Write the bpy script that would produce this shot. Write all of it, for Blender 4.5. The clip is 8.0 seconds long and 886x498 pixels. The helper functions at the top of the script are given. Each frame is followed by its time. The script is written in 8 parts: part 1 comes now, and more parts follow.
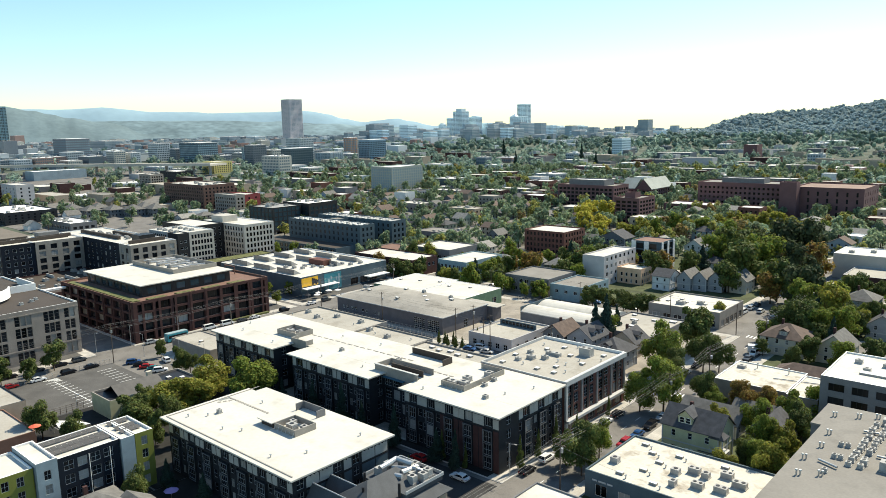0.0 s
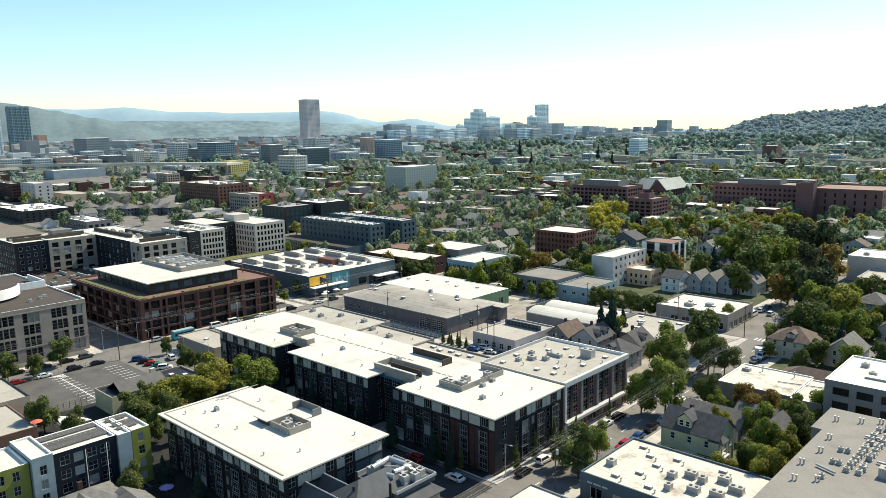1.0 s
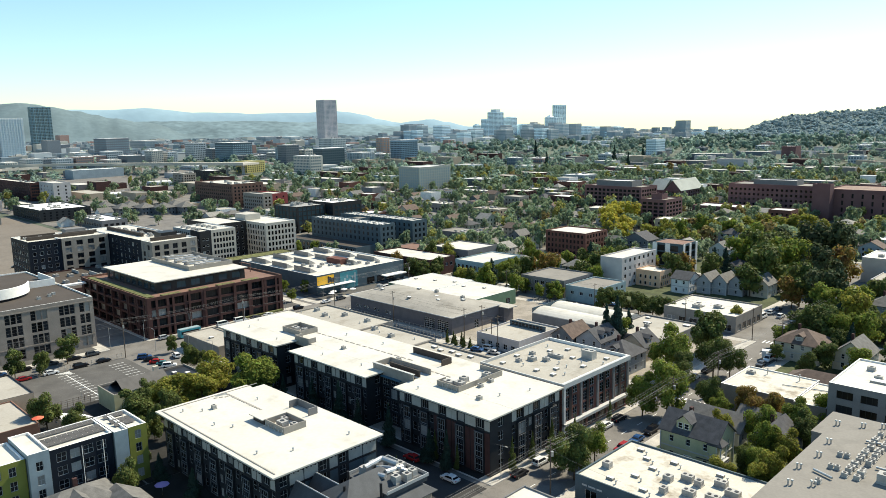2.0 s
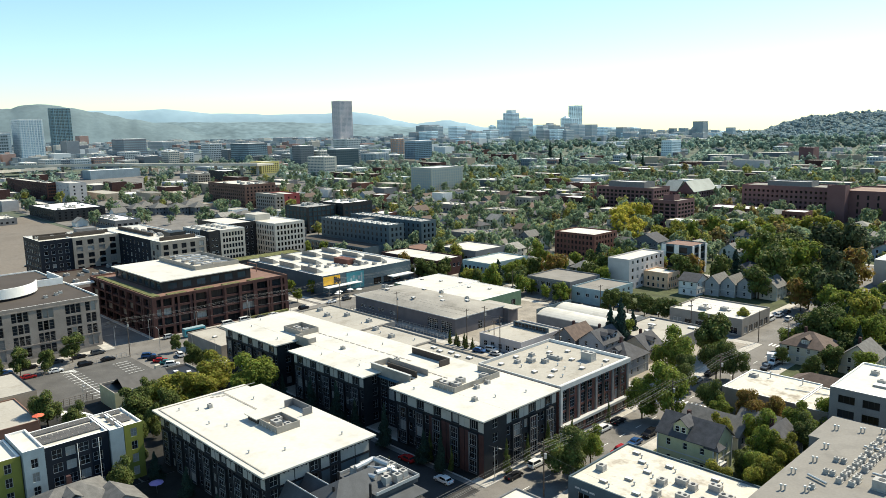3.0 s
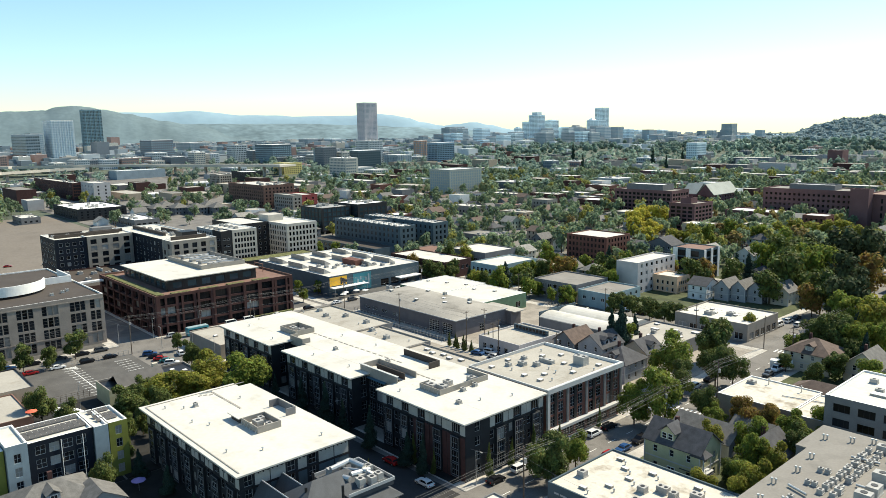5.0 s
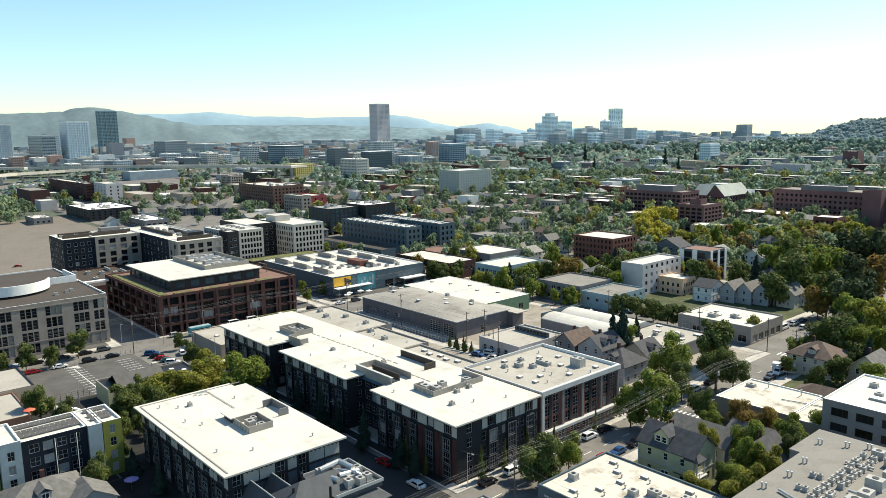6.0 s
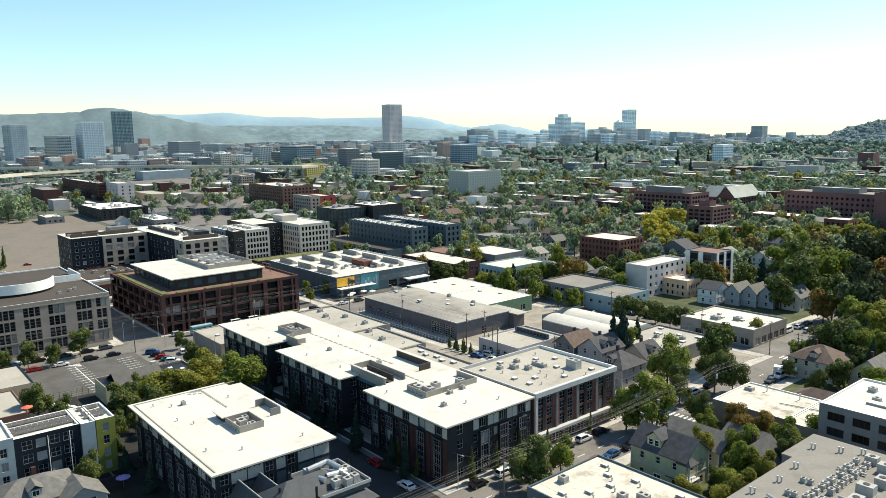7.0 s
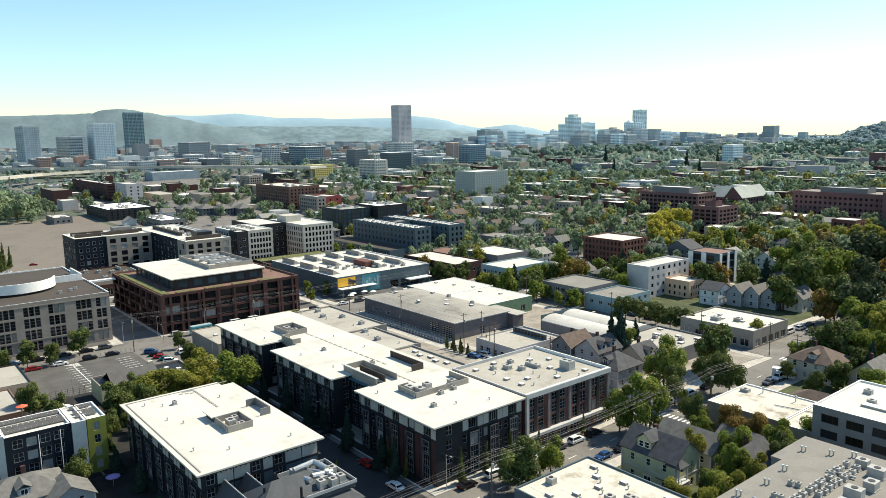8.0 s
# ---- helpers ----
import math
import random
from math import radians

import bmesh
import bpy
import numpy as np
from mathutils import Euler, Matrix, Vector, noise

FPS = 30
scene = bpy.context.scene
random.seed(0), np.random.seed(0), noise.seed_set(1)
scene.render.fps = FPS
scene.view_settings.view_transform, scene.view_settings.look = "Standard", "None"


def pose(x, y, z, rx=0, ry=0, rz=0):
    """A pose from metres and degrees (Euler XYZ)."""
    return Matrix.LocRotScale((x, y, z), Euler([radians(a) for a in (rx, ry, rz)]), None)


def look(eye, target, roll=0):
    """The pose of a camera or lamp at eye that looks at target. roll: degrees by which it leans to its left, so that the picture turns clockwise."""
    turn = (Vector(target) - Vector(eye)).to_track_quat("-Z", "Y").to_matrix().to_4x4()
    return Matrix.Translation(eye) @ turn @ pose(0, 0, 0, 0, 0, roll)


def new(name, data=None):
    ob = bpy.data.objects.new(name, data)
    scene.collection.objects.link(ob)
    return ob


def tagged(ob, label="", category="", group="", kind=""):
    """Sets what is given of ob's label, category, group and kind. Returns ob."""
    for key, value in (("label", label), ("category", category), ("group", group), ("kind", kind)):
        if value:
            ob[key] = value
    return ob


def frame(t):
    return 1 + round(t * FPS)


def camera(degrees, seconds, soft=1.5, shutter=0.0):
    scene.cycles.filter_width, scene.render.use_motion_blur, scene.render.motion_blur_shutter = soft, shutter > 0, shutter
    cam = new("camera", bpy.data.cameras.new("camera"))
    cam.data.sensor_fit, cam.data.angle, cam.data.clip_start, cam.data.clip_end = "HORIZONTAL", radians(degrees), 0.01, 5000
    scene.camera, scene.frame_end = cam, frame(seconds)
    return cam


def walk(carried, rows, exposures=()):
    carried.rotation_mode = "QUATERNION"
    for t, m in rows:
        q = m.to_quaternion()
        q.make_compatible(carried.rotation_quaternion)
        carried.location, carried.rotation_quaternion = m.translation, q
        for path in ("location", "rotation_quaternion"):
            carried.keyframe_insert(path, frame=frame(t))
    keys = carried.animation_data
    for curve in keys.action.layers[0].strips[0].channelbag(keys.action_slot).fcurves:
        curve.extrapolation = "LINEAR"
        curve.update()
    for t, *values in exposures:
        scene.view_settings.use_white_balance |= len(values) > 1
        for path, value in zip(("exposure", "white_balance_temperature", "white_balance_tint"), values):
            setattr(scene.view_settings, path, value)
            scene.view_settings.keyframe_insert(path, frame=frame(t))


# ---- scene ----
cam = camera(62.0, 8.0, 0.75)
PATH = [
    (0, (1.153, -1.351, 73.935), (-0.163, 0.119, 73.602), -1.3),
    (0.5, (2.623, 0.374, 73.742), (1.289, 1.828, 73.411), -1.2),
    (1, (4.021, 2.208, 73.483), (2.669, 3.645, 73.152), -1.2),
    (1.5, (5.429, 4.057, 73.289), (4.059, 5.477, 72.959), -1.2),
    (3, (9.717, 9.51, 72.784), (8.299, 10.881, 72.459), -1.2),
    (3.5, (11.09, 11.402, 72.748), (9.657, 12.759, 72.425), -1.2),
    (4, (12.455, 13.311, 72.541), (11.009, 14.655, 72.219), -1.2),
    (4.5, (13.767, 15.162, 72.348), (12.31, 16.493, 72.028), -1.1),
    (6, (17.642, 20.686, 71.989), (16.147, 21.977, 71.674), -1.1),
    (6.5, (18.935, 22.56, 71.888), (17.427, 23.836, 71.575), -1.0),
    (7, (20.181, 24.482, 71.736), (18.662, 25.745, 71.424), -1.0),
    (7.5, (21.434, 26.311, 71.663), (19.905, 27.563, 71.351), -1.0),
    (8, (22.63, 28.313, 71.455), (21.092, 29.553, 71.145), -1.1),
]
walk(cam, [(t, look(eye, target, roll)) for t, eye, target, roll in PATH], [(0, 0.6, 6150, 4), (8, 0.6, 6150, 4)])


# light: a high sun ahead to the right, hazy bright sky
SUN_AZ, SUN_EL = radians(8), radians(47)   # azimuth from +y towards +x
to_sun = Vector((math.sin(SUN_AZ) * math.cos(SUN_EL), math.cos(SUN_AZ) * math.cos(SUN_EL), math.sin(SUN_EL)))
sun = new("sun", bpy.data.lights.new("sun", "SUN"))
sun.data.energy, sun.data.angle, sun.data.color = 5.6, radians(0.5), (1.0, 0.86, 0.66)
sun.matrix_world = look((0, 0, 300), Vector((0, 0, 300)) - to_sun)

world = bpy.data.worlds.new("world")
scene.world = world
world.use_nodes = True
wn, wl = world.node_tree.nodes, world.node_tree.links
sky = wn.new("ShaderNodeTexSky")
sky.sky_type, sky.sun_disc = "NISHITA", False
sky.sun_elevation, sky.sun_rotation = SUN_EL, SUN_AZ
sky.air_density, sky.dust_density, sky.ozone_density = 1.15, 0.12, 2.2
haze = wn.new("ShaderNodeMixRGB")       # a faint green-blue cast of the summer haze
haze.blend_type = "MULTIPLY"
haze.inputs[0].default_value, haze.inputs[2].default_value = 1.0, (0.95, 1.02, 0.99, 1)
wl.new(sky.outputs[0], haze.inputs[1]), wl.new(haze.outputs[0], wn["Background"].inputs[0])
wn["Background"].inputs[1].default_value = 0.112


# ---- materials ----
MATS = {}


def mat(name, col, rough=0.8, metal=0.0, var=0.18, scale=0.6, fine=9.0, bump=0.0, rnd=0.0, island=0.0, hue=0.0, spec=0.28, trans=0.0, stain=None):
    """A surface with variation at two scales; rnd varies it from object to object, island from piece to piece."""
    m = bpy.data.materials.new(name)
    m.use_nodes = True
    n, l = m.node_tree.nodes, m.node_tree.links
    b = n["Principled BSDF"]
    b.inputs["Roughness"].default_value, b.inputs["Metallic"].default_value = rough, metal
    b.inputs["Specular IOR Level"].default_value = spec
    geo = n.new("ShaderNodeNewGeometry")
    val = None
    for s, k, det in ((scale, var, 5.0), (fine, var * 0.6, 2.0)):
        t = n.new("ShaderNodeTexNoise")
        t.inputs["Scale"].default_value, t.inputs["Detail"].default_value = s, det
        l.new(geo.outputs["Position"], t.inputs["Vector"])
        r = n.new("ShaderNodeMapRange")
        r.inputs["From Min"].default_value, r.inputs["From Max"].default_value = 0.3, 0.7
        r.inputs["To Min"].default_value, r.inputs["To Max"].default_value = 1 - k, 1 + k
        l.new(t.outputs[0], r.inputs["Value"])
        if val is None:
            val = r.outputs[0]
        else:
            mul = n.new("ShaderNodeMath")
            mul.operation = "MULTIPLY"
            l.new(val, mul.inputs[0]), l.new(r.outputs[0], mul.inputs[1])
            val = mul.outputs[0]
        last = t
    hs = n.new("ShaderNodeHueSaturation")
    hs.inputs["Color"].default_value = (*col, 1)
    source = None
    if rnd:
        source = n.new("ShaderNodeObjectInfo").outputs["Random"]
    elif island:
        source = geo.outputs["Random Per Island"]
    if source is not None:
        r = n.new("ShaderNodeMapRange")
        k = rnd or island
        r.inputs["To Min"].default_value, r.inputs["To Max"].default_value = 1 - k, 1 + k
        l.new(source, r.inputs["Value"])
        mul = n.new("ShaderNodeMath")
        mul.operation = "MULTIPLY"
        l.new(val, mul.inputs[0]), l.new(r.outputs[0], mul.inputs[1])
        val = mul.outputs[0]
        if hue:
            wn_ = n.new("ShaderNodeTexWhiteNoise")
            wn_.noise_dimensions = "1D"
            l.new(source, wn_.inputs["W"])
            r2 = n.new("ShaderNodeMapRange")
            r2.inputs["To Min"].default_value, r2.inputs["To Max"].default_value = 0.5 - hue, 0.5 + hue
            l.new(wn_.outputs["Value"], r2.inputs["Value"])
            l.new(r2.outputs[0], hs.inputs["Hue"])
    if stain:
        shade, size, amount = stain
        t = n.new("ShaderNodeTexNoise")
        t.inputs["Scale"].default_value, t.inputs["Detail"].default_value, t.inputs["Roughness"].default_value = size, 8.0, 0.62
        l.new(geo.outputs["Position"], t.inputs["Vector"])
        r = n.new("ShaderNodeMapRange")
        r.inputs["From Min"].default_value, r.inputs["From Max"].default_value, r.inputs["To Max"].default_value = 0.52, 0.70, amount
        l.new(t.outputs[0], r.inputs["Value"])
        mixed = n.new("ShaderNodeMixRGB")
        mixed.inputs[1].default_value, mixed.inputs[2].default_value = (*col, 1), (*shade, 1)
        l.new(r.outputs[0], mixed.inputs[0]), l.new(mixed.outputs[0], hs.inputs["Color"])
    l.new(val, hs.inputs["Value"])
    l.new(hs.outputs[0], b.inputs["Base Color"])
    if bump:
        bp = n.new("ShaderNodeBump")
        bp.inputs["Strength"].default_value, bp.inputs["Distance"].default_value = bump, 0.05
        l.new(last.outputs[0], bp.inputs["Height"]), l.new(bp.outputs[0], b.inputs["Normal"])
    if trans:
        tr, mx = n.new("ShaderNodeBsdfTranslucent"), n.new("ShaderNodeMixShader")
        l.new(hs.outputs[0], tr.inputs[0])
        mx.inputs[0].default_value = trans
        l.new(b.outputs[0], mx.inputs[1]), l.new(tr.outputs[0], mx.inputs[2])
        l.new(mx.outputs[0], n["Material Output"].inputs[0])
    MATS[name] = m
    return m


ASPHALT = mat("asphalt", (0.160, 0.149, 0.136), 0.9, var=0.18, scale=0.12, fine=3.0, stain=((0.085, 0.080, 0.074), 0.3, 0.6))
LOT = mat("parking_asphalt", (0.088, 0.084, 0.079), 0.9, var=0.2, scale=0.15, fine=3.0, stain=((0.12, 0.115, 0.105), 0.25, 0.6))
GROUND = mat("far_ground", (0.074, 0.086, 0.060), 0.95, var=0.4, scale=0.02, fine=0.2)
CONCRETE = mat("concrete", (0.46, 0.44, 0.41), 0.9, var=0.15, scale=0.5, fine=5)
PAVING = mat("paving", (0.40, 0.375, 0.335), 0.9, var=0.2, scale=0.3, fine=4)
GRAVEL = mat("gravel_yard", (0.26, 0.232, 0.195), 0.95, var=0.25, scale=0.2, fine=3)
# dark ground with the buildings' shade painted in, hence near black
SHADED_GROUND = mat("shade_dark_paving", (0.022, 0.021, 0.019), 0.95, var=0.3, scale=0.3, fine=3)
GRASS = mat("grass", (0.060, 0.070, 0.030), 0.95, var=0.4, scale=0.15, fine=2)
PAINT = mat("road_paint", (0.75, 0.75, 0.72), 0.7, var=0.12, scale=1.5)
WHITE_ROOF = mat("white_membrane", (0.525, 0.50, 0.445), 0.75, var=0.07, scale=0.09, fine=1.2, stain=((0.36, 0.33, 0.27), 0.16, 0.55))
STAINED_ROOF = mat("stained_membrane", (0.53, 0.495, 0.42), 0.75, var=0.12, scale=0.22, fine=1.6, stain=((0.20, 0.165, 0.12), 0.22, 0.95))
GREY_ROOF = mat("grey_membrane", (0.205, 0.190, 0.168), 0.85, var=0.10, scale=0.12, fine=2, stain=((0.14, 0.13, 0.115), 0.15, 0.7))
WARM_GREY_ROOF = mat("warm_grey_membrane", (0.285, 0.265, 0.232), 0.9, var=0.12, scale=0.15, fine=1.5, stain=((0.16, 0.145, 0.12), 0.12, 0.8))
TAN_ROOF = mat("tan_membrane", (0.355, 0.33, 0.285), 0.9, var=0.12, scale=0.1, fine=2, stain=((0.22, 0.195, 0.155), 0.2, 0.7))
BROWN_ROOF = mat("brown_roof", (0.062, 0.051, 0.043), 0.9, var=0.12, scale=0.1, fine=2)
FAR_DARK = mat("far_dark", (0.14, 0.16, 0.18), 0.7, var=0.08, rnd=0.3)
FAR_ROOF = mat("far_roof", (0.58, 0.57, 0.545), 0.8, var=0.2, scale=0.08, fine=0.8, rnd=0.55)
DARK_SIDING = mat("dark_siding", (0.016, 0.019, 0.023), 0.65, var=0.15, scale=0.5, fine=6)
SLATE_SIDING = mat("slate_siding", (0.062, 0.092, 0.112), 0.65, var=0.12, scale=0.5, fine=6)
BLACK = mat("black_metal", (0.02, 0.02, 0.022), 0.5, var=0.1)
WHITE = mat("white_trim", (0.74, 0.73, 0.70), 0.6, var=0.06, scale=0.8)
OFFWHITE = mat("offwhite_render", (0.25, 0.228, 0.20), 0.85, var=0.1, scale=0.4, fine=4)
STONE = mat("pale_concrete_panel", (0.235, 0.205, 0.178), 0.85, var=0.12, scale=0.3, fine=4)
GREY_WALL = mat("grey_render", (0.17, 0.168, 0.168), 0.85, var=0.12, scale=0.4, fine=4)
PURPLE_GREY = mat("mauve_grey_wall", (0.125, 0.118, 0.125), 0.85, var=0.12, scale=0.4, fine=4)
BRICK = mat("red_brick", (0.135, 0.060, 0.046), 0.9, var=0.2, scale=0.5, fine=10)
DARK_BRICK = mat("dark_brick", (0.062, 0.030, 0.027), 0.9, var=0.2, scale=0.5, fine=10)
BROWN_BRICK = mat("brown_brick", (0.125, 0.075, 0.060), 0.9, var=0.2, scale=0.3, fine=6)
CORNICE = mat("terracotta_trim", (0.18, 0.105, 0.078), 0.8, var=0.12)
LIME = mat("lime_panel", (0.165, 0.178, 0.036), 0.6, var=0.08)
PALE_BLUE = mat("pale_blue_panel", (0.225, 0.28, 0.31), 0.6, var=0.08)
NAVY = mat("navy_siding", (0.011, 0.015, 0.023), 0.6, var=0.12, spec=0.15)
GREEN_WALL = mat("green_wall", (0.12, 0.19, 0.12), 0.8, var=0.12)
SKY_WALL = mat("sky_blue_wall", (0.25, 0.33, 0.355), 0.8, var=0.1)
PEACH = mat("peach_render", (0.62, 0.42, 0.28), 0.85, var=0.1)
OLIVE = mat("olive_clapboard", (0.43, 0.41, 0.25), 0.8, var=0.1)
OCHRE = mat("yellow_panel", (0.75, 0.42, 0.03), 0.6, var=0.06)
TEAL = mat("teal_panel", (0.05, 0.20, 0.24), 0.6, var=0.1)
WIRE = mat("weathered_aluminium_wire", (0.16, 0.16, 0.16), 0.5, 0.4, var=0.1)
METAL = mat("galvanised_metal", (0.45, 0.45, 0.44), 0.45, 0.7, var=0.15, scale=1.0)
UNIT = mat("unit_casing", (0.34, 0.33, 0.31), 0.6, var=0.14, scale=0.8)
SCREEN = mat("screen_wall", (0.27, 0.25, 0.22), 0.8, var=0.1)
BARK = mat("bark", (0.09, 0.065, 0.045), 0.95, var=0.25, scale=2)
POLE_WOOD = mat("weathered_pole", (0.11, 0.085, 0.065), 0.9, var=0.2, scale=1)
PANEL = mat("solar_cell", (0.085, 0.080, 0.075), 0.55, var=0.15, spec=0.3)
RUBBER = mat("rubber", (0.015, 0.015, 0.015), 0.8, var=0.1)
# far walls made paler and bluer in colour for the haze before them
HAZED_CITY = mat("hazed_far_wall", (0.38, 0.415, 0.43), 0.8, var=0.08, scale=0.05, rnd=0.3, hue=0.02)
PINK_TOWER = mat("hazed_pink_granite", (0.58, 0.54, 0.55), 0.5, var=0.05, scale=0.02)
HAZED_TOWER = mat("hazed_tower_wall", (0.66, 0.79, 0.84), 0.5, var=0.06, scale=0.02, rnd=0.15)
GLASS = mat("window_glass", (0.012, 0.014, 0.017), 0.12, var=0.1, scale=0.5, rnd=0.7, spec=0.22)
BLIND = mat("drawn_blind", (0.24, 0.235, 0.22), 0.5, var=0.08, scale=0.5, rnd=0.4)
BLUE_GLASS = mat("blue_glass", (0.035, 0.060, 0.075), 0.14, var=0.1, scale=0.3, rnd=0.4, spec=0.5)
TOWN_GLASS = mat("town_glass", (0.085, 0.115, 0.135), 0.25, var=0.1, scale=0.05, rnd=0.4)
# distant glass, lightened in its base colour to suggest haze
HAZED_GLASS = mat("hazed_glass", (0.22, 0.30, 0.345), 0.25, var=0.1, scale=0.05, rnd=0.3)
LEAF = mat("leaf_green", (0.172, 0.208, 0.036), 0.75, var=0.25, scale=0.3, fine=2, island=0.45, hue=0.03, spec=0.2, trans=0.45)
LEAF_D = mat("leaf_dark", (0.098, 0.122, 0.030), 0.75, var=0.25, scale=0.3, fine=2, island=0.45, hue=0.03, spec=0.25, trans=0.3)
LEAF_Y = mat("leaf_yellow_green", (0.245, 0.245, 0.040), 0.75, var=0.25, scale=0.3, fine=2, island=0.4, hue=0.03, spec=0.25, trans=0.5)
LEAF_R = mat("leaf_rust", (0.22, 0.155, 0.040), 0.75, var=0.25, scale=0.3, fine=2, island=0.4, hue=0.03, spec=0.25, trans=0.5)
LEAF_B = mat("needle_blue_green", (0.030, 0.055, 0.040), 0.8, var=0.25, scale=0.3, fine=2, island=0.4, hue=0.02, spec=0.2, trans=0.2)
# far foliage with distance haze painted in: paler and bluer than near leaves
HAZED_WOOD = mat("hazed_wood", (0.245, 0.320, 0.265), 0.85, var=0.3, scale=0.012, fine=0.15, island=0.25, hue=0.03, spec=0.1, trans=0.6)
HAZED_HILL_WOOD = mat("hazed_hill_wood", (0.345, 0.420, 0.430), 0.95, var=0.14, scale=0.006, fine=0.06, island=0.06, spec=0.0, trans=0.4)
# hill ranges whose pale blue-grey is distance haze put into the colour
HILLS_NEAR = mat("hazed_near_hills", (0.140, 0.186, 0.202), 1.0, var=0.13, scale=0.006, fine=0.05, spec=0.0)
HILLS_LOW = mat("hazed_low_rise", (0.165, 0.222, 0.242), 1.0, var=0.28, scale=0.006, fine=0.03, spec=0.0)
HILLS = mat("hazed_far_hills", (0.26, 0.36, 0.42), 1.0, var=0.06, scale=0.004, fine=0.02, spec=0.0)
# foliage of the further gardens, its greens paled in colour for haze
HAZED_GARDEN = {"g": mat("garden_green", (0.255, 0.315, 0.185), 0.75, var=0.25, scale=0.3, fine=2, island=0.28, hue=0.03, spec=0.2, trans=0.45),
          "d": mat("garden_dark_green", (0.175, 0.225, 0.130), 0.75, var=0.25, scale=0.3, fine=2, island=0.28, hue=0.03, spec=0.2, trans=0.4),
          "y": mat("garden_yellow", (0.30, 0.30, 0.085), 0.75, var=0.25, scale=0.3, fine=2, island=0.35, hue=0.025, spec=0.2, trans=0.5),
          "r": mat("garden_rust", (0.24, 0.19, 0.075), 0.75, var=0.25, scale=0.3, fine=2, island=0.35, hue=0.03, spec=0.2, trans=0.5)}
MAUVE_BRICK = mat("mauve_brick", (0.155, 0.084, 0.084), 0.9, var=0.15, scale=0.1, fine=2)
RED_ROOF = mat("reddish_gravel_roof", (0.24, 0.165, 0.13), 0.9, var=0.15, scale=0.1, fine=1)
VIADUCT = mat("sunlit_concrete", (0.46, 0.43, 0.37), 0.85, var=0.1, scale=0.05, fine=0.5)
GABLE_GREEN = mat("green_grey_sheet_roof", (0.27, 0.29, 0.265), 0.7, var=0.12, scale=0.1, fine=1)
PALE_STUCCO = mat("pale_stucco", (0.43, 0.41, 0.405), 0.85, var=0.08, scale=0.3, fine=3)
# asphalt whose dark colour has the side street's shade in it
SHADED_ASPHALT = mat("shade_dark_asphalt", (0.038, 0.037, 0.037), 0.9, var=0.2, scale=0.2, fine=3)
DUSTY_LOT = mat("dusty_lot", (0.165, 0.142, 0.117), 0.95, var=0.15, scale=0.03, fine=0.6, stain=((0.10, 0.088, 0.074), 0.03, 0.8))
LIGHT_TRIM = mat("light_grey_trim", (0.42, 0.42, 0.41), 0.7, var=0.08, scale=0.6)
GOLD_LEAF = mat("golden_leaf", (0.40, 0.36, 0.055), 0.75, var=0.25, scale=0.3, fine=2, island=0.35, hue=0.02, spec=0.2, trans=0.5)
WARM_STUCCO = mat("warm_pale_panel", (0.42, 0.395, 0.35), 0.85, var=0.08, scale=0.3, fine=3)
BEIGE_BRICK = mat("beige_brick", (0.265, 0.24, 0.205), 0.85, var=0.12, scale=0.4, fine=6)
SHEET_WALL = mat("blue_grey_sheet_wall", (0.25, 0.30, 0.33), 0.7, var=0.15, scale=0.1, fine=1)
# hill floor tinted blue-green, distance haze included in the colour
HILL_GROUND = mat("hazed_hill_ground", (0.128, 0.166, 0.168), 1.0, var=0.15, scale=0.02, fine=0.1, spec=0.0)
LEAF_K = mat("leaf_very_dark", (0.060, 0.076, 0.034), 0.8, var=0.25, scale=0.3, fine=2, island=0.4, hue=0.02, spec=0.2, trans=0.3)


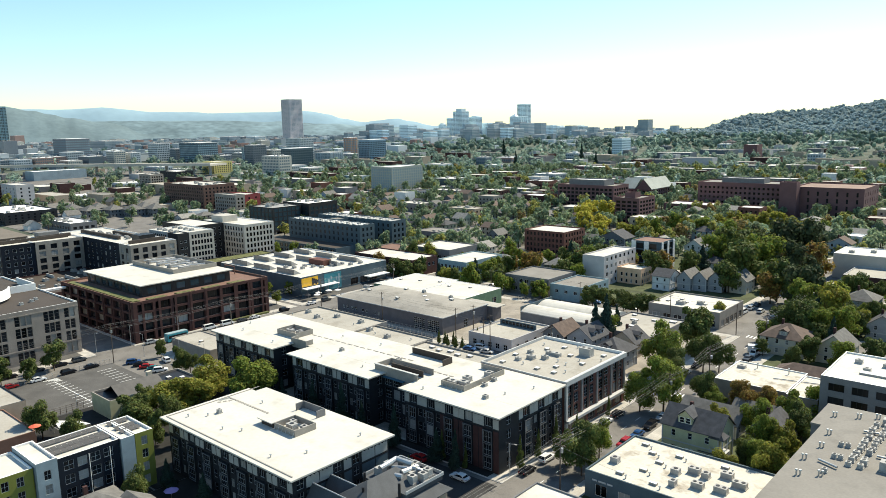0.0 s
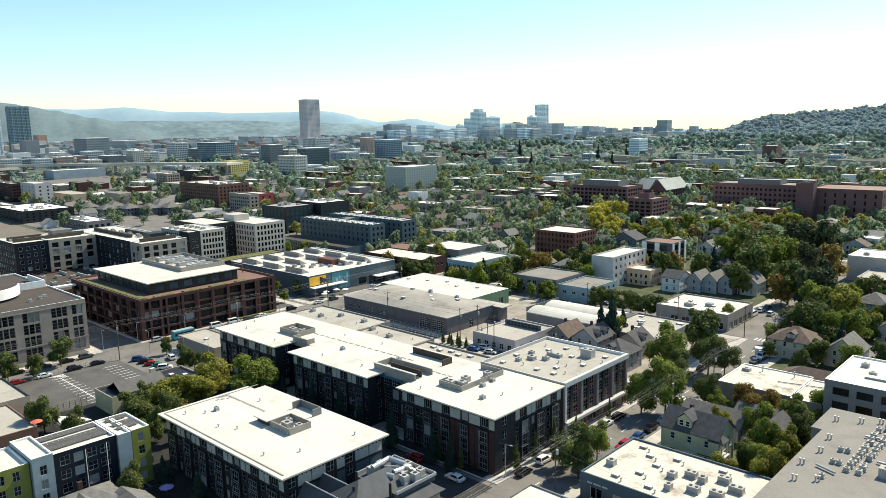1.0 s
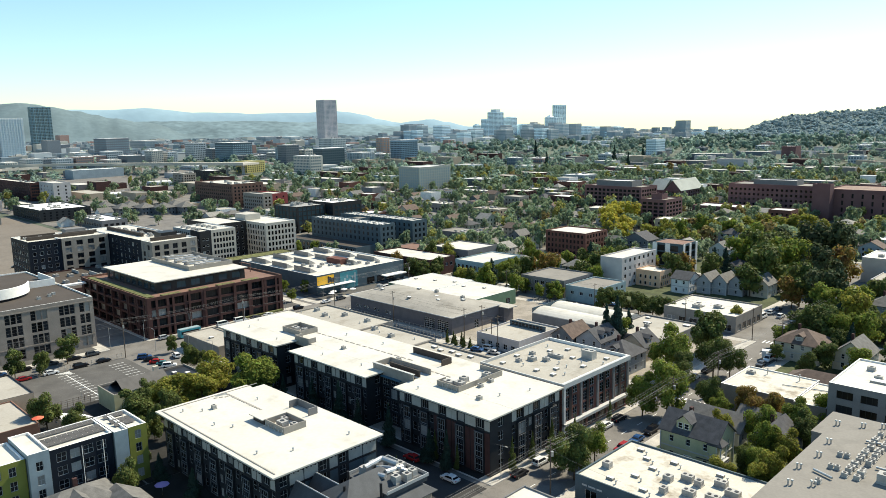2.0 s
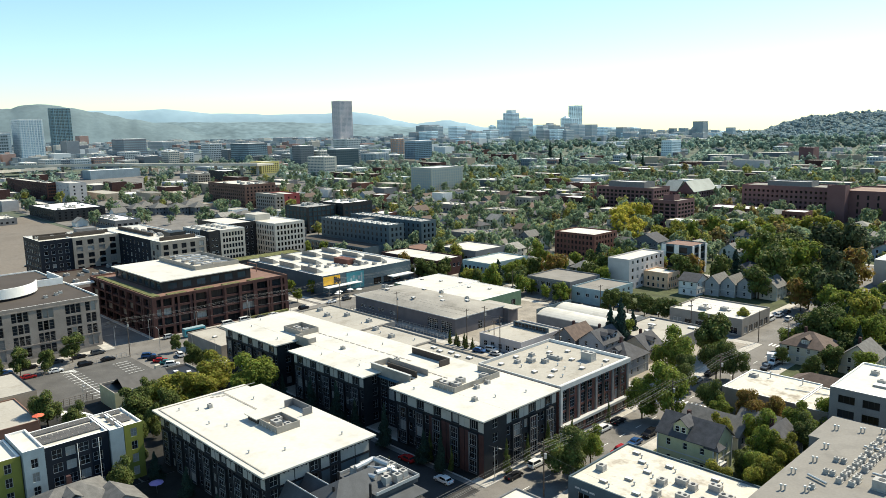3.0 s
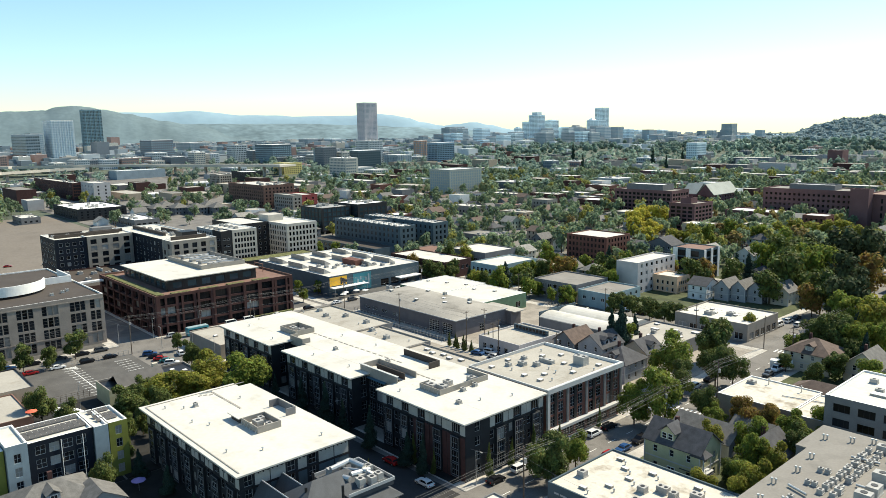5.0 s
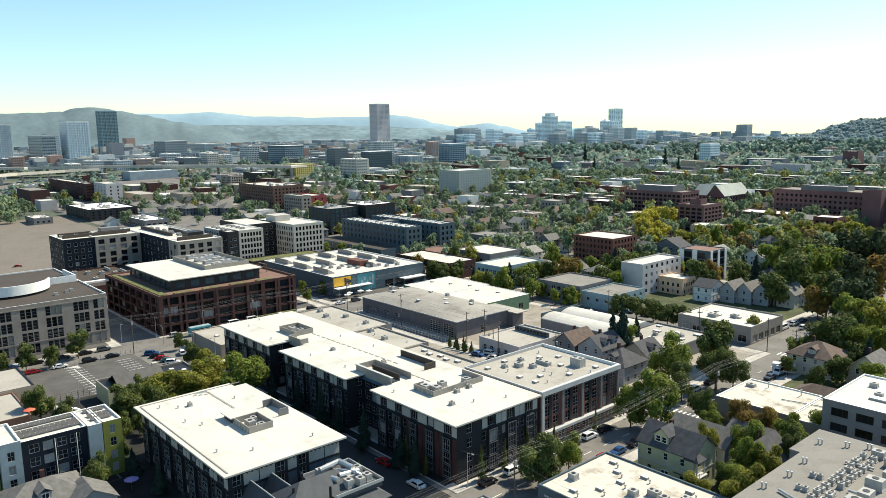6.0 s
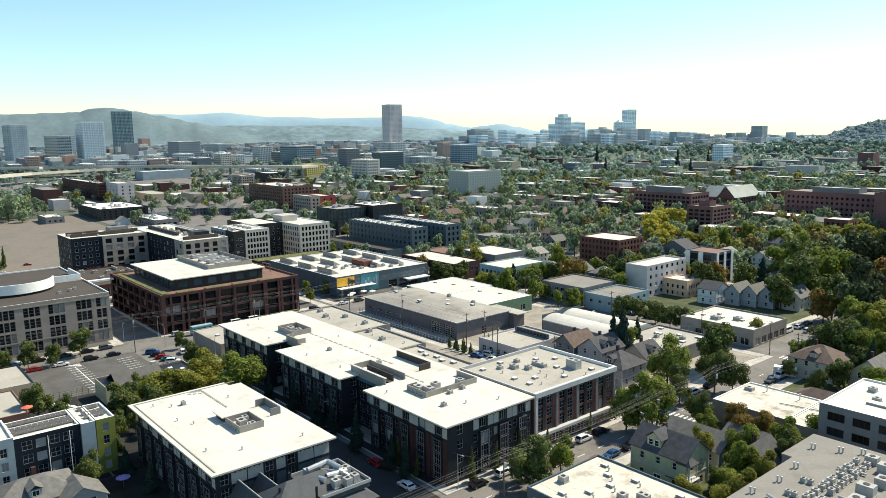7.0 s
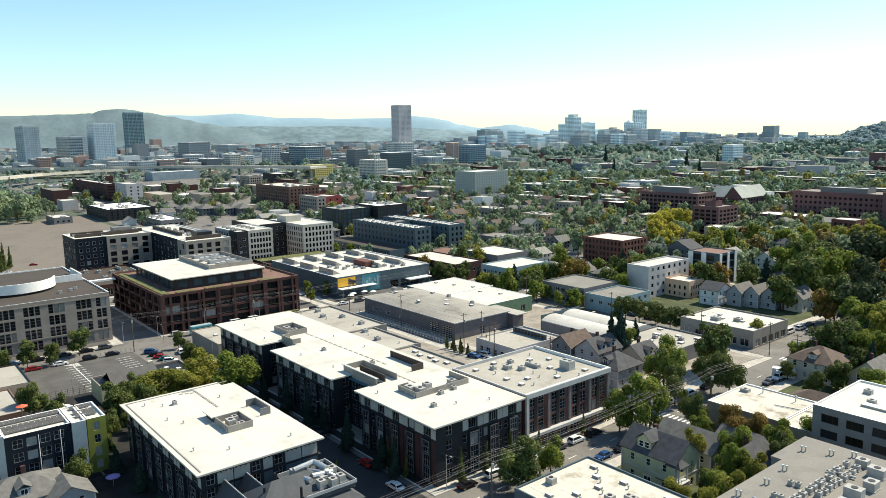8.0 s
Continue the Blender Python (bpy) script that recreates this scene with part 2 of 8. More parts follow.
# ---- building tools ----
class Shape:
    """Collects boxes, prisms and faces for one mesh."""

    def __init__(self):
        self.v, self.f, self.m = [], [], []

    def face(self, pts, mi=0):
        k = len(self.v)
        self.v += [tuple(p) for p in pts]
        self.f.append(tuple(range(k, k + len(pts))))
        self.m.append(mi)

    def box(self, x0, x1, y0, y1, z0, z1, mi=0, top=None):
        k = len(self.v)
        self.v += [(x, y, z) for z in (z0, z1) for y in (y0, y1) for x in (x0, x1)]
        for i, q in enumerate(((0, 2, 3, 1), (4, 5, 7, 6), (0, 1, 5, 4), (1, 3, 7, 5), (3, 2, 6, 7), (2, 0, 4, 6))):
            self.f.append(tuple(k + j for j in q))
            self.m.append(top if (i == 1 and top is not None) else mi)
        return self

    def tube(self, x, y, z0, z1, r0, r1=None, n=8, mi=0):
        r1 = r0 if r1 is None else r1
        k = len(self.v)
        for z, r in ((z0, r0), (z1, r1)):
            self.v += [(x + r * math.cos(2 * math.pi * i / n), y + r * math.sin(2 * math.pi * i / n), z) for i in range(n)]
        for i in range(n):
            j = (i + 1) % n
            self.f.append((k + i, k + j, k + n + j, k + n + i))
            self.m.append(mi)
        self.f.append(tuple(k + n + i for i in range(n)))
        self.m.append(mi)
        self.f.append(tuple(k + n - 1 - i for i in range(n)))
        self.m.append(mi)
        return self

    def bar(self, a, b, r, n=5, mi=0, r2=None):
        """A round bar from a to b."""
        a, b = Vector(a), Vector(b)
        d = (b - a).normalized()
        s = d.orthogonal().normalized()
        t = d.cross(s)
        k = len(self.v)
        for p, rr in ((a, r), (b, r if r2 is None else r2)):
            self.v += [tuple(p + rr * (math.cos(2 * math.pi * i / n) * s + math.sin(2 * math.pi * i / n) * t)) for i in range(n)]
        for i in range(n):
            j = (i + 1) % n
            self.f.append((k + i, k + j, k + n + j, k + n + i))
            self.m.append(mi)
        for q in (range(n - 1, -1, -1), range(n, 2 * n)):
            self.f.append(tuple(k + i for i in q))
            self.m.append(mi)
        return self

    def mesh(self, name, mats):
        me = bpy.data.meshes.new(name)
        me.from_pydata(self.v, [], self.f)
        for m in mats:
            me.materials.append(m)
        me.polygons.foreach_set("material_index", self.m)
        me.update()
        return me


def part(name, shape, mats, parent, label=""):
    data = shape if isinstance(shape, bpy.types.Mesh) else shape.mesh(name, mats if isinstance(mats, (list, tuple)) else [mats])
    ob = new(name, data)
    ob.parent = parent
    if label:
        tagged(ob, label)
    return ob


def thing(name, label, category, at=(0, 0, 0), rz=0, group="", kind=""):
    ob = new(name)
    ob.empty_display_size = 0.5
    ob.matrix_basis = pose(*at, 0, 0, rz)
    return tagged(ob, label, category, group, kind)


def rise(x, y):
    """The height of the land: level in the near streets, gently rising ahead, then falling to the river plain."""
    s = -0.67 * x + 0.74 * y - 420
    if s <= 0:
        return 0.0
    u = min(1.0, max(0.0, (s - 1700) / 2300))
    return 40 * (1 - math.exp(-s / 1500)) - 26 * u * u * (3 - 2 * u)


FOOT = []          # footprints that are taken: x0, x1, y0, y1
WINDOWS = {}


def window_mesh(w, h, cols, rows, bar=0.09, inset=0.14):
    """Frame, pane, and the two as one sheet, each of one piece."""
    key = (round(w, 2), round(h, 2), cols, rows, bar, inset)
    if key not in WINDOWS:
        xs, zs = [-w / 2], [0.0]
        for lines, size, n, start in ((xs, w, cols, -w / 2), (zs, h, rows, 0.0)):
            lines.append(start + bar)
            for i in range(1, n):
                c = start + i * size / n
                lines += [c - bar * 0.35, c + bar * 0.35]
            lines += [start + size - bar, start + size]
        f, both = Shape(), Shape()
        for sh in (f, both):
            sh.v = [(x, inset, z) for z in zs for x in xs]
            for j in range(len(zs) - 1):
                for i in range(len(xs) - 1):
                    k = j * len(xs) + i
                    hole = i % 2 and j % 2
                    if hole and sh is f:
                        continue
                    sh.f.append((k, k + 1, k + len(xs) + 1, k + len(xs)))
                    sh.m.append(1 if hole else 0)
        g = Shape()
        y = inset + 0.05
        g.face([(-w / 2, y, 0), (w / 2, y, 0), (w / 2, y, h), (-w / 2, y, h)])
        WINDOWS[key] = (f, g, both, {})
    return WINDOWS[key]


def window(parent, pos, turn, w, h, cols, rows, frame_mat, glass, hero, name="window", inset=0.14, batch=None):
    if batch is not None:      # far off: glass panes and their surrounds gathered in one part
        a = radians(turn)
        u, n = Vector((math.cos(a), math.sin(a), 0)), Vector((math.sin(a), -math.cos(a), 0))
        p = Vector(pos) - n * inset
        batch.face([p - u * w / 2, p + u * w / 2, p + u * w / 2 + Vector((0, 0, h)), p - u * w / 2 + Vector((0, 0, h))], 1)
        if cols > 1:
            q = p + n * 0.05
            batch.face([q - u * 0.06, q + u * 0.06, q + u * 0.06 + Vector((0, 0, h)), q - u * 0.06 + Vector((0, 0, h))], 0)
        return None
    if glass is GLASS and random.Random(int(pos[0] * 37 + pos[1] * 91 + pos[2] * 53)).random() < 0.17:
        glass = BLIND
    f, g, both, made = window_mesh(w, h, cols, rows, inset=inset)
    key = (frame_mat.name, glass.name)
    if key not in made:
        made[key] = (f.mesh("window_frame", [frame_mat]), g.mesh("window_pane", [glass]), both.mesh("window", [frame_mat, glass]))
    fm, gm, bm = made[key]
    ob = part(name, fm if hero else bm, None, parent)
    ob.matrix_basis = pose(*pos, 0, 0, turn)
    if hero:
        part("pane", gm, None, ob)
    return ob


SIDES = {"s": ((1, 0), 0), "e": ((0, 1), 90), "n": ((-1, 0), 180), "w": ((0, -1), 270)}


def wall_sheet(sh, a, u, width, z0, z1, opens, depth, mi=0):
    """A wall face with real openings and their reveals."""
    n = (u[1], -u[0])

    def at(s, z, d=0.0):
        return (a[0] + u[0] * s - n[0] * d, a[1] + u[1] * s - n[1] * d, z)
    us = sorted({0.0, width} | {o[0] for o in opens} | {o[1] for o in opens})
    zs = sorted({z0, z1} | {o[2] for o in opens} | {o[3] for o in opens})
    # strips: a full-height strip where no opening crosses
    for u0, u1 in zip(us, us[1:]):
        mid = (u0 + u1) / 2
        col = [o for o in opens if o[0] < mid < o[1]]
        spans = sorted((o[2], o[3]) for o in col)
        z = z0
        for a0, a1 in spans:
            if a0 > z + 1e-6:
                sh.face([at(u0, z), at(u1, z), at(u1, a0), at(u0, a0)], mi)
            z = a1
        if z1 > z + 1e-6:
            sh.face([at(u0, z), at(u1, z), at(u1, z1), at(u0, z1)], mi)
    for u0, u1, b0, b1 in opens:
        sh.face([at(u0, b0), at(u1, b0), at(u1, b0, depth), at(u0, b0, depth)], mi)
        sh.face([at(u0, b1, depth), at(u1, b1, depth), at(u1, b1), at(u0, b1)], mi)
        sh.face([at(u0, b0, depth), at(u0, b1, depth), at(u0, b1), at(u0, b0)], mi)
        sh.face([at(u1, b0), at(u1, b1), at(u1, b1, depth), at(u1, b0, depth)], mi)


def bays(width, n, w, margin=1.0):
    """The middles of n equal bays."""
    step = (width - 2 * margin) / n
    return [(margin + step * (i + 0.5)) for i in range(n)]


def block(parent, box, z0, z1, wall, roof, faces=None, parapet=0.6, over=0.0, frame_mat=None, glass=None, hero=False, depth=0.22, roof_name="roof", coping=None, name="wall", batch=False, inset=0.14):
    """A flat-roofed volume. faces: side -> (middles, storeys, first sill, storey height, w, h, cols, rows)."""
    x0, x1, y0, y1 = box
    FOOT.append(box)
    sh, far_windows = Shape(), Shape() if batch else None
    corner = {"s": (x0, y0), "e": (x1, y0), "n": (x1, y1), "w": (x0, y1)}
    for side, (u, turn) in SIDES.items():
        width = x1 - x0 if side in "sn" else y1 - y0
        opens = []
        for spec in (faces or {}).get(side, ()):
            mids, storeys, sill, step, w, h, cols, rows = spec
            if isinstance(mids, int):
                mids = bays(width, mids, w)
            for s in mids:
                for k in range(storeys):
                    b = z0 + sill + k * step
                    opens.append((s - w / 2, s + w / 2, b, b + h))
                    a = corner[side]
                    window(parent, (a[0] + u[0] * s, a[1] + u[1] * s, b), turn, w, h, cols, rows, frame_mat or WHITE, glass or GLASS, hero, inset=inset, batch=far_windows)
        wall_sheet(sh, corner[side], u, width, z0, z1 + parapet, opens, depth)
    if batch and far_windows.f:
        tagged(part("glazing", far_windows, [frame_mat or WHITE, glass or GLASS], parent), kind="stuff")
    t = 0.3
    if parapet > 0:
        p = z1 + parapet
        for a, b in (((x0, y0, x1, y0), (x0 + t, y0 + t, x1 - t, y0 + t)), ((x1, y0, x1, y1), (x1 - t, y0 + t, x1 - t, y1 - t)), ((x1, y1, x0, y1), (x1 - t, y1 - t, x0 + t, y1 - t)), ((x0, y1, x0, y0), (x0 + t, y1 - t, x0 + t, y0 + t))):
            sh.face([(a[0], a[1], p), (a[2], a[3], p), (b[2], b[3], p), (b[0], b[1], p)], 1)
            sh.face([(b[0], b[1], p), (b[2], b[3], p), (b[2], b[3], z1), (b[0], b[1], z1)], 1)
    part(name, sh, [wall, coping or wall], parent)
    if roof is not None:
        r = Shape()
        if over:
            r.box(x0 - over, x1 + over, y0 - over, y1 + over, z1, z1 + 0.35)
        else:
            r.box(x0 + t * 0.9, x1 - t * 0.9, y0 + t * 0.9, y1 - t * 0.9, z1 - 0.3, z1)
        part(roof_name, r, roof, parent)


# ---- the land ----
def sheet(name, x0, x1, y0, y1, nx, ny, material, z=0.0, label="", category="ground"):
    sh = Shape()
    for j in range(ny + 1):
        for i in range(nx + 1):
            x, y = x0 + (x1 - x0) * i / nx, y0 + (y1 - y0) * j / ny
            sh.v.append((x, y, rise(x, y) + z))
    for j in range(ny):
        for i in range(nx):
            k = j * (nx + 1) + i
            sh.f.append((k, k + 1, k + nx + 2, k + nx + 1))
            sh.m.append(0)
    ob = new(name, sh.mesh(name, [material]))
    return tagged(ob, label, category, kind="structure")


sheet("ground", -6000, 3000, -3000, 6000, 180, 180, GROUND, -0.06, "green and grey city ground reaching the horizon")
sheet("road", -520, 40, -40, 460, 56, 50, ASPHALT, 0.0, "worn grey asphalt streets", "road")


def slab(x0, x1, y0, y1, inner=None, label="pale concrete pavement with kerb round a city block", top=None):
    ob = thing("pavement", label, "pavement", ((x0 + x1) / 2, (y0 + y1) / 2, 0), kind="structure")
    a, b = (x1 - x0) / 2, (y1 - y0) / 2
    part("kerb", Shape().box(-a, a, -b, b, -0.05, 0.13), top or CONCRETE, ob)
    part("surface", Shape().box(-a + 0.2, a - 0.2, -b + 0.2, b - 0.2, 0.1, 0.15), top or PAVING, ob)
    if inner:
        part("lot", Shape().box(-a + 3.2, a - 3.2, -b + 3.2, b - 3.2, 0.1, 0.17), inner, ob)
    return ob


XS = ((-516, -482), (-466, -405), (-400, -329), (-313, -245.5), (-230, -86), (-73.5, -12), (-8, 30))
YS = ((-30, 22), (36, 98.5), (111.8, 182), (184, 247.5), (262.5, 328), (340, 401), (415, 455))
for x0, x1 in XS:
    for y0, y1 in YS:
        if x0 == -230 and y0 in (36, 111.8, 184):
            continue
        inner = GRASS if x0 > -300 and y0 > 250 or x0 > -80 else GRAVEL if x0 < -404 and y0 < 260 else LOT
        if y0 > 260:      # the avenue jogs west beyond the cross street
            x0, x1 = (-84, x1) if x0 == -73.5 else (x0, -98) if x1 == -86 else (x0, x1)
        slab(x0, x1, y0, y1, inner)
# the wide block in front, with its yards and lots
# these yards and kerbs take the near-black colour that paints in shade
slab(-140, -86, 36, 98.5, SHADED_GROUND, "paved yard with kerb, coloured dark for the apartments' shade", SHADED_GROUND)
slab(-234, -140.4, 36, 64.5, SHADED_GROUND, "paved yard with kerb beside low shops, coloured dark for shade", SHADED_GROUND)
slab(-199, -140.4, 65, 111.5, SHADED_GROUND, "planted yard with kerb beside the car park, coloured dark for shade", SHADED_GROUND)
slab(-204.5, -86, 112.6, 181, GRAVEL)
slab(-230, -205, 112.6, 140, LOT)
slab(-228, -86, 184, 247.5, GRAVEL)

# near-black strip laid over the pavement as the block's painted shade
bed = thing("shade_strip", "near-black strip painting in shade before the long apartment block", "planting bed", kind="structure")
part("soil", Shape().box(-200, -90, 112.9, 115.0, 0.1, 0.22), SHADED_GROUND, bed)

# car park with painted bays
lot = thing("car_park", "grey asphalt car park with white painted bays", "car park", (0, 0, 0), kind="structure")
part("surface", Shape().box(-233, -199.2, 65, 98, -0.02, 0.05), LOT, lot)
line = Shape().box(-0.08, 0.08, -2.4, 2.4, 0.05, 0.058).mesh("bay_line", [PAINT])
for k in range(12):
    part("bay_line", line, None, lot).location = (-228.5 + k * 2.6, 78.6, 0)
    if k < 9:
        part("bay_line", line, None, lot).location = (-228 + k * 2.6, 93.4, 0)
part("lane_line", Shape().box(-229, -200, 78.5, 78.7, 0.06, 0.068), PAINT, lot)
for k in range(7):
    part("hatching", Shape().box(-232 + k * 0.5, -231.75 + k * 0.5, 76.4 + k * 0.6, 80.6, 0.05, 0.058), PAINT, lot)

# darker sheet over the road, painting in shade between the blocks
alley = thing("road", "side street asphalt coloured dark for the shade", "road", kind="structure")
part("surface", Shape().box(-200, -86, 99.2, 111.2, -0.02, 0.006), SHADED_ASPHALT, alley)
# road markings
marks = thing("road_markings", "white painted road markings at crossings", "road markings", kind="structure")
bar = Shape().box(-0.25, 0.25, -1.5, 1.5, 0.004, 0.010).mesh("zebra_bar", [PAINT])
for x0, y0, turn in ((-85, 249.5, 0), (-85, 260.5, 0), (-85, 182.9, 0)):
    for k in range(9):
        part("zebra_bar", bar, None, marks).location = (x0 + 0.8 + k * 1.25, y0, 0)
dash = Shape().box(-0.07, 0.07, -1.3, 1.3, 0.004, 0.010).mesh("lane_dash", [PAINT])
for k in range(9):
    part("lane_dash", dash, None, marks).location = (-80.0, 118 + k * 7.2, 0)
for k in range(7):
    part("lane_dash", dash, None, marks).location = (-80.0, 188 + k * 8, 0)
sheet("lot", -1180, -480, 195, 540, 70, 35, ASPHALT, 0.12, "worn tarmac of works yards and parking lots", "tarmac")
sheet("yard", -690, -414, 62, 190, 23, 12, DUSTY_LOT, 0.22, "wide dusty pale-brown open yard", "yard")
FOOT.append((-690, -414, 62, 190))
FOOT.append((-166, -98, 262, 318)), FOOT.append((-99, -83, 250, 420))


# ---- trees ----


def free(x, y, r):
    return not any(a - r < x < b + r and c - r < y < d + r for a, b, c, d in FOOT)


def heart(sh, c, r, n, rings):
    """The dense leafage inside a lobe, a small lumpy ball."""
    k = len(sh.v)
    for j in range(1, rings):
        a = math.pi * j / rings
        for i in range(n):
            b = 2 * math.pi * (i + 0.5 * (j % 2)) / n
            sh.v.append((c.x + r.x * math.sin(a) * math.cos(b), c.y + r.y * math.sin(a) * math.sin(b), c.z + r.z * math.cos(a)))
    top, low = len(sh.v), len(sh.v) + 1
    sh.v += [(c.x, c.y, c.z + r.z), (c.x, c.y, c.z - r.z)]
    for i in range(n):
        m = (i + 1) % n
        sh.f += [(top, k + i, k + m), (low, k + (rings - 2) * n + m, k + (rings - 2) * n + i)]
        sh.m += [0, 0]
        for j in range(rings - 2):
            sh.f.append((k + j * n + i, k + (j + 1) * n + i, k + (j + 1) * n + m, k + j * n + m))
            sh.m.append(0)


def crown_shape(seed, leaves, size, lobes, tall, cone=False, lift=0.0):
    """A crown of small folded leaf clumps round uneven lobes; radius 1, base at 0."""
    rng = random.Random(seed)
    sh = Shape()
    balls = []
    if cone:
        for i in range(lobes):
            h = (i + 0.5) / lobes
            rad = (1 - h) * 0.75 + 0.05
            a = rng.uniform(0, 6.28)
            balls.append((Vector((math.cos(a) * rad * 0.3, math.sin(a) * rad * 0.3, h * tall)), Vector((rad, rad, tall / lobes * 0.9))))
    else:
        balls.append((Vector((rng.uniform(-0.1, 0.1), rng.uniform(-0.1, 0.1), tall * 0.5)), Vector((0.58, 0.58, tall * 0.38))))
        for i in range(lobes):
            a = 6.283 * i / lobes * 2.4 + rng.uniform(-0.5, 0.5)
            h = rng.uniform(0.18, 0.88)
            spread = math.sqrt(max(0.05, 1 - (2 * h - 0.95) ** 2)) * rng.uniform(0.55, 0.78)
            rr = rng.uniform(0.22, 0.46)
            balls.append((Vector((math.cos(a) * spread, math.sin(a) * spread, tall * h)), Vector((rr, rr, rr * rng.uniform(0.75, 1.1)))))
    weight = [b[1].x * b[1].z for b in balls]
    if leaves > 140:
        for c, r in balls:
            heart(sh, c, r * 0.62, *((7, 4) if leaves > 400 else (4, 2)))
    for i in range(leaves):
        c, r = rng.choices(balls, weight)[0]
        d = Vector((rng.gauss(0, 1), rng.gauss(0, 1), rng.gauss(0.25, 1))).normalized()
        k = rng.uniform(0.72, 1.08)
        p = c + Vector((d.x * r.x, d.y * r.y, d.z * r.z)) * k
        n = (d * 1.25 + Vector((rng.uniform(-0.7, 0.7), rng.uniform(-0.7, 0.7), rng.uniform(-0.2, 0.7) + lift))).normalized()
        s = n.orthogonal().normalized()
        a = rng.uniform(0, 6.28)
        t = n.cross(s)
        s, t = s * math.cos(a) + t * math.sin(a), t * math.cos(a) - s * math.sin(a)
        q = size * rng.uniform(0.6, 1.35)
        up = n * q * 0.35
        sh.face([p - s * q - up * 0.6, p - t * q * 0.6, p + s * q - up * 0.6, p + t * q * 0.75 + up * 0.3])
    return sh


def trunk_shape(seed, top, tall):
    rng = random.Random(seed)
    sh = Shape()
    sh.tube(0, 0, -0.3, top, 0.075, 0.05, 7)
    for i in range(5):
        a = 1.256 * i + rng.uniform(-0.4, 0.4)
        base = Vector((0, 0, top * rng.uniform(0.75, 1.0)))
        sh.bar(base, base + Vector((math.cos(a) * 0.5, math.sin(a) * 0.5, tall * rng.uniform(0.35, 0.6))), 0.035, 5, 0, 0.012)
    return sh


TREES = {}
KINDS = {"g": (LEAF, "full green deciduous tree"), "d": (LEAF_D, "dark green broad-leaved tree"), "y": (LEAF_Y, "yellow-green broad tree turning early"),
         "r": (LEAF_R, "rust-tinted tree in early autumn"), "b": (LEAF_B, "dark blue-green conifer tree"), "c": (LEAF_D, "slim columnar green tree"), "k": (LEAF_K, "large very dark broad-crowned tree"), "o": (GOLD_LEAF, "bright golden-yellow broad tree")}


def tree(kind, x, y, r, h, label="", group=""):
    """A tree with crown radius r and height h."""
    rng = random.Random(int(x * 131 + y * 17))
    detail = "close" if x * x + y * y < 235 ** 2 else "near" if x * x + y * y < 300 ** 2 else "mid" if x * x + y * y < 560 ** 2 else "far"
    var = rng.randrange(3)
    key = (kind, detail, var)
    if key not in TREES:
        n, s = {"close": (4300, 0.056), "near": (2200, 0.078), "mid": (1000, 0.098), "far": (300, 0.18)}[detail]
        conic = kind in "bc"
        TREES[key] = (trunk_shape(var, 0.5, 1.6).mesh("trunk", [BARK]), crown_shape(var * 7 + len(detail), n, s, 14 if conic else 11, 2.0, conic).mesh("crown", [HAZED_GARDEN.get(kind, LEAF_B) if detail == "far" else KINDS[kind][0]]))
    tm, cm = TREES[key]
    z = rise(x, y)
    ob = thing("tree", label or KINDS[kind][1] + (" by the pavement" if detail in ("close", "near") else " among the houses"), "tree", (x, y, z), rng.uniform(0, 360), group)
    clear = min(1.3, h * 0.09)
    t = part("trunk", tm, None, ob)
    t.scale = (max(1.8, r * 0.7), max(1.8, r * 0.7), (clear + (h - clear) * 0.2) * 2)
    c = part("crown", cm, None, ob)
    c.location = (0, 0, clear)
    c.scale = (r, r * rng.uniform(0.9, 1.1), (h - clear) / 2.0)
    return ob


# ---- things that recur ----
def gable_roof(sh, x0, x1, y0, y1, ze, zr, axis, t=0.18):
    """Two thick roof slopes over a rectangle."""
    if axis == "x":
        m = (y0 + y1) / 2
        for ya in (y0, y1):
            lo, hi = [(x0, ya, ze), (x1, ya, ze)], [(x1, m, zr), (x0, m, zr)]
            top = [Vector(p) + Vector((0, 0, t)) for p in lo + hi]
            bot = [Vector(p) for p in lo + hi]
            _slab(sh, top, bot)
    else:
        m = (x0 + x1) / 2
        for xa in (x0, x1):
            lo, hi = [(xa, y0, ze), (xa, y1, ze)], [(m, y1, zr), (m, y0, zr)]
            top = [Vector(p) + Vector((0, 0, t)) for p in lo + hi]
            bot = [Vector(p) for p in lo + hi]
            _slab(sh, top, bot)


def _slab(sh, top, bot):
    sh.face(top)
    sh.face(bot[::-1])
    for i in range(len(top)):
        j = (i + 1) % len(top)
        sh.face([bot[i], bot[j], top[j], top[i]])


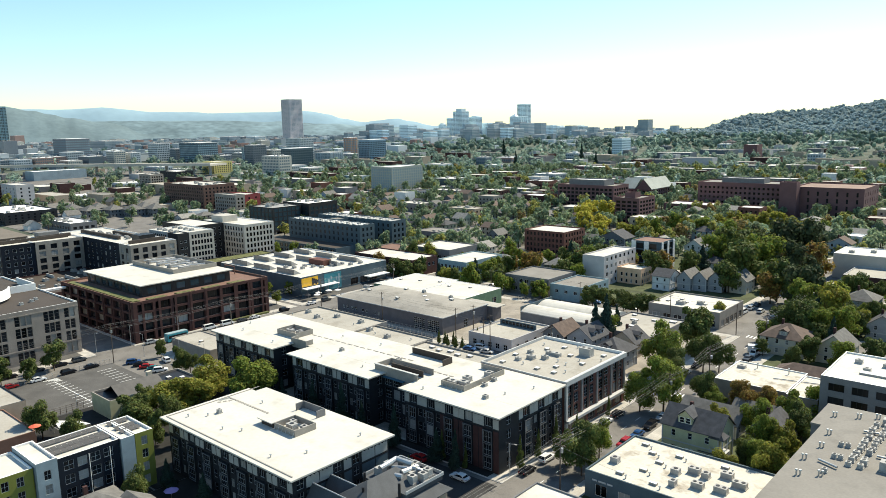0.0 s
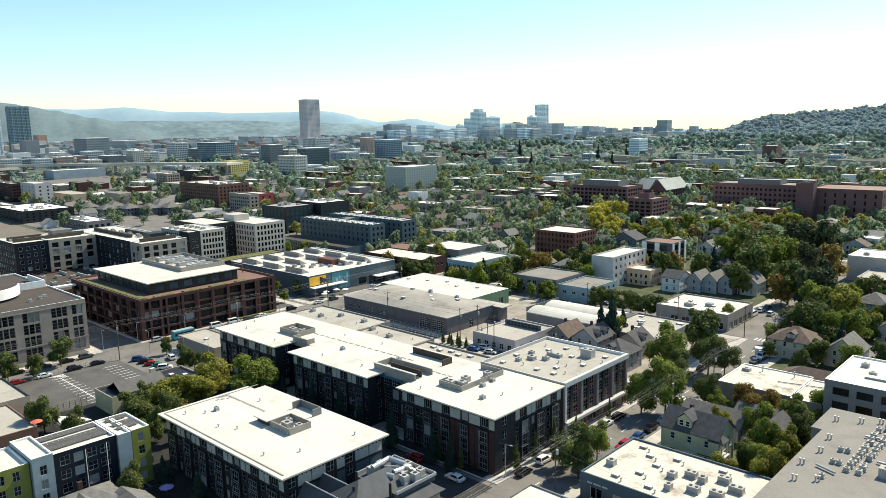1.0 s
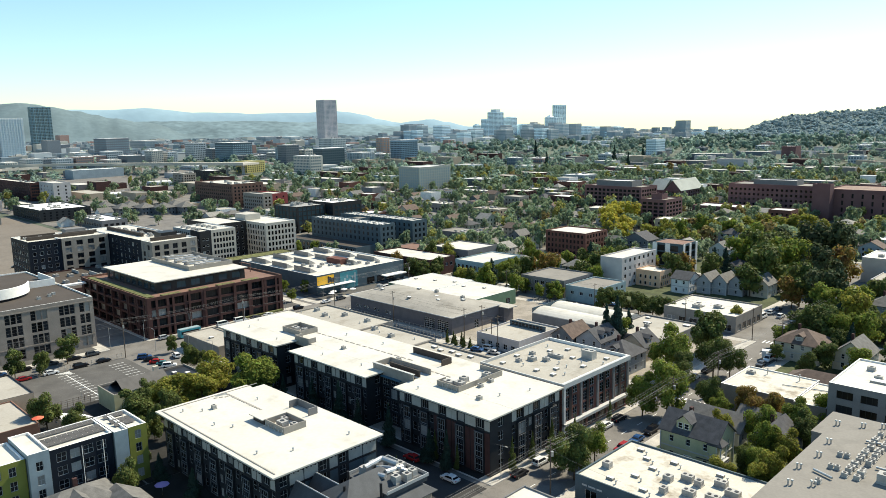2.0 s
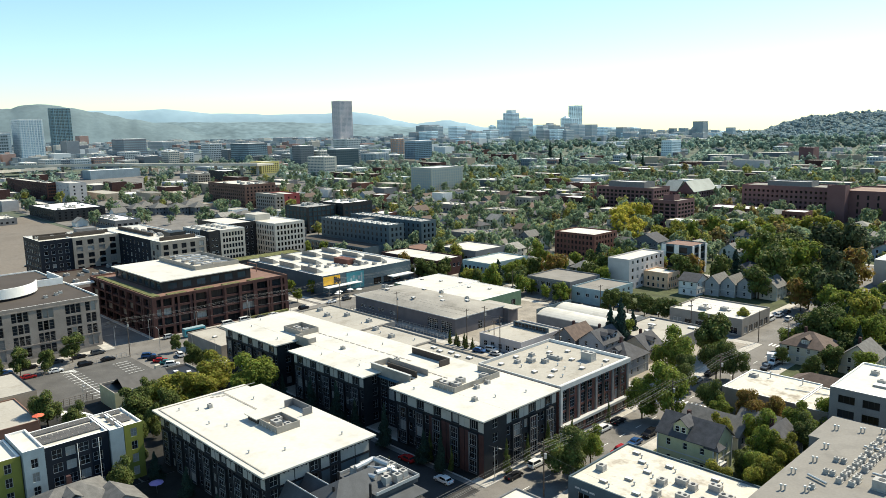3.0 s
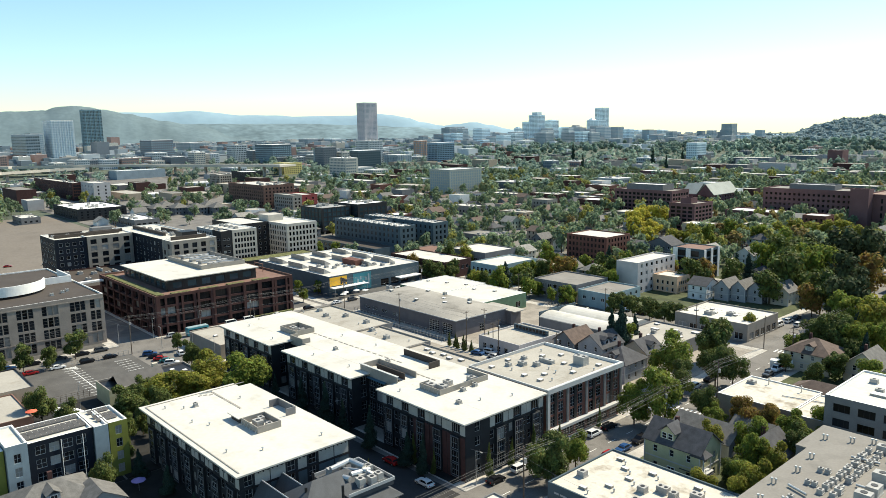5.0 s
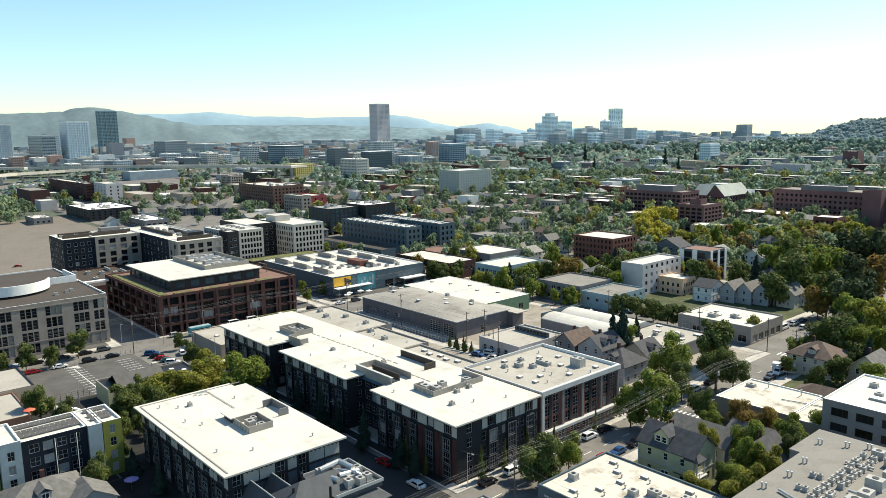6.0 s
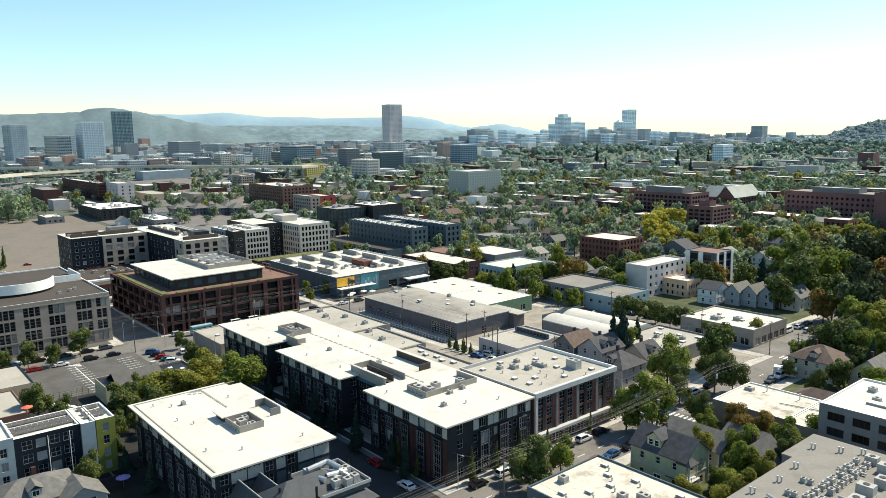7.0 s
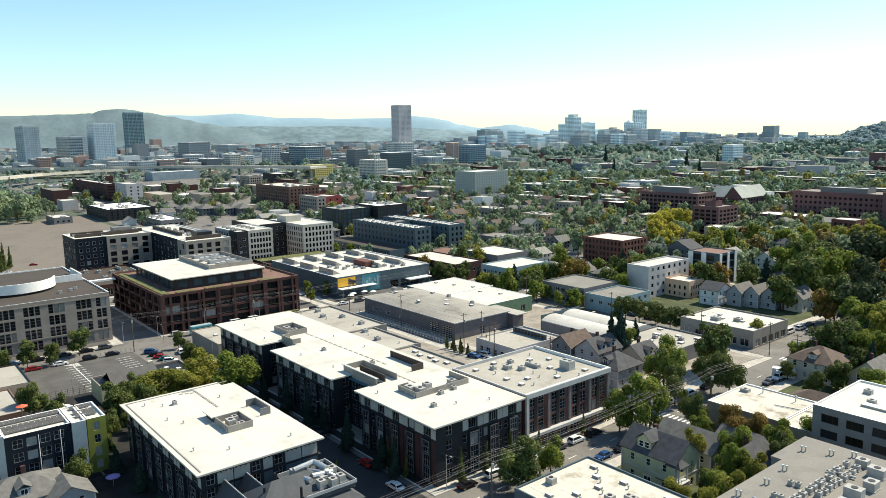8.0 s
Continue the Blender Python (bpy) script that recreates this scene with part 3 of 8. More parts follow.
def hip_roof(sh, x0, x1, y0, y1, ze, zr, t=0.15):
    w, d = x1 - x0, y1 - y0
    k = min(w, d) / 2
    if w >= d:
        a, b = (x0 + k, (y0 + y1) / 2, zr), (x1 - k, (y0 + y1) / 2, zr)
        faces = [[(x0, y0, ze), (x1, y0, ze), b, a], [(x1, y1, ze), (x0, y1, ze), a, b], [(x1, y0, ze), (x1, y1, ze), b], [(x0, y1, ze), (x0, y0, ze), a]]
    else:
        a, b = ((x0 + x1) / 2, y0 + k, zr), ((x0 + x1) / 2, y1 - k, zr)
        faces = [[(x1, y0, ze), (x1, y1, ze), b, a], [(x0, y1, ze), (x0, y0, ze), a, b], [(x0, y0, ze), (x1, y0, ze), a], [(x1, y1, ze), (x0, y1, ze), b]]
    for f in faces:
        sh.face(f)
    sh.face([(x0, y0, ze - t), (x0, y1, ze - t), (x1, y1, ze - t), (x1, y0, ze - t)])
    for p, q in (((x0, y0), (x1, y0)), ((x1, y0), (x1, y1)), ((x1, y1), (x0, y1)), ((x0, y1), (x0, y0))):
        sh.face([(*p, ze - t), (*q, ze - t), (*q, ze), (*p, ze)])


HOUSE_MATS = [mat("house_" + n, c, 0.85, var=0.1, scale=0.5, fine=5) for n, c in (("cream", (0.50, 0.46, 0.37)), ("grey", (0.30, 0.31, 0.32)), ("white", (0.62, 0.62, 0.60)), ("sage", (0.30, 0.32, 0.24)), ("blue", (0.24, 0.30, 0.35)), ("tan", (0.38, 0.31, 0.23)), ("slate", (0.14, 0.15, 0.16)))]
HOUSE_NAMES = ["cream", "grey", "white", "sage-green", "grey-blue", "tan", "slate"]
ROOF_MATS = [mat("shingle_" + n, c, 0.92, var=0.22, scale=0.8, fine=7) for n, c in (("charcoal", (0.070, 0.070, 0.075)), ("grey", (0.135, 0.130, 0.122)), ("brown", (0.115, 0.085, 0.070)), ("ash", (0.235, 0.225, 0.205)))]
ROOF_NAMES = ["charcoal", "grey", "brown", "ash"]


def house(x, y, w, d, eave, ridge, axis, wm, rm, hip=False, dormers=0, porch=False, chimney=True, windows=True, over=0.5, label="", far=False):
    """A timber house centred on x, y; axis: the way its ridge runs."""
    z = rise(x, y)
    wall = HOUSE_MATS[wm] if isinstance(wm, int) else wm
    roof = ROOF_MATS[rm]
    if not label:
        label = f"{HOUSE_NAMES[wm] if isinstance(wm, int) else 'olive'} clapboard house with {ROOF_NAMES[rm]} shingle {'hip' if hip else 'gable'} roof"
    ob = thing("house", label, "house", (x, y, z))
    FOOT.append((x - w / 2, x + w / 2, y - d / 2, y + d / 2))
    x0, x1, y0, y1 = -w / 2, w / 2, -d / 2, d / 2
    sh, far_windows = Shape(), Shape() if far else None
    corner = {"s": (x0, y0), "e": (x1, y0), "n": (x1, y1), "w": (x0, y1)}
    storeys = 2 if eave > 4.4 else 1
    step = eave / storeys
    for side, (u, turn) in SIDES.items():
        width = w if side in "sn" else d
        opens = []
        if windows and side in "se":
            n = max(1, int(width / 3.2))
            for s in bays(width, n, 1.1, 0.6):
                for k in range(storeys):
                    b = 1.0 + k * step
                    opens.append((s - 0.5, s + 0.5, b, b + 1.5))
                    a = corner[side]
                    window(ob, (a[0] + u[0] * s, a[1] + u[1] * s, b), turn, 1.0, 1.5, 1, 2, WHITE, GLASS, False, batch=far_windows)
        wall_sheet(sh, corner[side], u, width, -0.3, eave, opens, 0.2)
    if not hip:
        if axis == "x":
            for xa in (x0, x1):
                sh.face([(xa, y0, eave), (xa, y1, eave), (xa, 0, ridge - 0.05)])
        else:
            for ya in (y0, y1):
                sh.face([(x0, ya, eave), (x1, ya, eave), (0, ya, ridge - 0.05)])
    part("wall", sh, wall, ob)
    if far and far_windows.f:
        tagged(part("glazing", far_windows, [WHITE, GLASS], ob), kind="stuff")
    rs = Shape()
    if hip:
        hip_roof(rs, x0 - over, x1 + over, y0 - over, y1 + over, eave, ridge)
    else:
        drop = over * (ridge - eave) / ((d if axis == "x" else w) / 2)
        gable_roof(rs, x0 - over, x1 + over, y0 - over, y1 + over, eave - drop, ridge, axis)
    part("roof", rs, roof, ob)
    if not far:
        for xa, ya in ((x0, y0), (x1, y0), (x1, y1)):
            part("corner_board", Shape().box(xa - 0.12, xa + 0.12, ya - 0.12, ya + 0.12, -0.2, eave - 0.05), LIGHT_TRIM, ob)
        part("belt_board", Shape().box(x0 - 0.05, x1 + 0.05, y0 - 0.06, y0 - 0.004, step - 0.15, step + 0.1), LIGHT_TRIM, ob)
        part("belt_board", Shape().box(x1 + 0.004, x1 + 0.06, y0, y1, step - 0.15, step + 0.1), LIGHT_TRIM, ob)
    if chimney:
        part("chimney", Shape().box(x0 * 0.3 - 0.35, x0 * 0.3 + 0.35, 0.6, 1.4, eave, ridge + 0.9), DARK_BRICK, ob)
    for i in range(dormers):
        u = (i - (dormers - 1) / 2) * 4.2
        dm = Shape()
        if axis == "x":
            h0 = eave + (ridge - eave) * 0.15
            dm.box(u - 1.1, u + 1.1, y0 + d * 0.08, 0, h0, h0 + 1.5)
            p = part("dormer", dm, wall, ob)
            ds = Shape()
            gable_roof(ds, u - 1.4, u + 1.4, y0 + d * 0.08 - 0.3, 0.2, h0 + 1.4, h0 + 2.3, "y", 0.12)
            ds.face([(u - 1.1, y0 + d * 0.08, h0 + 1.4), (u + 1.1, y0 + d * 0.08, h0 + 1.4), (u, y0 + d * 0.08, h0 + 2.2)])
            part("dormer_roof", ds, roof, p)
            window(p, (u, y0 + d * 0.08 - 0.2, h0 + 0.25), 0, 1.3, 1.1, 2, 1, WHITE, GLASS, False)
        else:
            h0 = eave + (ridge - eave) * 0.15
            dm.box(0, x1 - w * 0.08, u - 1.1, u + 1.1, h0, h0 + 1.5)
            p = part("dormer", dm, wall, ob)
            ds = Shape()
            gable_roof(ds, -0.2, x1 - w * 0.08 + 0.3, u - 1.4, u + 1.4, h0 + 1.4, h0 + 2.3, "x", 0.12)
            part("dormer_roof", ds, roof, p)
            window(p, (x1 - w * 0.08 + 0.2, u, h0 + 0.25), 90, 1.3, 1.1, 2, 1, WHITE, GLASS, False)
    if porch:
        ps = Shape()
        ps.box(x1 - w * 0.35, x1 + 1.6, y0 - 0.1, y0 + 3.0, 2.7, 2.9)
        part("porch_roof", ps, roof, ob)
        for px_, py_ in ((x1 + 1.4, y0 + 0.1), (x1 + 1.4, y0 + 2.8)):
            part("porch_post", Shape().box(px_ - 0.08, px_ + 0.08, py_ - 0.08, py_ + 0.08, -0.2, 2.7), WHITE, ob)
    return ob


# rooftop machinery: shared meshes, one thing each
UNITS = {}


def roof_unit(x, y, z, w=1.8, d=1.2, h=1.1, fans=1, rz=0, group="rooftop units"):
    key = (w, d, h, fans)
    if key not in UNITS:
        body = Shape().box(-w / 2, w / 2, -d / 2, d / 2, 0.2, h)
        for i in range(3):
            body.box(-w / 2 - 0.02, w / 2 + 0.02, -d / 2 - 0.02, d / 2 + 0.02, 0.3 + i * (h - 0.4) / 3, 0.34 + i * (h - 0.4) / 3)
        body.box(-w / 2 - 0.1, w / 2 + 0.1, -d / 2 - 0.1, d / 2 + 0.1, 0, 0.2)
        fan = Shape().tube(0, 0, 0, 0.07, min(w / max(1, fans), d) * 0.30, None, 10)
        UNITS[key] = (body.mesh("casing", [UNIT]), fan.mesh("fan", [BLACK]))
    c, f = UNITS[key]
    ob = thing("rooftop_unit", "grey metal air handling unit standing on the roof", "air conditioner", (x, y, z), rz, group)
    part("casing", c, None, ob)
    for i in range(fans):
        part("fan", f, None, ob).location = ((i - (fans - 1) / 2) * w / fans, 0, h)
    return ob


def roof_vent(x, y, z, tall=0.7, group="roof vents"):
    if "vent" not in UNITS:
        sh = Shape().tube(0, 0, 0, 0.7, 0.14, None, 8)
        cap = Shape().tube(0, 0, 0.7, 0.85, 0.26, 0.2, 8)
        UNITS["vent"] = (sh.mesh("pipe", [METAL]), cap.mesh("cap", [METAL]))
    ob = thing("roof_vent", "small metal vent pipe with cap on the roof", "vent", (x, y, z), 0, group)
    part("pipe", UNITS["vent"][0], None, ob), part("cap", UNITS["vent"][1], None, ob)
    ob.scale = (1, 1, tall / 0.7)
    return ob


def roof_hatch(x, y, z, w=1.3, d=1.3, group="roof skylights"):
    key = ("hatch", w, d)
    if key not in UNITS:
        UNITS[key] = (Shape().box(-w / 2, w / 2, -d / 2, d / 2, 0, 0.4).mesh("curb", [SCREEN]), Shape().box(-w / 2 + 0.06, w / 2 - 0.06, -d / 2 + 0.06, d / 2 - 0.06, 0.4, 0.5).mesh("dome", [WHITE]))
    ob = thing("roof_skylight", "square white skylight dome on a raised curb", "skylight", (x, y, z), 0, group)
    part("curb", UNITS[key][0], None, ob), part("dome", UNITS[key][1], None, ob)
    return ob


def screen_box(parent, x0, x1, y0, y1, z, h, open_side="", t=0.18, m=None):
    """Walls that hide machinery on a roof, one part a wall."""
    m = m or SCREEN
    for side, b in {"s": (x0, x1, y0, y0 + t), "n": (x0, x1, y1 - t, y1), "w": (x0, x0 + t, y0 + t, y1 - t), "e": (x1 - t, x1, y0 + t, y1 - t)}.items():
        if side not in open_side:
            part("screen_wall", Shape().box(*b, z, z + h), m, parent)


# cars
CAR_COLOURS = [("white", (0.75, 0.75, 0.74)), ("black", (0.015, 0.015, 0.018)), ("silver", (0.42, 0.43, 0.44)), ("dark grey", (0.08, 0.085, 0.09)), ("red", (0.35, 0.02, 0.02)), ("blue", (0.03, 0.08, 0.20)), ("teal", (0.04, 0.16, 0.17))]
CAR_MATS = [mat("car_paint_" + n.replace(" ", "_"), c, 0.25, 0.2, var=0.03) for n, c in CAR_COLOURS]
LAMP = mat("lamp_lens", (0.7, 0.7, 0.68), 0.15, var=0.03)
TAIL = mat("tail_lens", (0.35, 0.01, 0.01), 0.2, var=0.03)
CARS = {}
CAR_FORMS = {"saloon": (((-2.2, 0.38), (-2.25, 0.72), (-2.15, 0.93), (-1.5, 0.99), (0.95, 0.96), (1.9, 0.86), (2.2, 0.72), (2.25, 0.38)), (-1.75, 1.05, -1.05, 0.25, 0.96, 1.43)),
             "suv": (((-2.25, 0.42), (-2.3, 0.8), (-2.22, 1.05), (-1.6, 1.10), (1.0, 1.08), (2.0, 0.98), (2.25, 0.82), (2.3, 0.42)), (-2.15, 1.1, -1.85, 0.35, 1.07, 1.70)),
             "van": (((-2.6, 0.42), (-2.65, 0.9), (-2.62, 1.3), (-2.0, 1.34), (1.7, 1.30), (2.3, 1.05), (2.55, 0.85), (2.6, 0.42)), (-2.62, 1.85, -2.58, 1.05, 1.3, 2.15))}


def car(x, y, rz, colour=0, form="saloon", z=0.0):
    """A parked car; rz: the way its bonnet points, 0 along +x."""
    prof, (g0, g1, r0, r1, zg, zr) = CAR_FORMS[form]
    if form not in CARS:
        wd = 0.92
        glass = {}
        a, bb = 0.84, 0.66
        e = 0.012
        glass["windscreen"] = Shape()
        glass["windscreen"].face([(g1 + e, -a + 0.08, zg), (g1 + e, a - 0.08, zg), (r1 + e + 0.02, bb - 0.05, zr - 0.05), (r1 + e + 0.02, -bb + 0.05, zr - 0.05)])
        glass["rear_window"] = Shape()
        glass["rear_window"].face([(g0 - e, a - 0.08, zg), (g0 - e, -a + 0.08, zg), (r0 - e - 0.02, -bb + 0.05, zr - 0.05), (r0 - e - 0.02, bb - 0.05, zr - 0.05)])
        for s, nm in ((1, "side_window"), (-1, "side_window_off")):
            q = [(g0 + 0.2, s * (a + e), zg + 0.02), (g1 - 0.2, s * (a + e), zg + 0.02), (r1 - 0.06, s * (bb + e + 0.015), zr - 0.07), (r0 + 0.1, s * (bb + e + 0.015), zr - 0.07)]
            glass[nm] = Shape()
            glass[nm].face(q if s < 0 else q[::-1])
        wheel = Shape()
        rim = Shape()
        wheel.bar((0, -0.11, 0), (0, 0.11, 0), 0.33, 14)
        rim.bar((0, -0.12, 0), (0, 0.12, 0), 0.2, 10)
        CARS[form] = ({k: s.mesh(k, [GLASS]) for k, s in glass.items()}, wheel.mesh("tyre", [RUBBER]), rim.mesh("rim", [METAL]),
                      Shape().box(-0.03, 0.03, -0.16, 0.16, -0.07, 0.07).mesh("headlight", [LAMP]), Shape().box(-0.03, 0.03, -0.13, 0.13, -0.1, 0.1).mesh("taillight", [TAIL]))
    if (form, colour) not in CARS:
        wd, sh = 0.91, Shape()
        n = len(prof)
        ring = []
        for yy, sc in ((-wd, 0.97), (-wd * 0.8, 1.0), (wd * 0.8, 1.0), (wd, 0.97)):
            k = len(sh.v)
            sh.v += [(px_ * sc, yy, pz if sc == 1 else min(pz, 0.94 * max(q[1] for q in prof)) ) for px_, pz in prof]
            ring.append(k)
        for k0, k1 in zip(ring, ring[1:]):
            for i in range(n):
                j = (i + 1) % n
                sh.f.append((k0 + i, k0 + j, k1 + j, k1 + i)[::-1])
                sh.m.append(0)
        sh.f.append(tuple(ring[0] + i for i in range(n)))
        sh.f.append(tuple(ring[3] + n - 1 - i for i in range(n)))
        sh.m += [0, 0]
        cab = Shape()
        lo = [(g0, -0.84, zg - 0.03), (g1, -0.84, zg - 0.03), (g1, 0.84, zg - 0.03), (g0, 0.84, zg - 0.03)]
        hi = [(r0, -0.66, zr), (r1, -0.66, zr), (r1, 0.66, zr), (r0, 0.66, zr)]
        cab.face(hi)
        for i in range(4):
            j = (i + 1) % 4
            cab.face([lo[i], lo[j], hi[j], hi[i]])
        CARS[(form, colour)] = (sh.mesh("body", [CAR_MATS[colour]]), cab.mesh("cabin", [CAR_MATS[colour]]))
    glass, tyre, rim, head, tail = CARS[form]
    body, cab = CARS[(form, colour)]
    ob = thing("car", f"{CAR_COLOURS[colour][0]} {form} car parked at the kerb", "car", (x, y, z), rz, "cars")
    part("body", body, None, ob), part("cabin", cab, None, ob)
    near = x * x + y * y < 205 ** 2
    for k, me in glass.items():
        part(k.replace("_off", ""), me, None, ob)
    ax = 1.4 if form != "van" else 1.7
    for wx in (-ax, ax):
        for wy in (-0.82, 0.82):
            wo = part("wheel", tyre, None, ob)
            wo.location = (wx, wy, 0.33)
            if near:
                part("rim", rim, None, wo)
    for wy in (-0.62, 0.62) if near else ():
        part("headlight", head, None, ob).location = (prof[-2][0] - 0.01, wy, 0.7)
        part("taillight", tail, None, ob).location = (prof[1][0] + 0.02, wy, 0.78)
    return ob


def utility_pole(x, y, h=12.0, arms=1, rz=0, drum=True):
    ob = thing("utility_pole", "weathered wooden utility pole carrying crossarms and wires", "utility pole", (x, y, rise(x, y)), rz, "utility poles")
    part("post", Shape().tube(0, 0, -0.5, h, 0.17, 0.11, 8), POLE_WOOD, ob)
    for i in range(arms):
        part("crossarm", Shape().box(-1.3, 1.3, -0.06, 0.06, h - 0.7 - i * 1.2, h - 0.56 - i * 1.2), POLE_WOOD, ob)
    if drum:
        part("transformer", Shape().tube(0.4, 0.0, h - 3.3, h - 2.3, 0.28, None, 10), METAL, ob)
    return ob


def cable(a, b, sag=0.6, r=0.02, name="overhead_cable"):
    c = bpy.data.curves.new(name, "CURVE")
    c.dimensions, c.bevel_depth, c.bevel_resolution = "3D", r, 0
    s = c.splines.new("POLY")
    n = 10
    s.points.add(n)
    for i in range(n + 1):
        t = i / n
        p = Vector(a).lerp(Vector(b), t)
        s.points[i].co = (p.x, p.y, p.z - 4 * sag * t * (1 - t), 1)
    ob = new(name, c)
    c.materials.append(WIRE)
    return tagged(ob, "thin grey overhead cable between poles", "cable", "overhead cables")


def street_lamp(x, y, rz=0, h=8.0):
    ob = thing("street_lamp", "slim grey street lamp with one arm", "street lamp", (x, y, 0.1), rz, "street lamps")
    part("post", Shape().tube(0, 0, -0.2, h, 0.09, 0.06, 8), METAL, ob)
    part("arm", Shape().bar((0, 0, h - 0.1), (1.4, 0, h + 0.15), 0.04), METAL, ob)
    part("head", Shape().box(1.2, 1.9, -0.13, 0.13, h + 0.1, h + 0.22), METAL, ob)
    return ob


# ---- the near blocks ----
def building(name, label, category="apartment building", at=(0, 0, 0), group=""):
    return thing(name, label, category, at, group=group)


def row(n, storeys, sill, step, w, h, cols=1, rows=1):
    return [(n, storeys, sill, step, w, h, cols, rows)]


TRIM_DIM = mat("dim_grey_trim", (0.15, 0.155, 0.16), 0.6, var=0.1)
PALE_FRAME = mat("pale_window_frame", (0.36, 0.37, 0.37), 0.5, var=0.08)
CREAM_PANEL = mat("cream_panel", (0.36, 0.35, 0.32), 0.7, var=0.1)


def bay_stack(parent, side, a, z0, z1, storeys, wall, width=2.8, out=0.55):
    """A projecting stack of gridded windows on a wall; a: where it stands on the wall line."""
    x, y = a
    box = (x - width / 2, x + width / 2, y - out, y - 0.02) if side == "s" else (x + 0.02, x + out, y - width / 2, y + width / 2)
    step = (z1 - z0) / storeys
    bay = part("bay", Shape().box(*box, z1, z1 + 0.12), wall, parent)
    trim = Shape()
    for k in range(storeys + 1):
        z = z0 + k * step
        for d in (-1, 1):
            e = d * (width / 2 - 0.1)
            if k < storeys:
                trim.box(*((x + e - 0.06, x + e + 0.06, y - out - 0.05, y - out - 0.004) if side == "s" else (x + out + 0.004, x + out + 0.05, y + e - 0.06, y + e + 0.06)), z + 0.05, z + step - 0.05)
        trim.box(*((x - width / 2, x + width / 2, y - out - 0.06, y - out - 0.004) if side == "s" else (x + out + 0.004, x + out + 0.06, y - width / 2, y + width / 2)), z - 0.06, z + 0.05)
    part("bay_trim", trim, TRIM_DIM, bay)
    block(bay, box, z0, z1, wall, None, {side: [((width / 2,), storeys, 0.25, step, width - 0.4, step - 0.5, 3, 2)]}, 0, frame_mat=PALE_FRAME, hero=False, depth=0.1, name="bay_wall")


def panel(parent, side, plane, s0, s1, z0, z1, m, out=0.05, name="panel"):
    """A flat cladding panel proud of a wall."""
    box = (s0, s1, plane - out, plane + 0.05) if side == "s" else (plane - 0.05, plane + out, s0, s1)
    return part(name, Shape().box(*box, z0, z1), m, parent)


def apartment_front(parent, side, plane, s0, s1, n, top, brick_from=None):
    """Bays, brick infill and a panelled top storey along one front."""
    step = (s1 - s0) / n
    for k in range(n):
        c = s0 + step * (k + 0.5)
        bay_stack(parent, side, (c, plane) if side == "s" else (plane, c), 0.9, top - 3.5, 3, DARK_SIDING, min(2.8, step * 0.45))
        for q in (c - step * 0.36, c + step * 0.36):
            panel(parent, side, plane, q - 0.75, q + 0.75, top - 2.9, top - 0.7, CREAM_PANEL)
        panel(parent, side, plane, c - step * 0.5 + 0.05, c + step * 0.5 - 0.05, top - 3.25, top - 3.05, BLACK, 0.1, "belt")
        if brick_from is not None and k >= brick_from:
            panel(parent, side, plane, c - step * 0.48, c - step * 0.24, 0.3, top - 3.4, DARK_BRICK, 0.12, "brick_pier")
            panel(parent, side, plane, c + step * 0.24, c + step * 0.48, 0.3, top - 3.4, DARK_BRICK, 0.12, "brick_pier")


def flank(width, n):
    """Middles of the single windows beside each bay."""
    step = width / n
    return [step * (k + 0.5) + d * step * 0.36 for k in range(n) for d in (-1, 1)]


def cladding_roof(parent, x0, x1, y0, y1, z, m=None, t=0.32):
    """An overhanging roof slab with its dark fascia and pale edge strip."""
    part("roof", Shape().box(x0, x1, y0, y1, z, z + t), m or WHITE_ROOF, parent)
    part("fascia", Shape().box(x0 + 0.15, x1 - 0.15, y0 + 0.15, y1 - 0.15, z - 0.22, z - 0.002), BLACK, parent)


# apartment block with rafters under a wide roof
b = building("apartment_building", "four-storey dark-clad apartment block with overhanging white membrane roof")
TOPA = 11.9
block(b, (-146.2, -102, 72, 95.8), 0, TOPA, DARK_SIDING, None, {"s": [(flank(44.2, 7), 3, 1.0, 2.9, 1.2, 1.8, 1, 2)] + [([44.2 / 7 * (k + 0.5) for k in range(7)], 1, TOPA - 2.7, 3, 1.9, 2.0, 3, 1)],
      "e": [([1.7, 10.6, 15.2], 3, 1.0, 2.9, 1.5, 1.8, 2, 2), ([1.7, 10.6, 15.2], 1, TOPA - 2.7, 3, 1.7, 2.0, 2, 2)]}, 0, frame_mat=PALE_FRAME, hero=True)
apartment_front(b, "s", 72, -146.2, -102, 7, TOPA)
for y0, y1 in ((75.0, 78.0), (78.2, 81.3), (84.0, 85.9), (88.6, 92.0), (92.2, 95.5)):
    panel(b, "e", -102, y0, y1, TOPA - 2.9, TOPA - 0.7, CREAM_PANEL)
    panel(b, "e", -102, y0, y1, 0.5, TOPA - 3.4, SLATE_SIDING, 0.06, "wall_panel")
panel(b, "e", -102, 72.1, 95.7, TOPA - 3.3, TOPA - 3.05, BLACK, 0.1, "belt")
cladding_roof(b, -145.0, -100.9, 70.9, 96.7, TOPA)
cladding_roof(b, -147.9, -145.01, 70.9, 93.7, TOPA)
rafter_s, rafter_e = Shape().box(-0.07, 0.07, -1.0, 0.3, -0.42, -0.23).mesh("rafter", [BLACK]), Shape().box(-0.3, 1.0, -0.07, 0.07, -0.42, -0.23).mesh("rafter", [BLACK])
for k in range(48):
    part("rafter", rafter_s, None, b).location = (-146.6 + k * 0.95, 72, TOPA)
for k in range(26):
    part("rafter", rafter_e, None, b).location = (-102, 71.6 + k * 0.95, TOPA)
Z = TOPA + 0.32
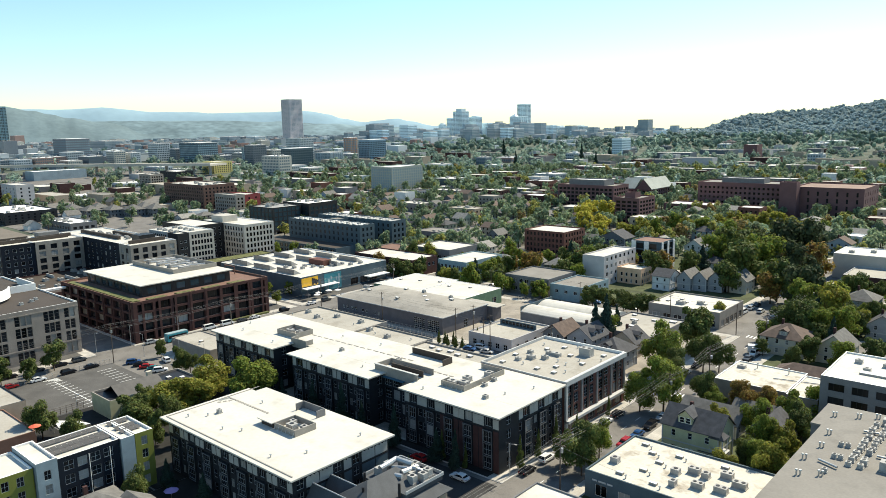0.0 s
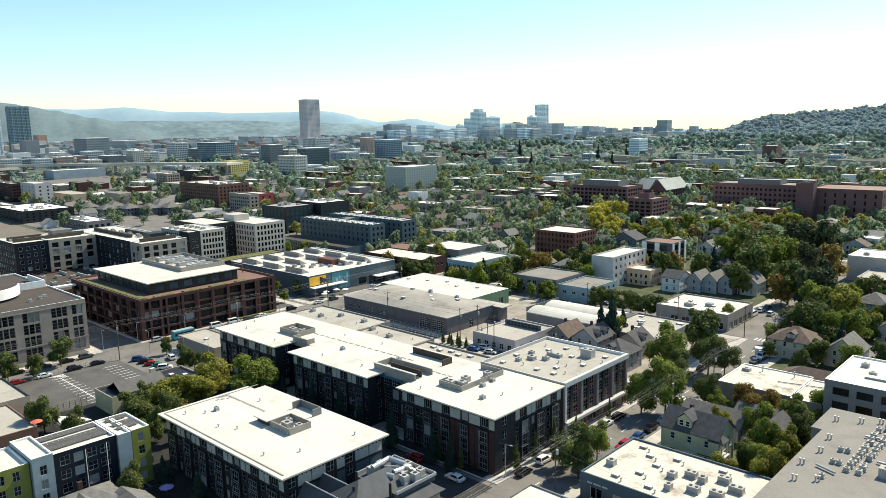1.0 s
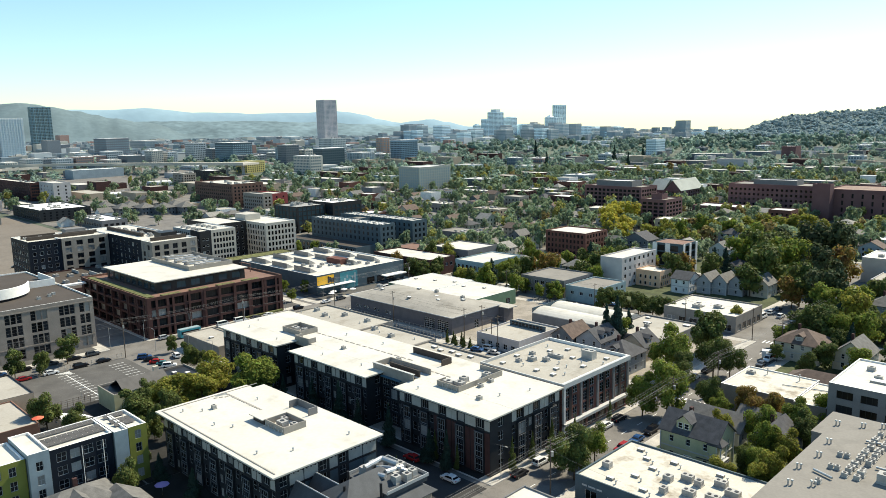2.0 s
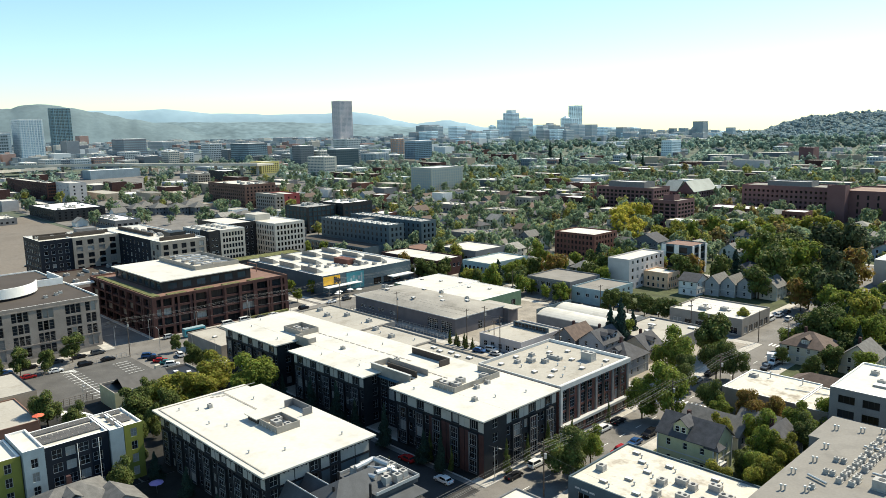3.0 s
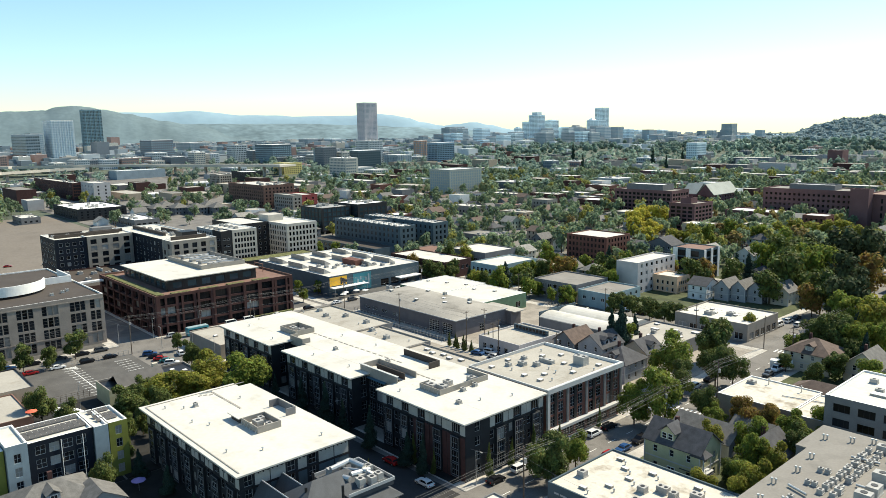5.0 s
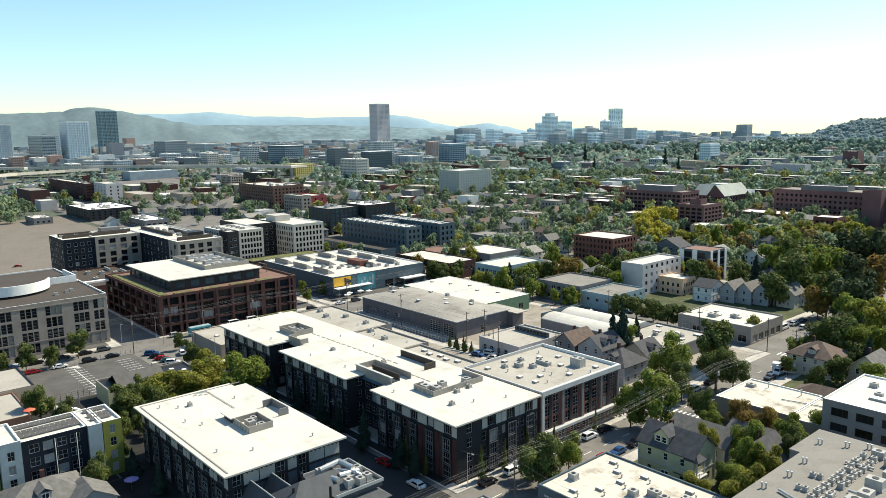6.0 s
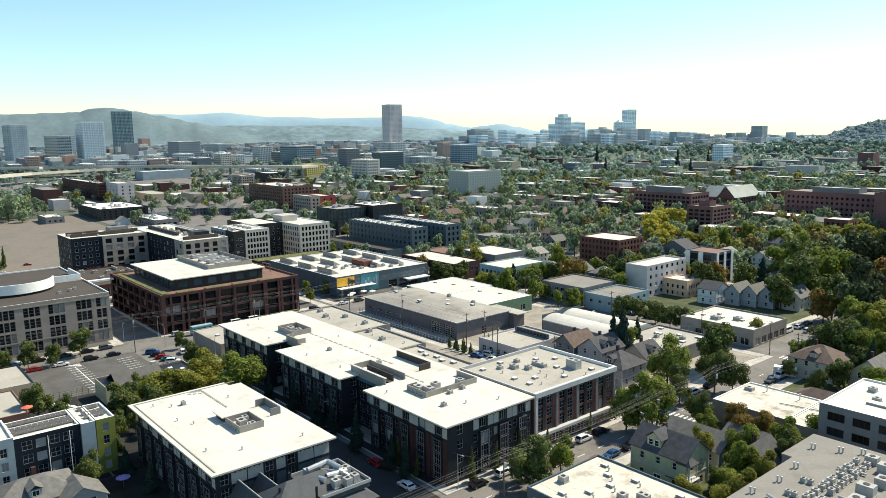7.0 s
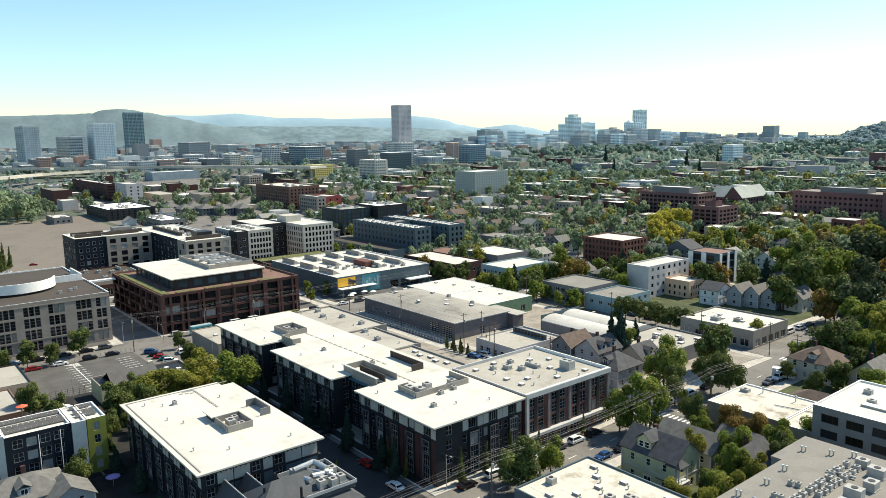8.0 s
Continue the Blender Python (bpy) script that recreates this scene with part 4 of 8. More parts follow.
for box in ((-146.6, -102.0, 71.9, 72.15), (-146.85, -146.6, 71.9, 95.8)):
    part("gutter_strip", Shape().box(*box, Z, Z + 0.12), SCREEN, b)
screen_box(b, -122.6, -115.6, 83.0, 88.4, Z, 1.4, "", 0.2)
part("screen_wall", Shape().box(-127.2, -123.0, 83.0, 86.2, Z, Z + 1.15), BROWN_ROOF, b)
part("screen_cap", Shape().box(-127.8, -122.7, 82.4, 86.8, Z + 1.15, Z + 1.35), WHITE_ROOF, b)
screen_box(b, -127.3, -119.9, 91.8, 94.4, Z, 1.6, "s", 0.25, GREY_WALL)
for k in range(6):
    part("screen_prop", Shape().bar((-122.2 + k * 1.25, 82.5, Z), (-122.2 + k * 1.25, 82.95, Z + 0.9), 0.05), METAL, b)
roof_unit(-119.5, 85.2, Z, 2.2, 1.6, 1.3, 1), roof_unit(-117.2, 86.6, Z, 1.6, 1.2, 1.0, 1), roof_unit(-121.2, 86.8, Z, 1.4, 1.1, 1.1, 1)
for k in range(3):
    part("walkway_pad", Shape().box(-145.4 + k * 0.5, -144.9 + k * 0.5, 83.6 + k * 1.1, 84.4 + k * 1.1, Z, Z + 0.08), SCREEN, b)
for k in range(14):
    part("walkway_pad", Shape().box(-145.5 + k * 1.08, -144.7 + k * 1.08, 86.9, 87.4, Z, Z + 0.08), SCREEN, b)
part("pipe_run", Shape().bar((-146, 84.4, Z + 0.2), (-145.6, 87.2, Z + 0.2), 0.12), METAL, b)
for x, y in ((-140, 78), (-131, 76), (-112, 74.5), (-108, 80), (-137, 90), (-127, 78), (-143, 75), (-106, 92)):
    roof_vent(x, y, Z, 0.5)
roof_unit(-139.5, 80.5, Z, 1.0, 0.8, 0.9, 1)

# long apartment block
b = building("apartment_building", "long four-storey dark and brick apartment block with white roof")
TOPB = 13.1
for x0, x1, n, br in ((-197.5, -167.8, 5, None), (-159.2, -128.4, 5, None), (-116.2, -88.5, 5, 2)):
    w = x1 - x0
    f = {"s": [(flank(w, n), 3, 1.1, 3.2, 1.2, 1.9, 1, 2), ([w / n * (k + 0.5) for k in range(n)], 1, TOPB - 2.75, 3, 1.9, 2.0, 3, 1)]}
    f["e"] = [([3.5], 4, 1.1, 3.1, 1.6, 2.0, 2, 2)]
    block(b, (x0, x1, 115.1, 122), 0, TOPB, DARK_SIDING, None, f, 0, frame_mat=PALE_FRAME, hero=True)
    apartment_front(b, "s", 115.1, x0, x1, n, TOPB, br)
    cladding_roof(b, x0 - 1.0, x1 + 1.0, 113.9, 121.9, TOPB)
block(b, (-197.5, -88.5, 122.05, 139.6), 0, TOPB, DARK_SIDING, None, {"e": [(flank(17.55, 3), 3, 1.1, 3.2, 1.2, 1.9, 1, 2), ([17.55 / 3 * (k + 0.5) for k in range(3)], 1, TOPB - 2.75, 3, 1.9, 2.0, 3, 1)],
      "s": [([32.5, 36], 4, 1.0, 3.1, 1.5, 2.1, 2, 2), ([71, 74.5, 78], 4, 1.0, 3.1, 1.9, 2.2, 2, 2)]}, 0, frame_mat=PALE_FRAME, hero=True)
apartment_front(b, "e", -88.5, 122.2, 139.4, 3, TOPB)
cladding_roof(b, -198.5, -87.5, 121.95, 139.8, TOPB)
Z = TOPB + 0.32
# walled roof decks where the front steps back
screen_box(b, -168.0, -161.2, 121.4, 124.2, Z - 1.2, 2.6, "n", 0.25)
screen_box(b, -131.3, -116.6, 119.8, 125.8, Z - 1.5, 3.0, "e", 0.25)
part("screen_wall", Shape().box(-128.2, -117.3, 122.6, 122.85, Z, Z + 1.6), BROWN_ROOF, b)
part("screen_cap", Shape().box(-131.5, -116.4, 119.6, 120.3, Z + 1.5, Z + 1.62), LIGHT_TRIM, b)
block(b, (-128.3, -116.3, 119.9, 121.95), 0, TOPB, DARK_SIDING, None, {"s": [([1.6, 4.5, 7.4, 10.3], 4, 0.7, 3.15, 2.3, 2.5, 3, 3)]}, 0, frame_mat=PALE_FRAME, hero=True)
part("awning", Shape().box(-127.8, -120.6, 118.9, 119.85, TOPB - 0.75, TOPB - 0.55), mat("blue_awning", (0.05, 0.12, 0.17), 0.6, var=0.08), b)
screen_box(b, -178.6, -169.6, 124.3, 130.6, Z, 1.5), screen_box(b, -110.4, -103.3, 121.5, 136.8, Z, 1.3, "w")
part("screen_wall", Shape().box(-110.4, -110.22, 121.68, 124.4, Z, Z + 1.3), SCREEN, b)
for k in range(5):
    part("screen_prop", Shape().bar((-109.8 + k * 1.5, 121.0, Z), (-109.8 + k * 1.5, 121.45, Z + 0.9), 0.05), METAL, b)
part("screen_wall", Shape().box(-133.0, -119.0, 135.2, 135.5, Z, Z + 1.6), BROWN_ROOF, b)
part("screen_wall", Shape().box(-119.3, -119.0, 132.0, 135.2, Z, Z + 1.6), BROWN_ROOF, b)
for x, y, w in ((-176.0, 127.2, 2.4), (-172.6, 128, 1.6), (-108.4, 123.4, 2.4), (-106.0, 124.6, 2.4), (-107.4, 127.6, 1.8), (-105.4, 133.4, 1.8)):
    roof_unit(x, y, Z, w, 1.6, 1.2, 1)
for x, y in ((-97, 121.4), (-102, 127.4), (-102.4, 131.5), (-131.2, 128.3), (-150, 125)):
    roof_unit(x, y, Z, 1.1, 0.9, 0.8, 1)
for k in range(16):
    part("walkway_pad", Shape().box(-169 + k * 2.6, -167.2 + k * 2.6, 129.7 + 0.04 * k, 130.1 + 0.04 * k, Z, Z + 0.08), SCREEN, b)
for k in range(7):
    part("walkway_pad", Shape().box(-124.6 + k * 1.9, -123.2 + k * 1.9, 127.4, 127.8, Z, Z + 0.08), SCREEN, b)
for x, y in ((-190, 120), (-195, 126), (-172, 118), (-150, 118), (-135, 119), (-112, 117), (-95, 126), (-92, 133), (-145, 135), (-160, 134)):
    roof_vent(x, y, Z, 0.5)

# its brick street wing
YW0, YW1 = 140.6, 170
block(b, (-113.8, -88.5, YW0, YW1), 0, 12.9, BRICK, TAN_ROOF, {"e": [([2.4, 5.2, 9.6, 12.4, 16.8, 19.6, 24, 26.8], 3, 4.2, 3.0, 1.9, 2.5, 2, 3), ([3.5, 8, 12.5, 17, 21.5, 26], 1, 0.6, 3, 3.6, 2.6, 3, 1)], "n": row(6, 4, 1, 3.1, 1.6, 1.9, 2, 2)}, 0.75, frame_mat=PALE_FRAME, hero=True, coping=WHITE)
panel(b, "e", -88.5, YW0, YW1, 12.5, 13.66, LIGHT_TRIM, 0.55, "cornice")
part("parapet_flashing", Shape().box(-113.8, -88.5, YW0 - 0.04, YW0 + 0.33, 13.2, 13.67), LIGHT_TRIM, b), part("parapet_flashing", Shape().box(-113.84, -113.47, YW0 + 0.33, YW1, 12.0, 13.67), LIGHT_TRIM, b)
panel(b, "e", -88.5, YW0, YW1 + 1.0, 3.35, 4.0, LIGHT_TRIM, 1.2, "canopy")
panel(b, "e", -88.5, YW0, YW0 + 0.8, 0.2, 12.5, LIGHT_TRIM, 0.5, "pier")
for y in (148.1, 155.3, 162.5, 169.3):
    panel(b, "e", -88.5, y - 0.35, y + 0.35, 4.0, 12.5, GREY_WALL, 0.35, "pier")
for y in (143.9, 151.2, 158.4, 165.6):
    panel(b, "e", -88.5, y - 0.5, y + 0.5, 4.1, 12.4, BLACK, 0.08, "downpipe_panel")
for k, (x, y, w, d, h) in enumerate(((-96, 163, 3.2, 2.2, 2.2), (-103, 158, 4.2, 1.2, 0.9), (-106, 152, 2.0, 1.4, 1.0), (-103, 154, 1.6, 1.2, 1.0), (-108, 149, 1.4, 1.0, 0.8), (-109, 156, 1.4, 1.0, 0.8))):
    roof_unit(x, y, 12.9, w, d, h, 1 if w < 3 else 2)
for x, y in ((-95, 146), (-97, 150), (-93, 156), (-99, 160), (-104, 165), (-110, 145), (-100, 146), (-92, 165), (-107, 161), (-111, 152)):
    roof_hatch(x, y, 12.9, 1.2, 1.2)
for x, y in ((-93, 148), (-95, 158), (-99, 154), (-101, 167), (-96, 153), (-90.5, 161), (-105, 147), (-110, 164)):
    roof_vent(x, y, 12.9, 0.6)

# tan-roofed rear wings
for x0, x1, y1 in ((-197.5, -163.2, 155), (-163, -139.2, 150), (-139, -114, 147)):
    block(b, (x0, x1, 139.9, y1), 0, 12.5, GREY_WALL, TAN_ROOF, {}, 0.45, coping=OFFWHITE)
for x, y in ((-186.4, 145.6), (-181.5, 150), (-161.0, 145.5), (-151.3, 143.5), (-194, 148), (-170, 150)):
    roof_unit(x, y, 12.5, 1.6, 1.3, 1.0, 1)
for k in range(5):
    roof_hatch(-134 + k * 3.4, 144.2 - (k % 2), 12.5, 1.6, 1.1)
for k in range(6):
    roof_vent(-196 + k * 13, 143 + (k * 7) % 5, 12.5, 0.5)

# pale office block with a curved roof wall
b = building("office_building", "pale concrete office block with grouped dark windows and curved roof wall", "office building")
cols_e = []
for c in (64.4, 58.7):
    cols_e += [c - 1.7, c, c + 1.7][: 3] if c < 60 else [c - 0.9, c + 0.9]
for k in range(8):
    c = 50.0 - k * 7.6
    cols_e += [c - 1.75, c, c + 1.75]
cols_e = [c for c in cols_e if c > 1.5]
cols_n = [c + d for c in (6, 14, 22, 30, 38, 46, 54, 62) for d in (-1.5, 0, 1.5)]
block(b, (-325, -253.8, 30, 97.3), 0, 17.3, STONE, BROWN_ROOF, {"e": [(cols_e, 4, 0.95, 4.0, 1.55, 3.25, 1, 3)], "n": [(cols_n, 4, 1.2, 4.0, 1.25, 2.9, 1, 3)]}, 0.5, frame_mat=STONE, coping=WHITE, glass=GLASS, depth=0.4, inset=0.32)
for z in (4.6, 16.2):
    panel(b, "e", -253.8, 30, 97.3, z, z + 0.35, STONE, 0.15, "string_course")
drum, drum_glass = Shape(), Shape()
for k in range(57):
    a0, a1 = radians(-95 + k * 3), radians(-95 + (k + 1) * 3)
    for r, sh, z0, z1 in ((14, drum, 18.2, 21.6), (13.6, drum_glass, 17.3, 18.0)):
        p, q = ((-284 + r * math.cos(a), 72 + r * math.sin(a)) for a in (a0, a1))
        pi_, qi = ((-284 + (r - 0.5) * math.cos(a), 72 + (r - 0.5) * math.sin(a)) for a in (a0, a1))
        sh.face([(*p, z0), (*q, z0), (*q, z1), (*p, z1)])
        sh.face([(*qi, z0), (*pi_, z0), (*pi_, z1), (*qi, z1)])
        sh.face([(*p, z1), (*q, z1), (*qi, z1), (*pi_, z1)])
part("curved_wall", drum, WHITE, b), part("clerestory", drum_glass, GLASS, b)
part("upper_roof", Shape().tube(-284, 72, 20.9, 21.2, 13.4, None, 40), BROWN_ROOF, b)
part("roof_screen", Shape().box(-288.6, -288.1, 86.0, 96.6, 17.3, 19.8), WHITE, b), part("roof_screen", Shape().box(-306, -288.65, 96.1, 96.6, 17.3, 19.8), WHITE, b)
for x, y in ((-266, 84), (-270, 90), (-268, 88)):
    roof_unit(x, y, 17.3, 1.3, 1.0, 0.9, 1)

# brick office with a set-back top floor
b = building("brick_office", "red-brick office block with set-back dark top floor and white roof", "office building")
block(b, (-309, -247, 113, 169), 0, 14.2, DARK_BRICK, CORNICE, {"s": row(8, 4, 0.6, 3.5, 6.3, 2.75, 3, 1), "e": row(8, 4, 0.6, 3.5, 5.7, 2.75, 3, 1)}, 0.8, coping=CORNICE, frame_mat=BLACK, depth=1.0, glass=GLASS, inset=0.92)
block(b, (-302, -256, 121, 157.5), 14.2, 18.4, BLACK, None, {"s": row(8, 1, 0.8, 3, 3.6, 2.4, 2, 1), "e": row(6, 1, 0.8, 3, 3.6, 2.4, 2, 1)}, 0, frame_mat=BLACK, glass=BLUE_GLASS)
cladding_roof(b, -303.2, -255, 119.9, 158.4, 18.4)
for k in range(9):
    y = 116.5 + k * 6.2
    panel(b, "e", -247, y - 0.42, y + 0.42, 0.2, 14.6, DARK_BRICK, 0.18, "brick_pier")
for k in range(9):
    x = -306.5 + k * 7.1
    panel(b, "s", 113, x - 0.42, x + 0.42, 0.2, 14.6, DARK_BRICK, 0.18, "brick_pier")
screen_box(b, -300, -266, 139, 158, 18.72, 1.7, "", 0.3)
for k in range(7):
    roof_unit(-297 + k * 4.4, 146 + (k % 2) * 6, 18.72, 3.0, 3.6, 1.6, 2)
for k in range(5):
    part("duct", Shape().bar((-298 + k * 6, 143, 20), (-294 + k * 6, 155, 20), 0.35, 8), METAL, b)
PLANT = mat("roof_planting", (0.11, 0.115, 0.045), 0.95, var=0.5, scale=0.8, fine=4)
part("planter", Shape().box(-306, -250, 114.4, 117.2, 14.2, 14.75), PLANT, b)
for k in range(4):
    part("planter", Shape().box(-251.5, -249, 120 + k * 11, 127 + k * 11, 14.2, 14.7), PLANT, b)
for x in (-273, -266):
    for y in (161, 166):
        part("pergola_post", Shape().box(x - 0.12, x + 0.12, y - 0.12, y + 0.12, 14.2, 17.2), CORNICE, b)
part("pergola_beam", Shape().box(-273.3, -265.7, 160.8, 161.2, 17.2, 17.5), CORNICE, b), part("pergola_beam", Shape().box(-273.3, -265.7, 165.8, 166.2, 17.2, 17.5), CORNICE, b)
part("footbridge", Shape().box(-306, -303.5, 97.8, 112.9, 12.8, 13.5), WHITE, b)

# warehouse with barrel roof, and its neighbours
b = building("warehouse", "mauve-grey warehouse with shallow grey barrel roof", "warehouse")
block(b, (-225.5, -168.5, 187, 212.5), 0, 6.4, PURPLE_GREY, None, {"s": [([4, 6, 9, 11, 15, 17, 22, 24], 1, 2.2, 3, 1.3, 1.3, 2, 2), ([45.5, 52.5], 1, 0.3, 3, 5.4, 4.4, 6, 6)], "e": [([13], 1, 0.2, 3, 2.2, 3.0, 2, 3)]}, 0, hero=True)


def barrel_roof(parent, box, ze, zr, material, n=14, over=0.4, name="roof"):
    """A curved roof that spans y, its ridge along x."""
    x0, x1, y0, y1 = box[0] - over, box[1] + over, box[2] - over, box[3] + over
    sh = Shape()
    pts = []
    for i in range(n + 1):
        t = i / n
        pts.append((y0 + (y1 - y0) * t, ze + (zr - ze) * (1 - (2 * t - 1) ** 2)))
    for (ya, za), (yb, zb) in zip(pts, pts[1:]):
        sh.face([(x0, ya, za), (x1, ya, za), (x1, yb, zb), (x0, yb, zb)])
        sh.face([(x0, ya, za - 0.25), (x0, yb, zb - 0.25), (x1, yb, zb - 0.25), (x1, ya, za - 0.25)])
    for xa, flip in ((x0, False), (x1, True)):
        side = [(xa, ya, za) for ya, za in pts] + [(xa, y1, ze - 0.3), (xa, y0, ze - 0.3)]
        sh.face(side[::-1] if flip else side)
    sh.face([(x0, y0, ze - 0.3), (x1, y0, ze - 0.3), (x1, y0, ze), (x0, y0, ze)])
    part(name, sh, material, parent)


def cushion_roof(parent, box, ze, zr, run, material, nx=28, ny=14):
    """A low curved roof whose ends come down to the eaves."""
    x0, x1, y0, y1 = box
    sh = Shape()
    for j in range(ny + 1):
        for i in range(nx + 1):
            u, v = i / nx, j / ny
            x, y = x0 + (x1 - x0) * u, y0 + (y1 - y0) * v
            end = min(1.0, (x - x0) / run, (x1 - x) / run)
            sh.v.append((x, y, ze + (zr - ze) * (1 - (2 * v - 1) ** 2) * math.sin(end * math.pi / 2) ** 0.8))
    for j in range(ny):
        for i in range(nx):
            k = j * (nx + 1) + i
            sh.f.append((k, k + 1, k + nx + 2, k + nx + 1))
            sh.m.append(0)
    me = sh.mesh("roof", [material])
    me.polygons.foreach_set("use_smooth", [True] * len(me.polygons))
    part("roof", me, None, parent)
    for q in ((x0, x1, y0, y0 + 0.3), (x0, x1, y1 - 0.3, y1), (x0, x0 + 0.3, y0 + 0.3, y1 - 0.3), (x1 - 0.3, x1, y0 + 0.3, y1 - 0.3)):
        part("eave_trim", Shape().box(*q, ze - 0.25, ze + 0.04), LIGHT_TRIM, parent)


cushion_roof(b, (-226, -168, 186.5, 213), 6.45, 8.7, 15, WARM_GREY_ROOF)
part("lean_to", Shape().box(-185, -166, 212.6, 218, 0, 5.4), PURPLE_GREY, b), part("lean_to_roof", Shape().box(-185.4, -164, 212.6, 218.4, 5.4, 5.7), TAN_ROOF, b)
for x, y in ((-216, 196), (-190, 201), (-185, 197), (-205, 206), (-178, 203), (-197, 193)):
    roof_hatch(x, y, 8.4, 1.6, 1.2)
roof_unit(-220, 198, 8.5, 2.2, 1.6, 1.2), roof_unit(-196, 207, 8.2, 1.2, 1.2, 1.0), roof_unit(-181, 206, 8.2, 1.2, 1.2, 1.0)
b = building("shop_building", "low green-walled building with bright white flat roof", "shop")
block(b, (-232, -206, 213.2, 240), 0, 6.2, GREEN_WALL, WHITE_ROOF, {}, 0.12, coping=WHITE), block(b, (-205.7, -181, 213.2, 238), 0, 6.2, GREEN_WALL, WHITE_ROOF, {"e": row(3, 1, 1, 3, 2.6, 2.4, 3, 1)}, 0.12, coping=WHITE)
for k in range(5):
    roof_hatch(-228 + k * 9, 226 + (k * 3) % 7, 6.2, 1.2, 1.2)

# market hall
b = building("market_hall", "market hall with white roof and wedge skylights", "market hall")
block(b, (-321, -257, 193, 245), 0, 8.6, SLATE_SIDING, WHITE_ROOF, {"e": [([31, 37, 43], 1, 0.6, 3, 4.6, 3.2, 3, 1)]}, 0.5, coping=WHITE, frame_mat=BLACK)
wedge = Shape()
wedge.face([(-6.5, -1.8, 0), (6.5, -1.8, 0), (6.5, -1.8, 2.3), (-6.5, -1.8, 2.3)], 1)
wedge.face([(-6.5, -1.8, 2.3), (6.5, -1.8, 2.3), (6.5, 1.8, 0.2), (-6.5, 1.8, 0.2)])
wedge.face([(-6.5, 1.8, 0), (-6.5, -1.8, 0), (-6.5, -1.8, 2.3), (-6.5, 1.8, 0.2)])
wedge.face([(6.5, -1.8, 0), (6.5, 1.8, 0), (6.5, 1.8, 0.2), (6.5, -1.8, 2.3)])
wedge = wedge.mesh("wedge_skylight", [UNIT, SCREEN])
for i in range(3):
    for j in range(4):
        if (i, j) != (2, 1):
            part("wedge_skylight", wedge, None, b).location = (-310 + i * 18.5, 198.5 + j * 12.5, 8.6)
part("brick_tower", Shape().box(-283, -272, 218, 223, 8.6, 11.2), BRICK, b)
for k in range(12):
    roof_unit(-284 + (k * 5.3) % 22, 205 + (k * 7.1) % 34, 8.6, 1.8, 1.4, 1.1, 1)
panel(b, "e", -257, 193.3, 202.5, 4.6, 8.4, OCHRE, 0.12, "yellow_mural")
for k in range(4):
    panel(b, "e", -256.88, 199 + k * 0.9, 199.9 + k * 0.9, 4.8 + 0.5 * (k % 2), 7.9 - 0.4 * k, BLACK, 0.06, "mural_stroke")
panel(b, "e", -257, 206, 216, 0.8, 8.4, TEAL, 0.12, "teal_mural")
for k in range(6):
    panel(b, "e", -256.88, 206.6 + k * 1.5, 207.5 + k * 1.5, 2 + (k * 1.7) % 4, 4.4 + (k * 1.3) % 3.4, SKY_WALL if k % 2 else PALE_BLUE, 0.05, "mural_stroke")
part("awning", Shape().box(-256.8, -253.4, 193.2, 212, 3.9, 4.15), WHITE, b)
for k in range(4):
    part("awning_post", Shape().tube(-253.7, 194 + k * 5.8, 0, 3.9, 0.07), METAL, b)
part("entrance_canopy", Shape().box(-256.8, -252.6, 230, 243, 3.4, 3.8), WHITE, b)
b = building("green_roof_building", "long low building under a planted green roof", "building")
block(b, (-352, -340, 196, 238), 0, 5.4, BLACK, PLANT, {"e": row(7, 1, 0.8, 3, 4.4, 3.2, 3, 1)}, 0.3)

b = building("low_building", "low white building with flat grey-tan roof", "building")
block(b, (-229, -205, 117, 128), 0, 4.6, OFFWHITE, TAN_ROOF, {}, 0.3)
roof_hatch(-217, 121, 4.6)

# dark and cream apartment block
b = building("apartment_building", "dark and cream apartment block with square windows")
TD = 21.2
sq = lambda n: [(n, 6, 1.0, 3.35, 1.7, 1.9, 1, 1)]
block(b, (-412, -385, 116, 131), 0, TD, NAVY, WHITE_ROOF, {"s": sq(9), "e": sq(4)}, 0.5, coping=WHITE, frame_mat=WHITE)
block(b, (-412, -384.6, 131.2, 154), 0, TD, BEIGE_BRICK, WHITE_ROOF, {"e": [([3, 8.5, 14, 19.5], 6, 0.9, 3.35, 3.0, 2.4, 2, 1)]}, 0.5, coping=WHITE, frame_mat=BLACK)
block(b, (-412, -345, 154.3, 177), 0, TD, NAVY, WHITE_ROOF, {"s": [([32, 37, 42, 47, 52, 57, 62], 6, 1.0, 3.35, 1.7, 1.9, 1, 1)]}, 0.5, coping=WHITE, frame_mat=WHITE)
block(b, (-344.8, -333, 154.1, 177), 0, TD, BEIGE_BRICK, WHITE_ROOF, {"s": [([3, 8], 6, 0.9, 3.35, 2.5, 2.4, 2, 1)], "e": [([2.5, 7, 11.5, 16, 20.5], 6, 0.9, 3.35, 2.5, 2.4, 2, 1)]}, 0.5, coping=WHITE, frame_mat=BLACK)
block(b, (-384, -333, 113, 153.8), 0, 5.2, DARK_BRICK, BROWN_ROOF, {"e": row(6, 1, 0.8, 3, 3.6, 3.2, 3, 1)}, 0.6)
for k in range(12):
    roof_unit(-380 + k * 3.8, 146 + (k % 2) * 3, 5.2, 2.6, 2.0, 1.4, 2)
for k in range(9):
    roof_unit(-377 + k * 4.9, 118 + (k * 5) % 22, 5.2, 3.2, 2.0, 1.3, 2)
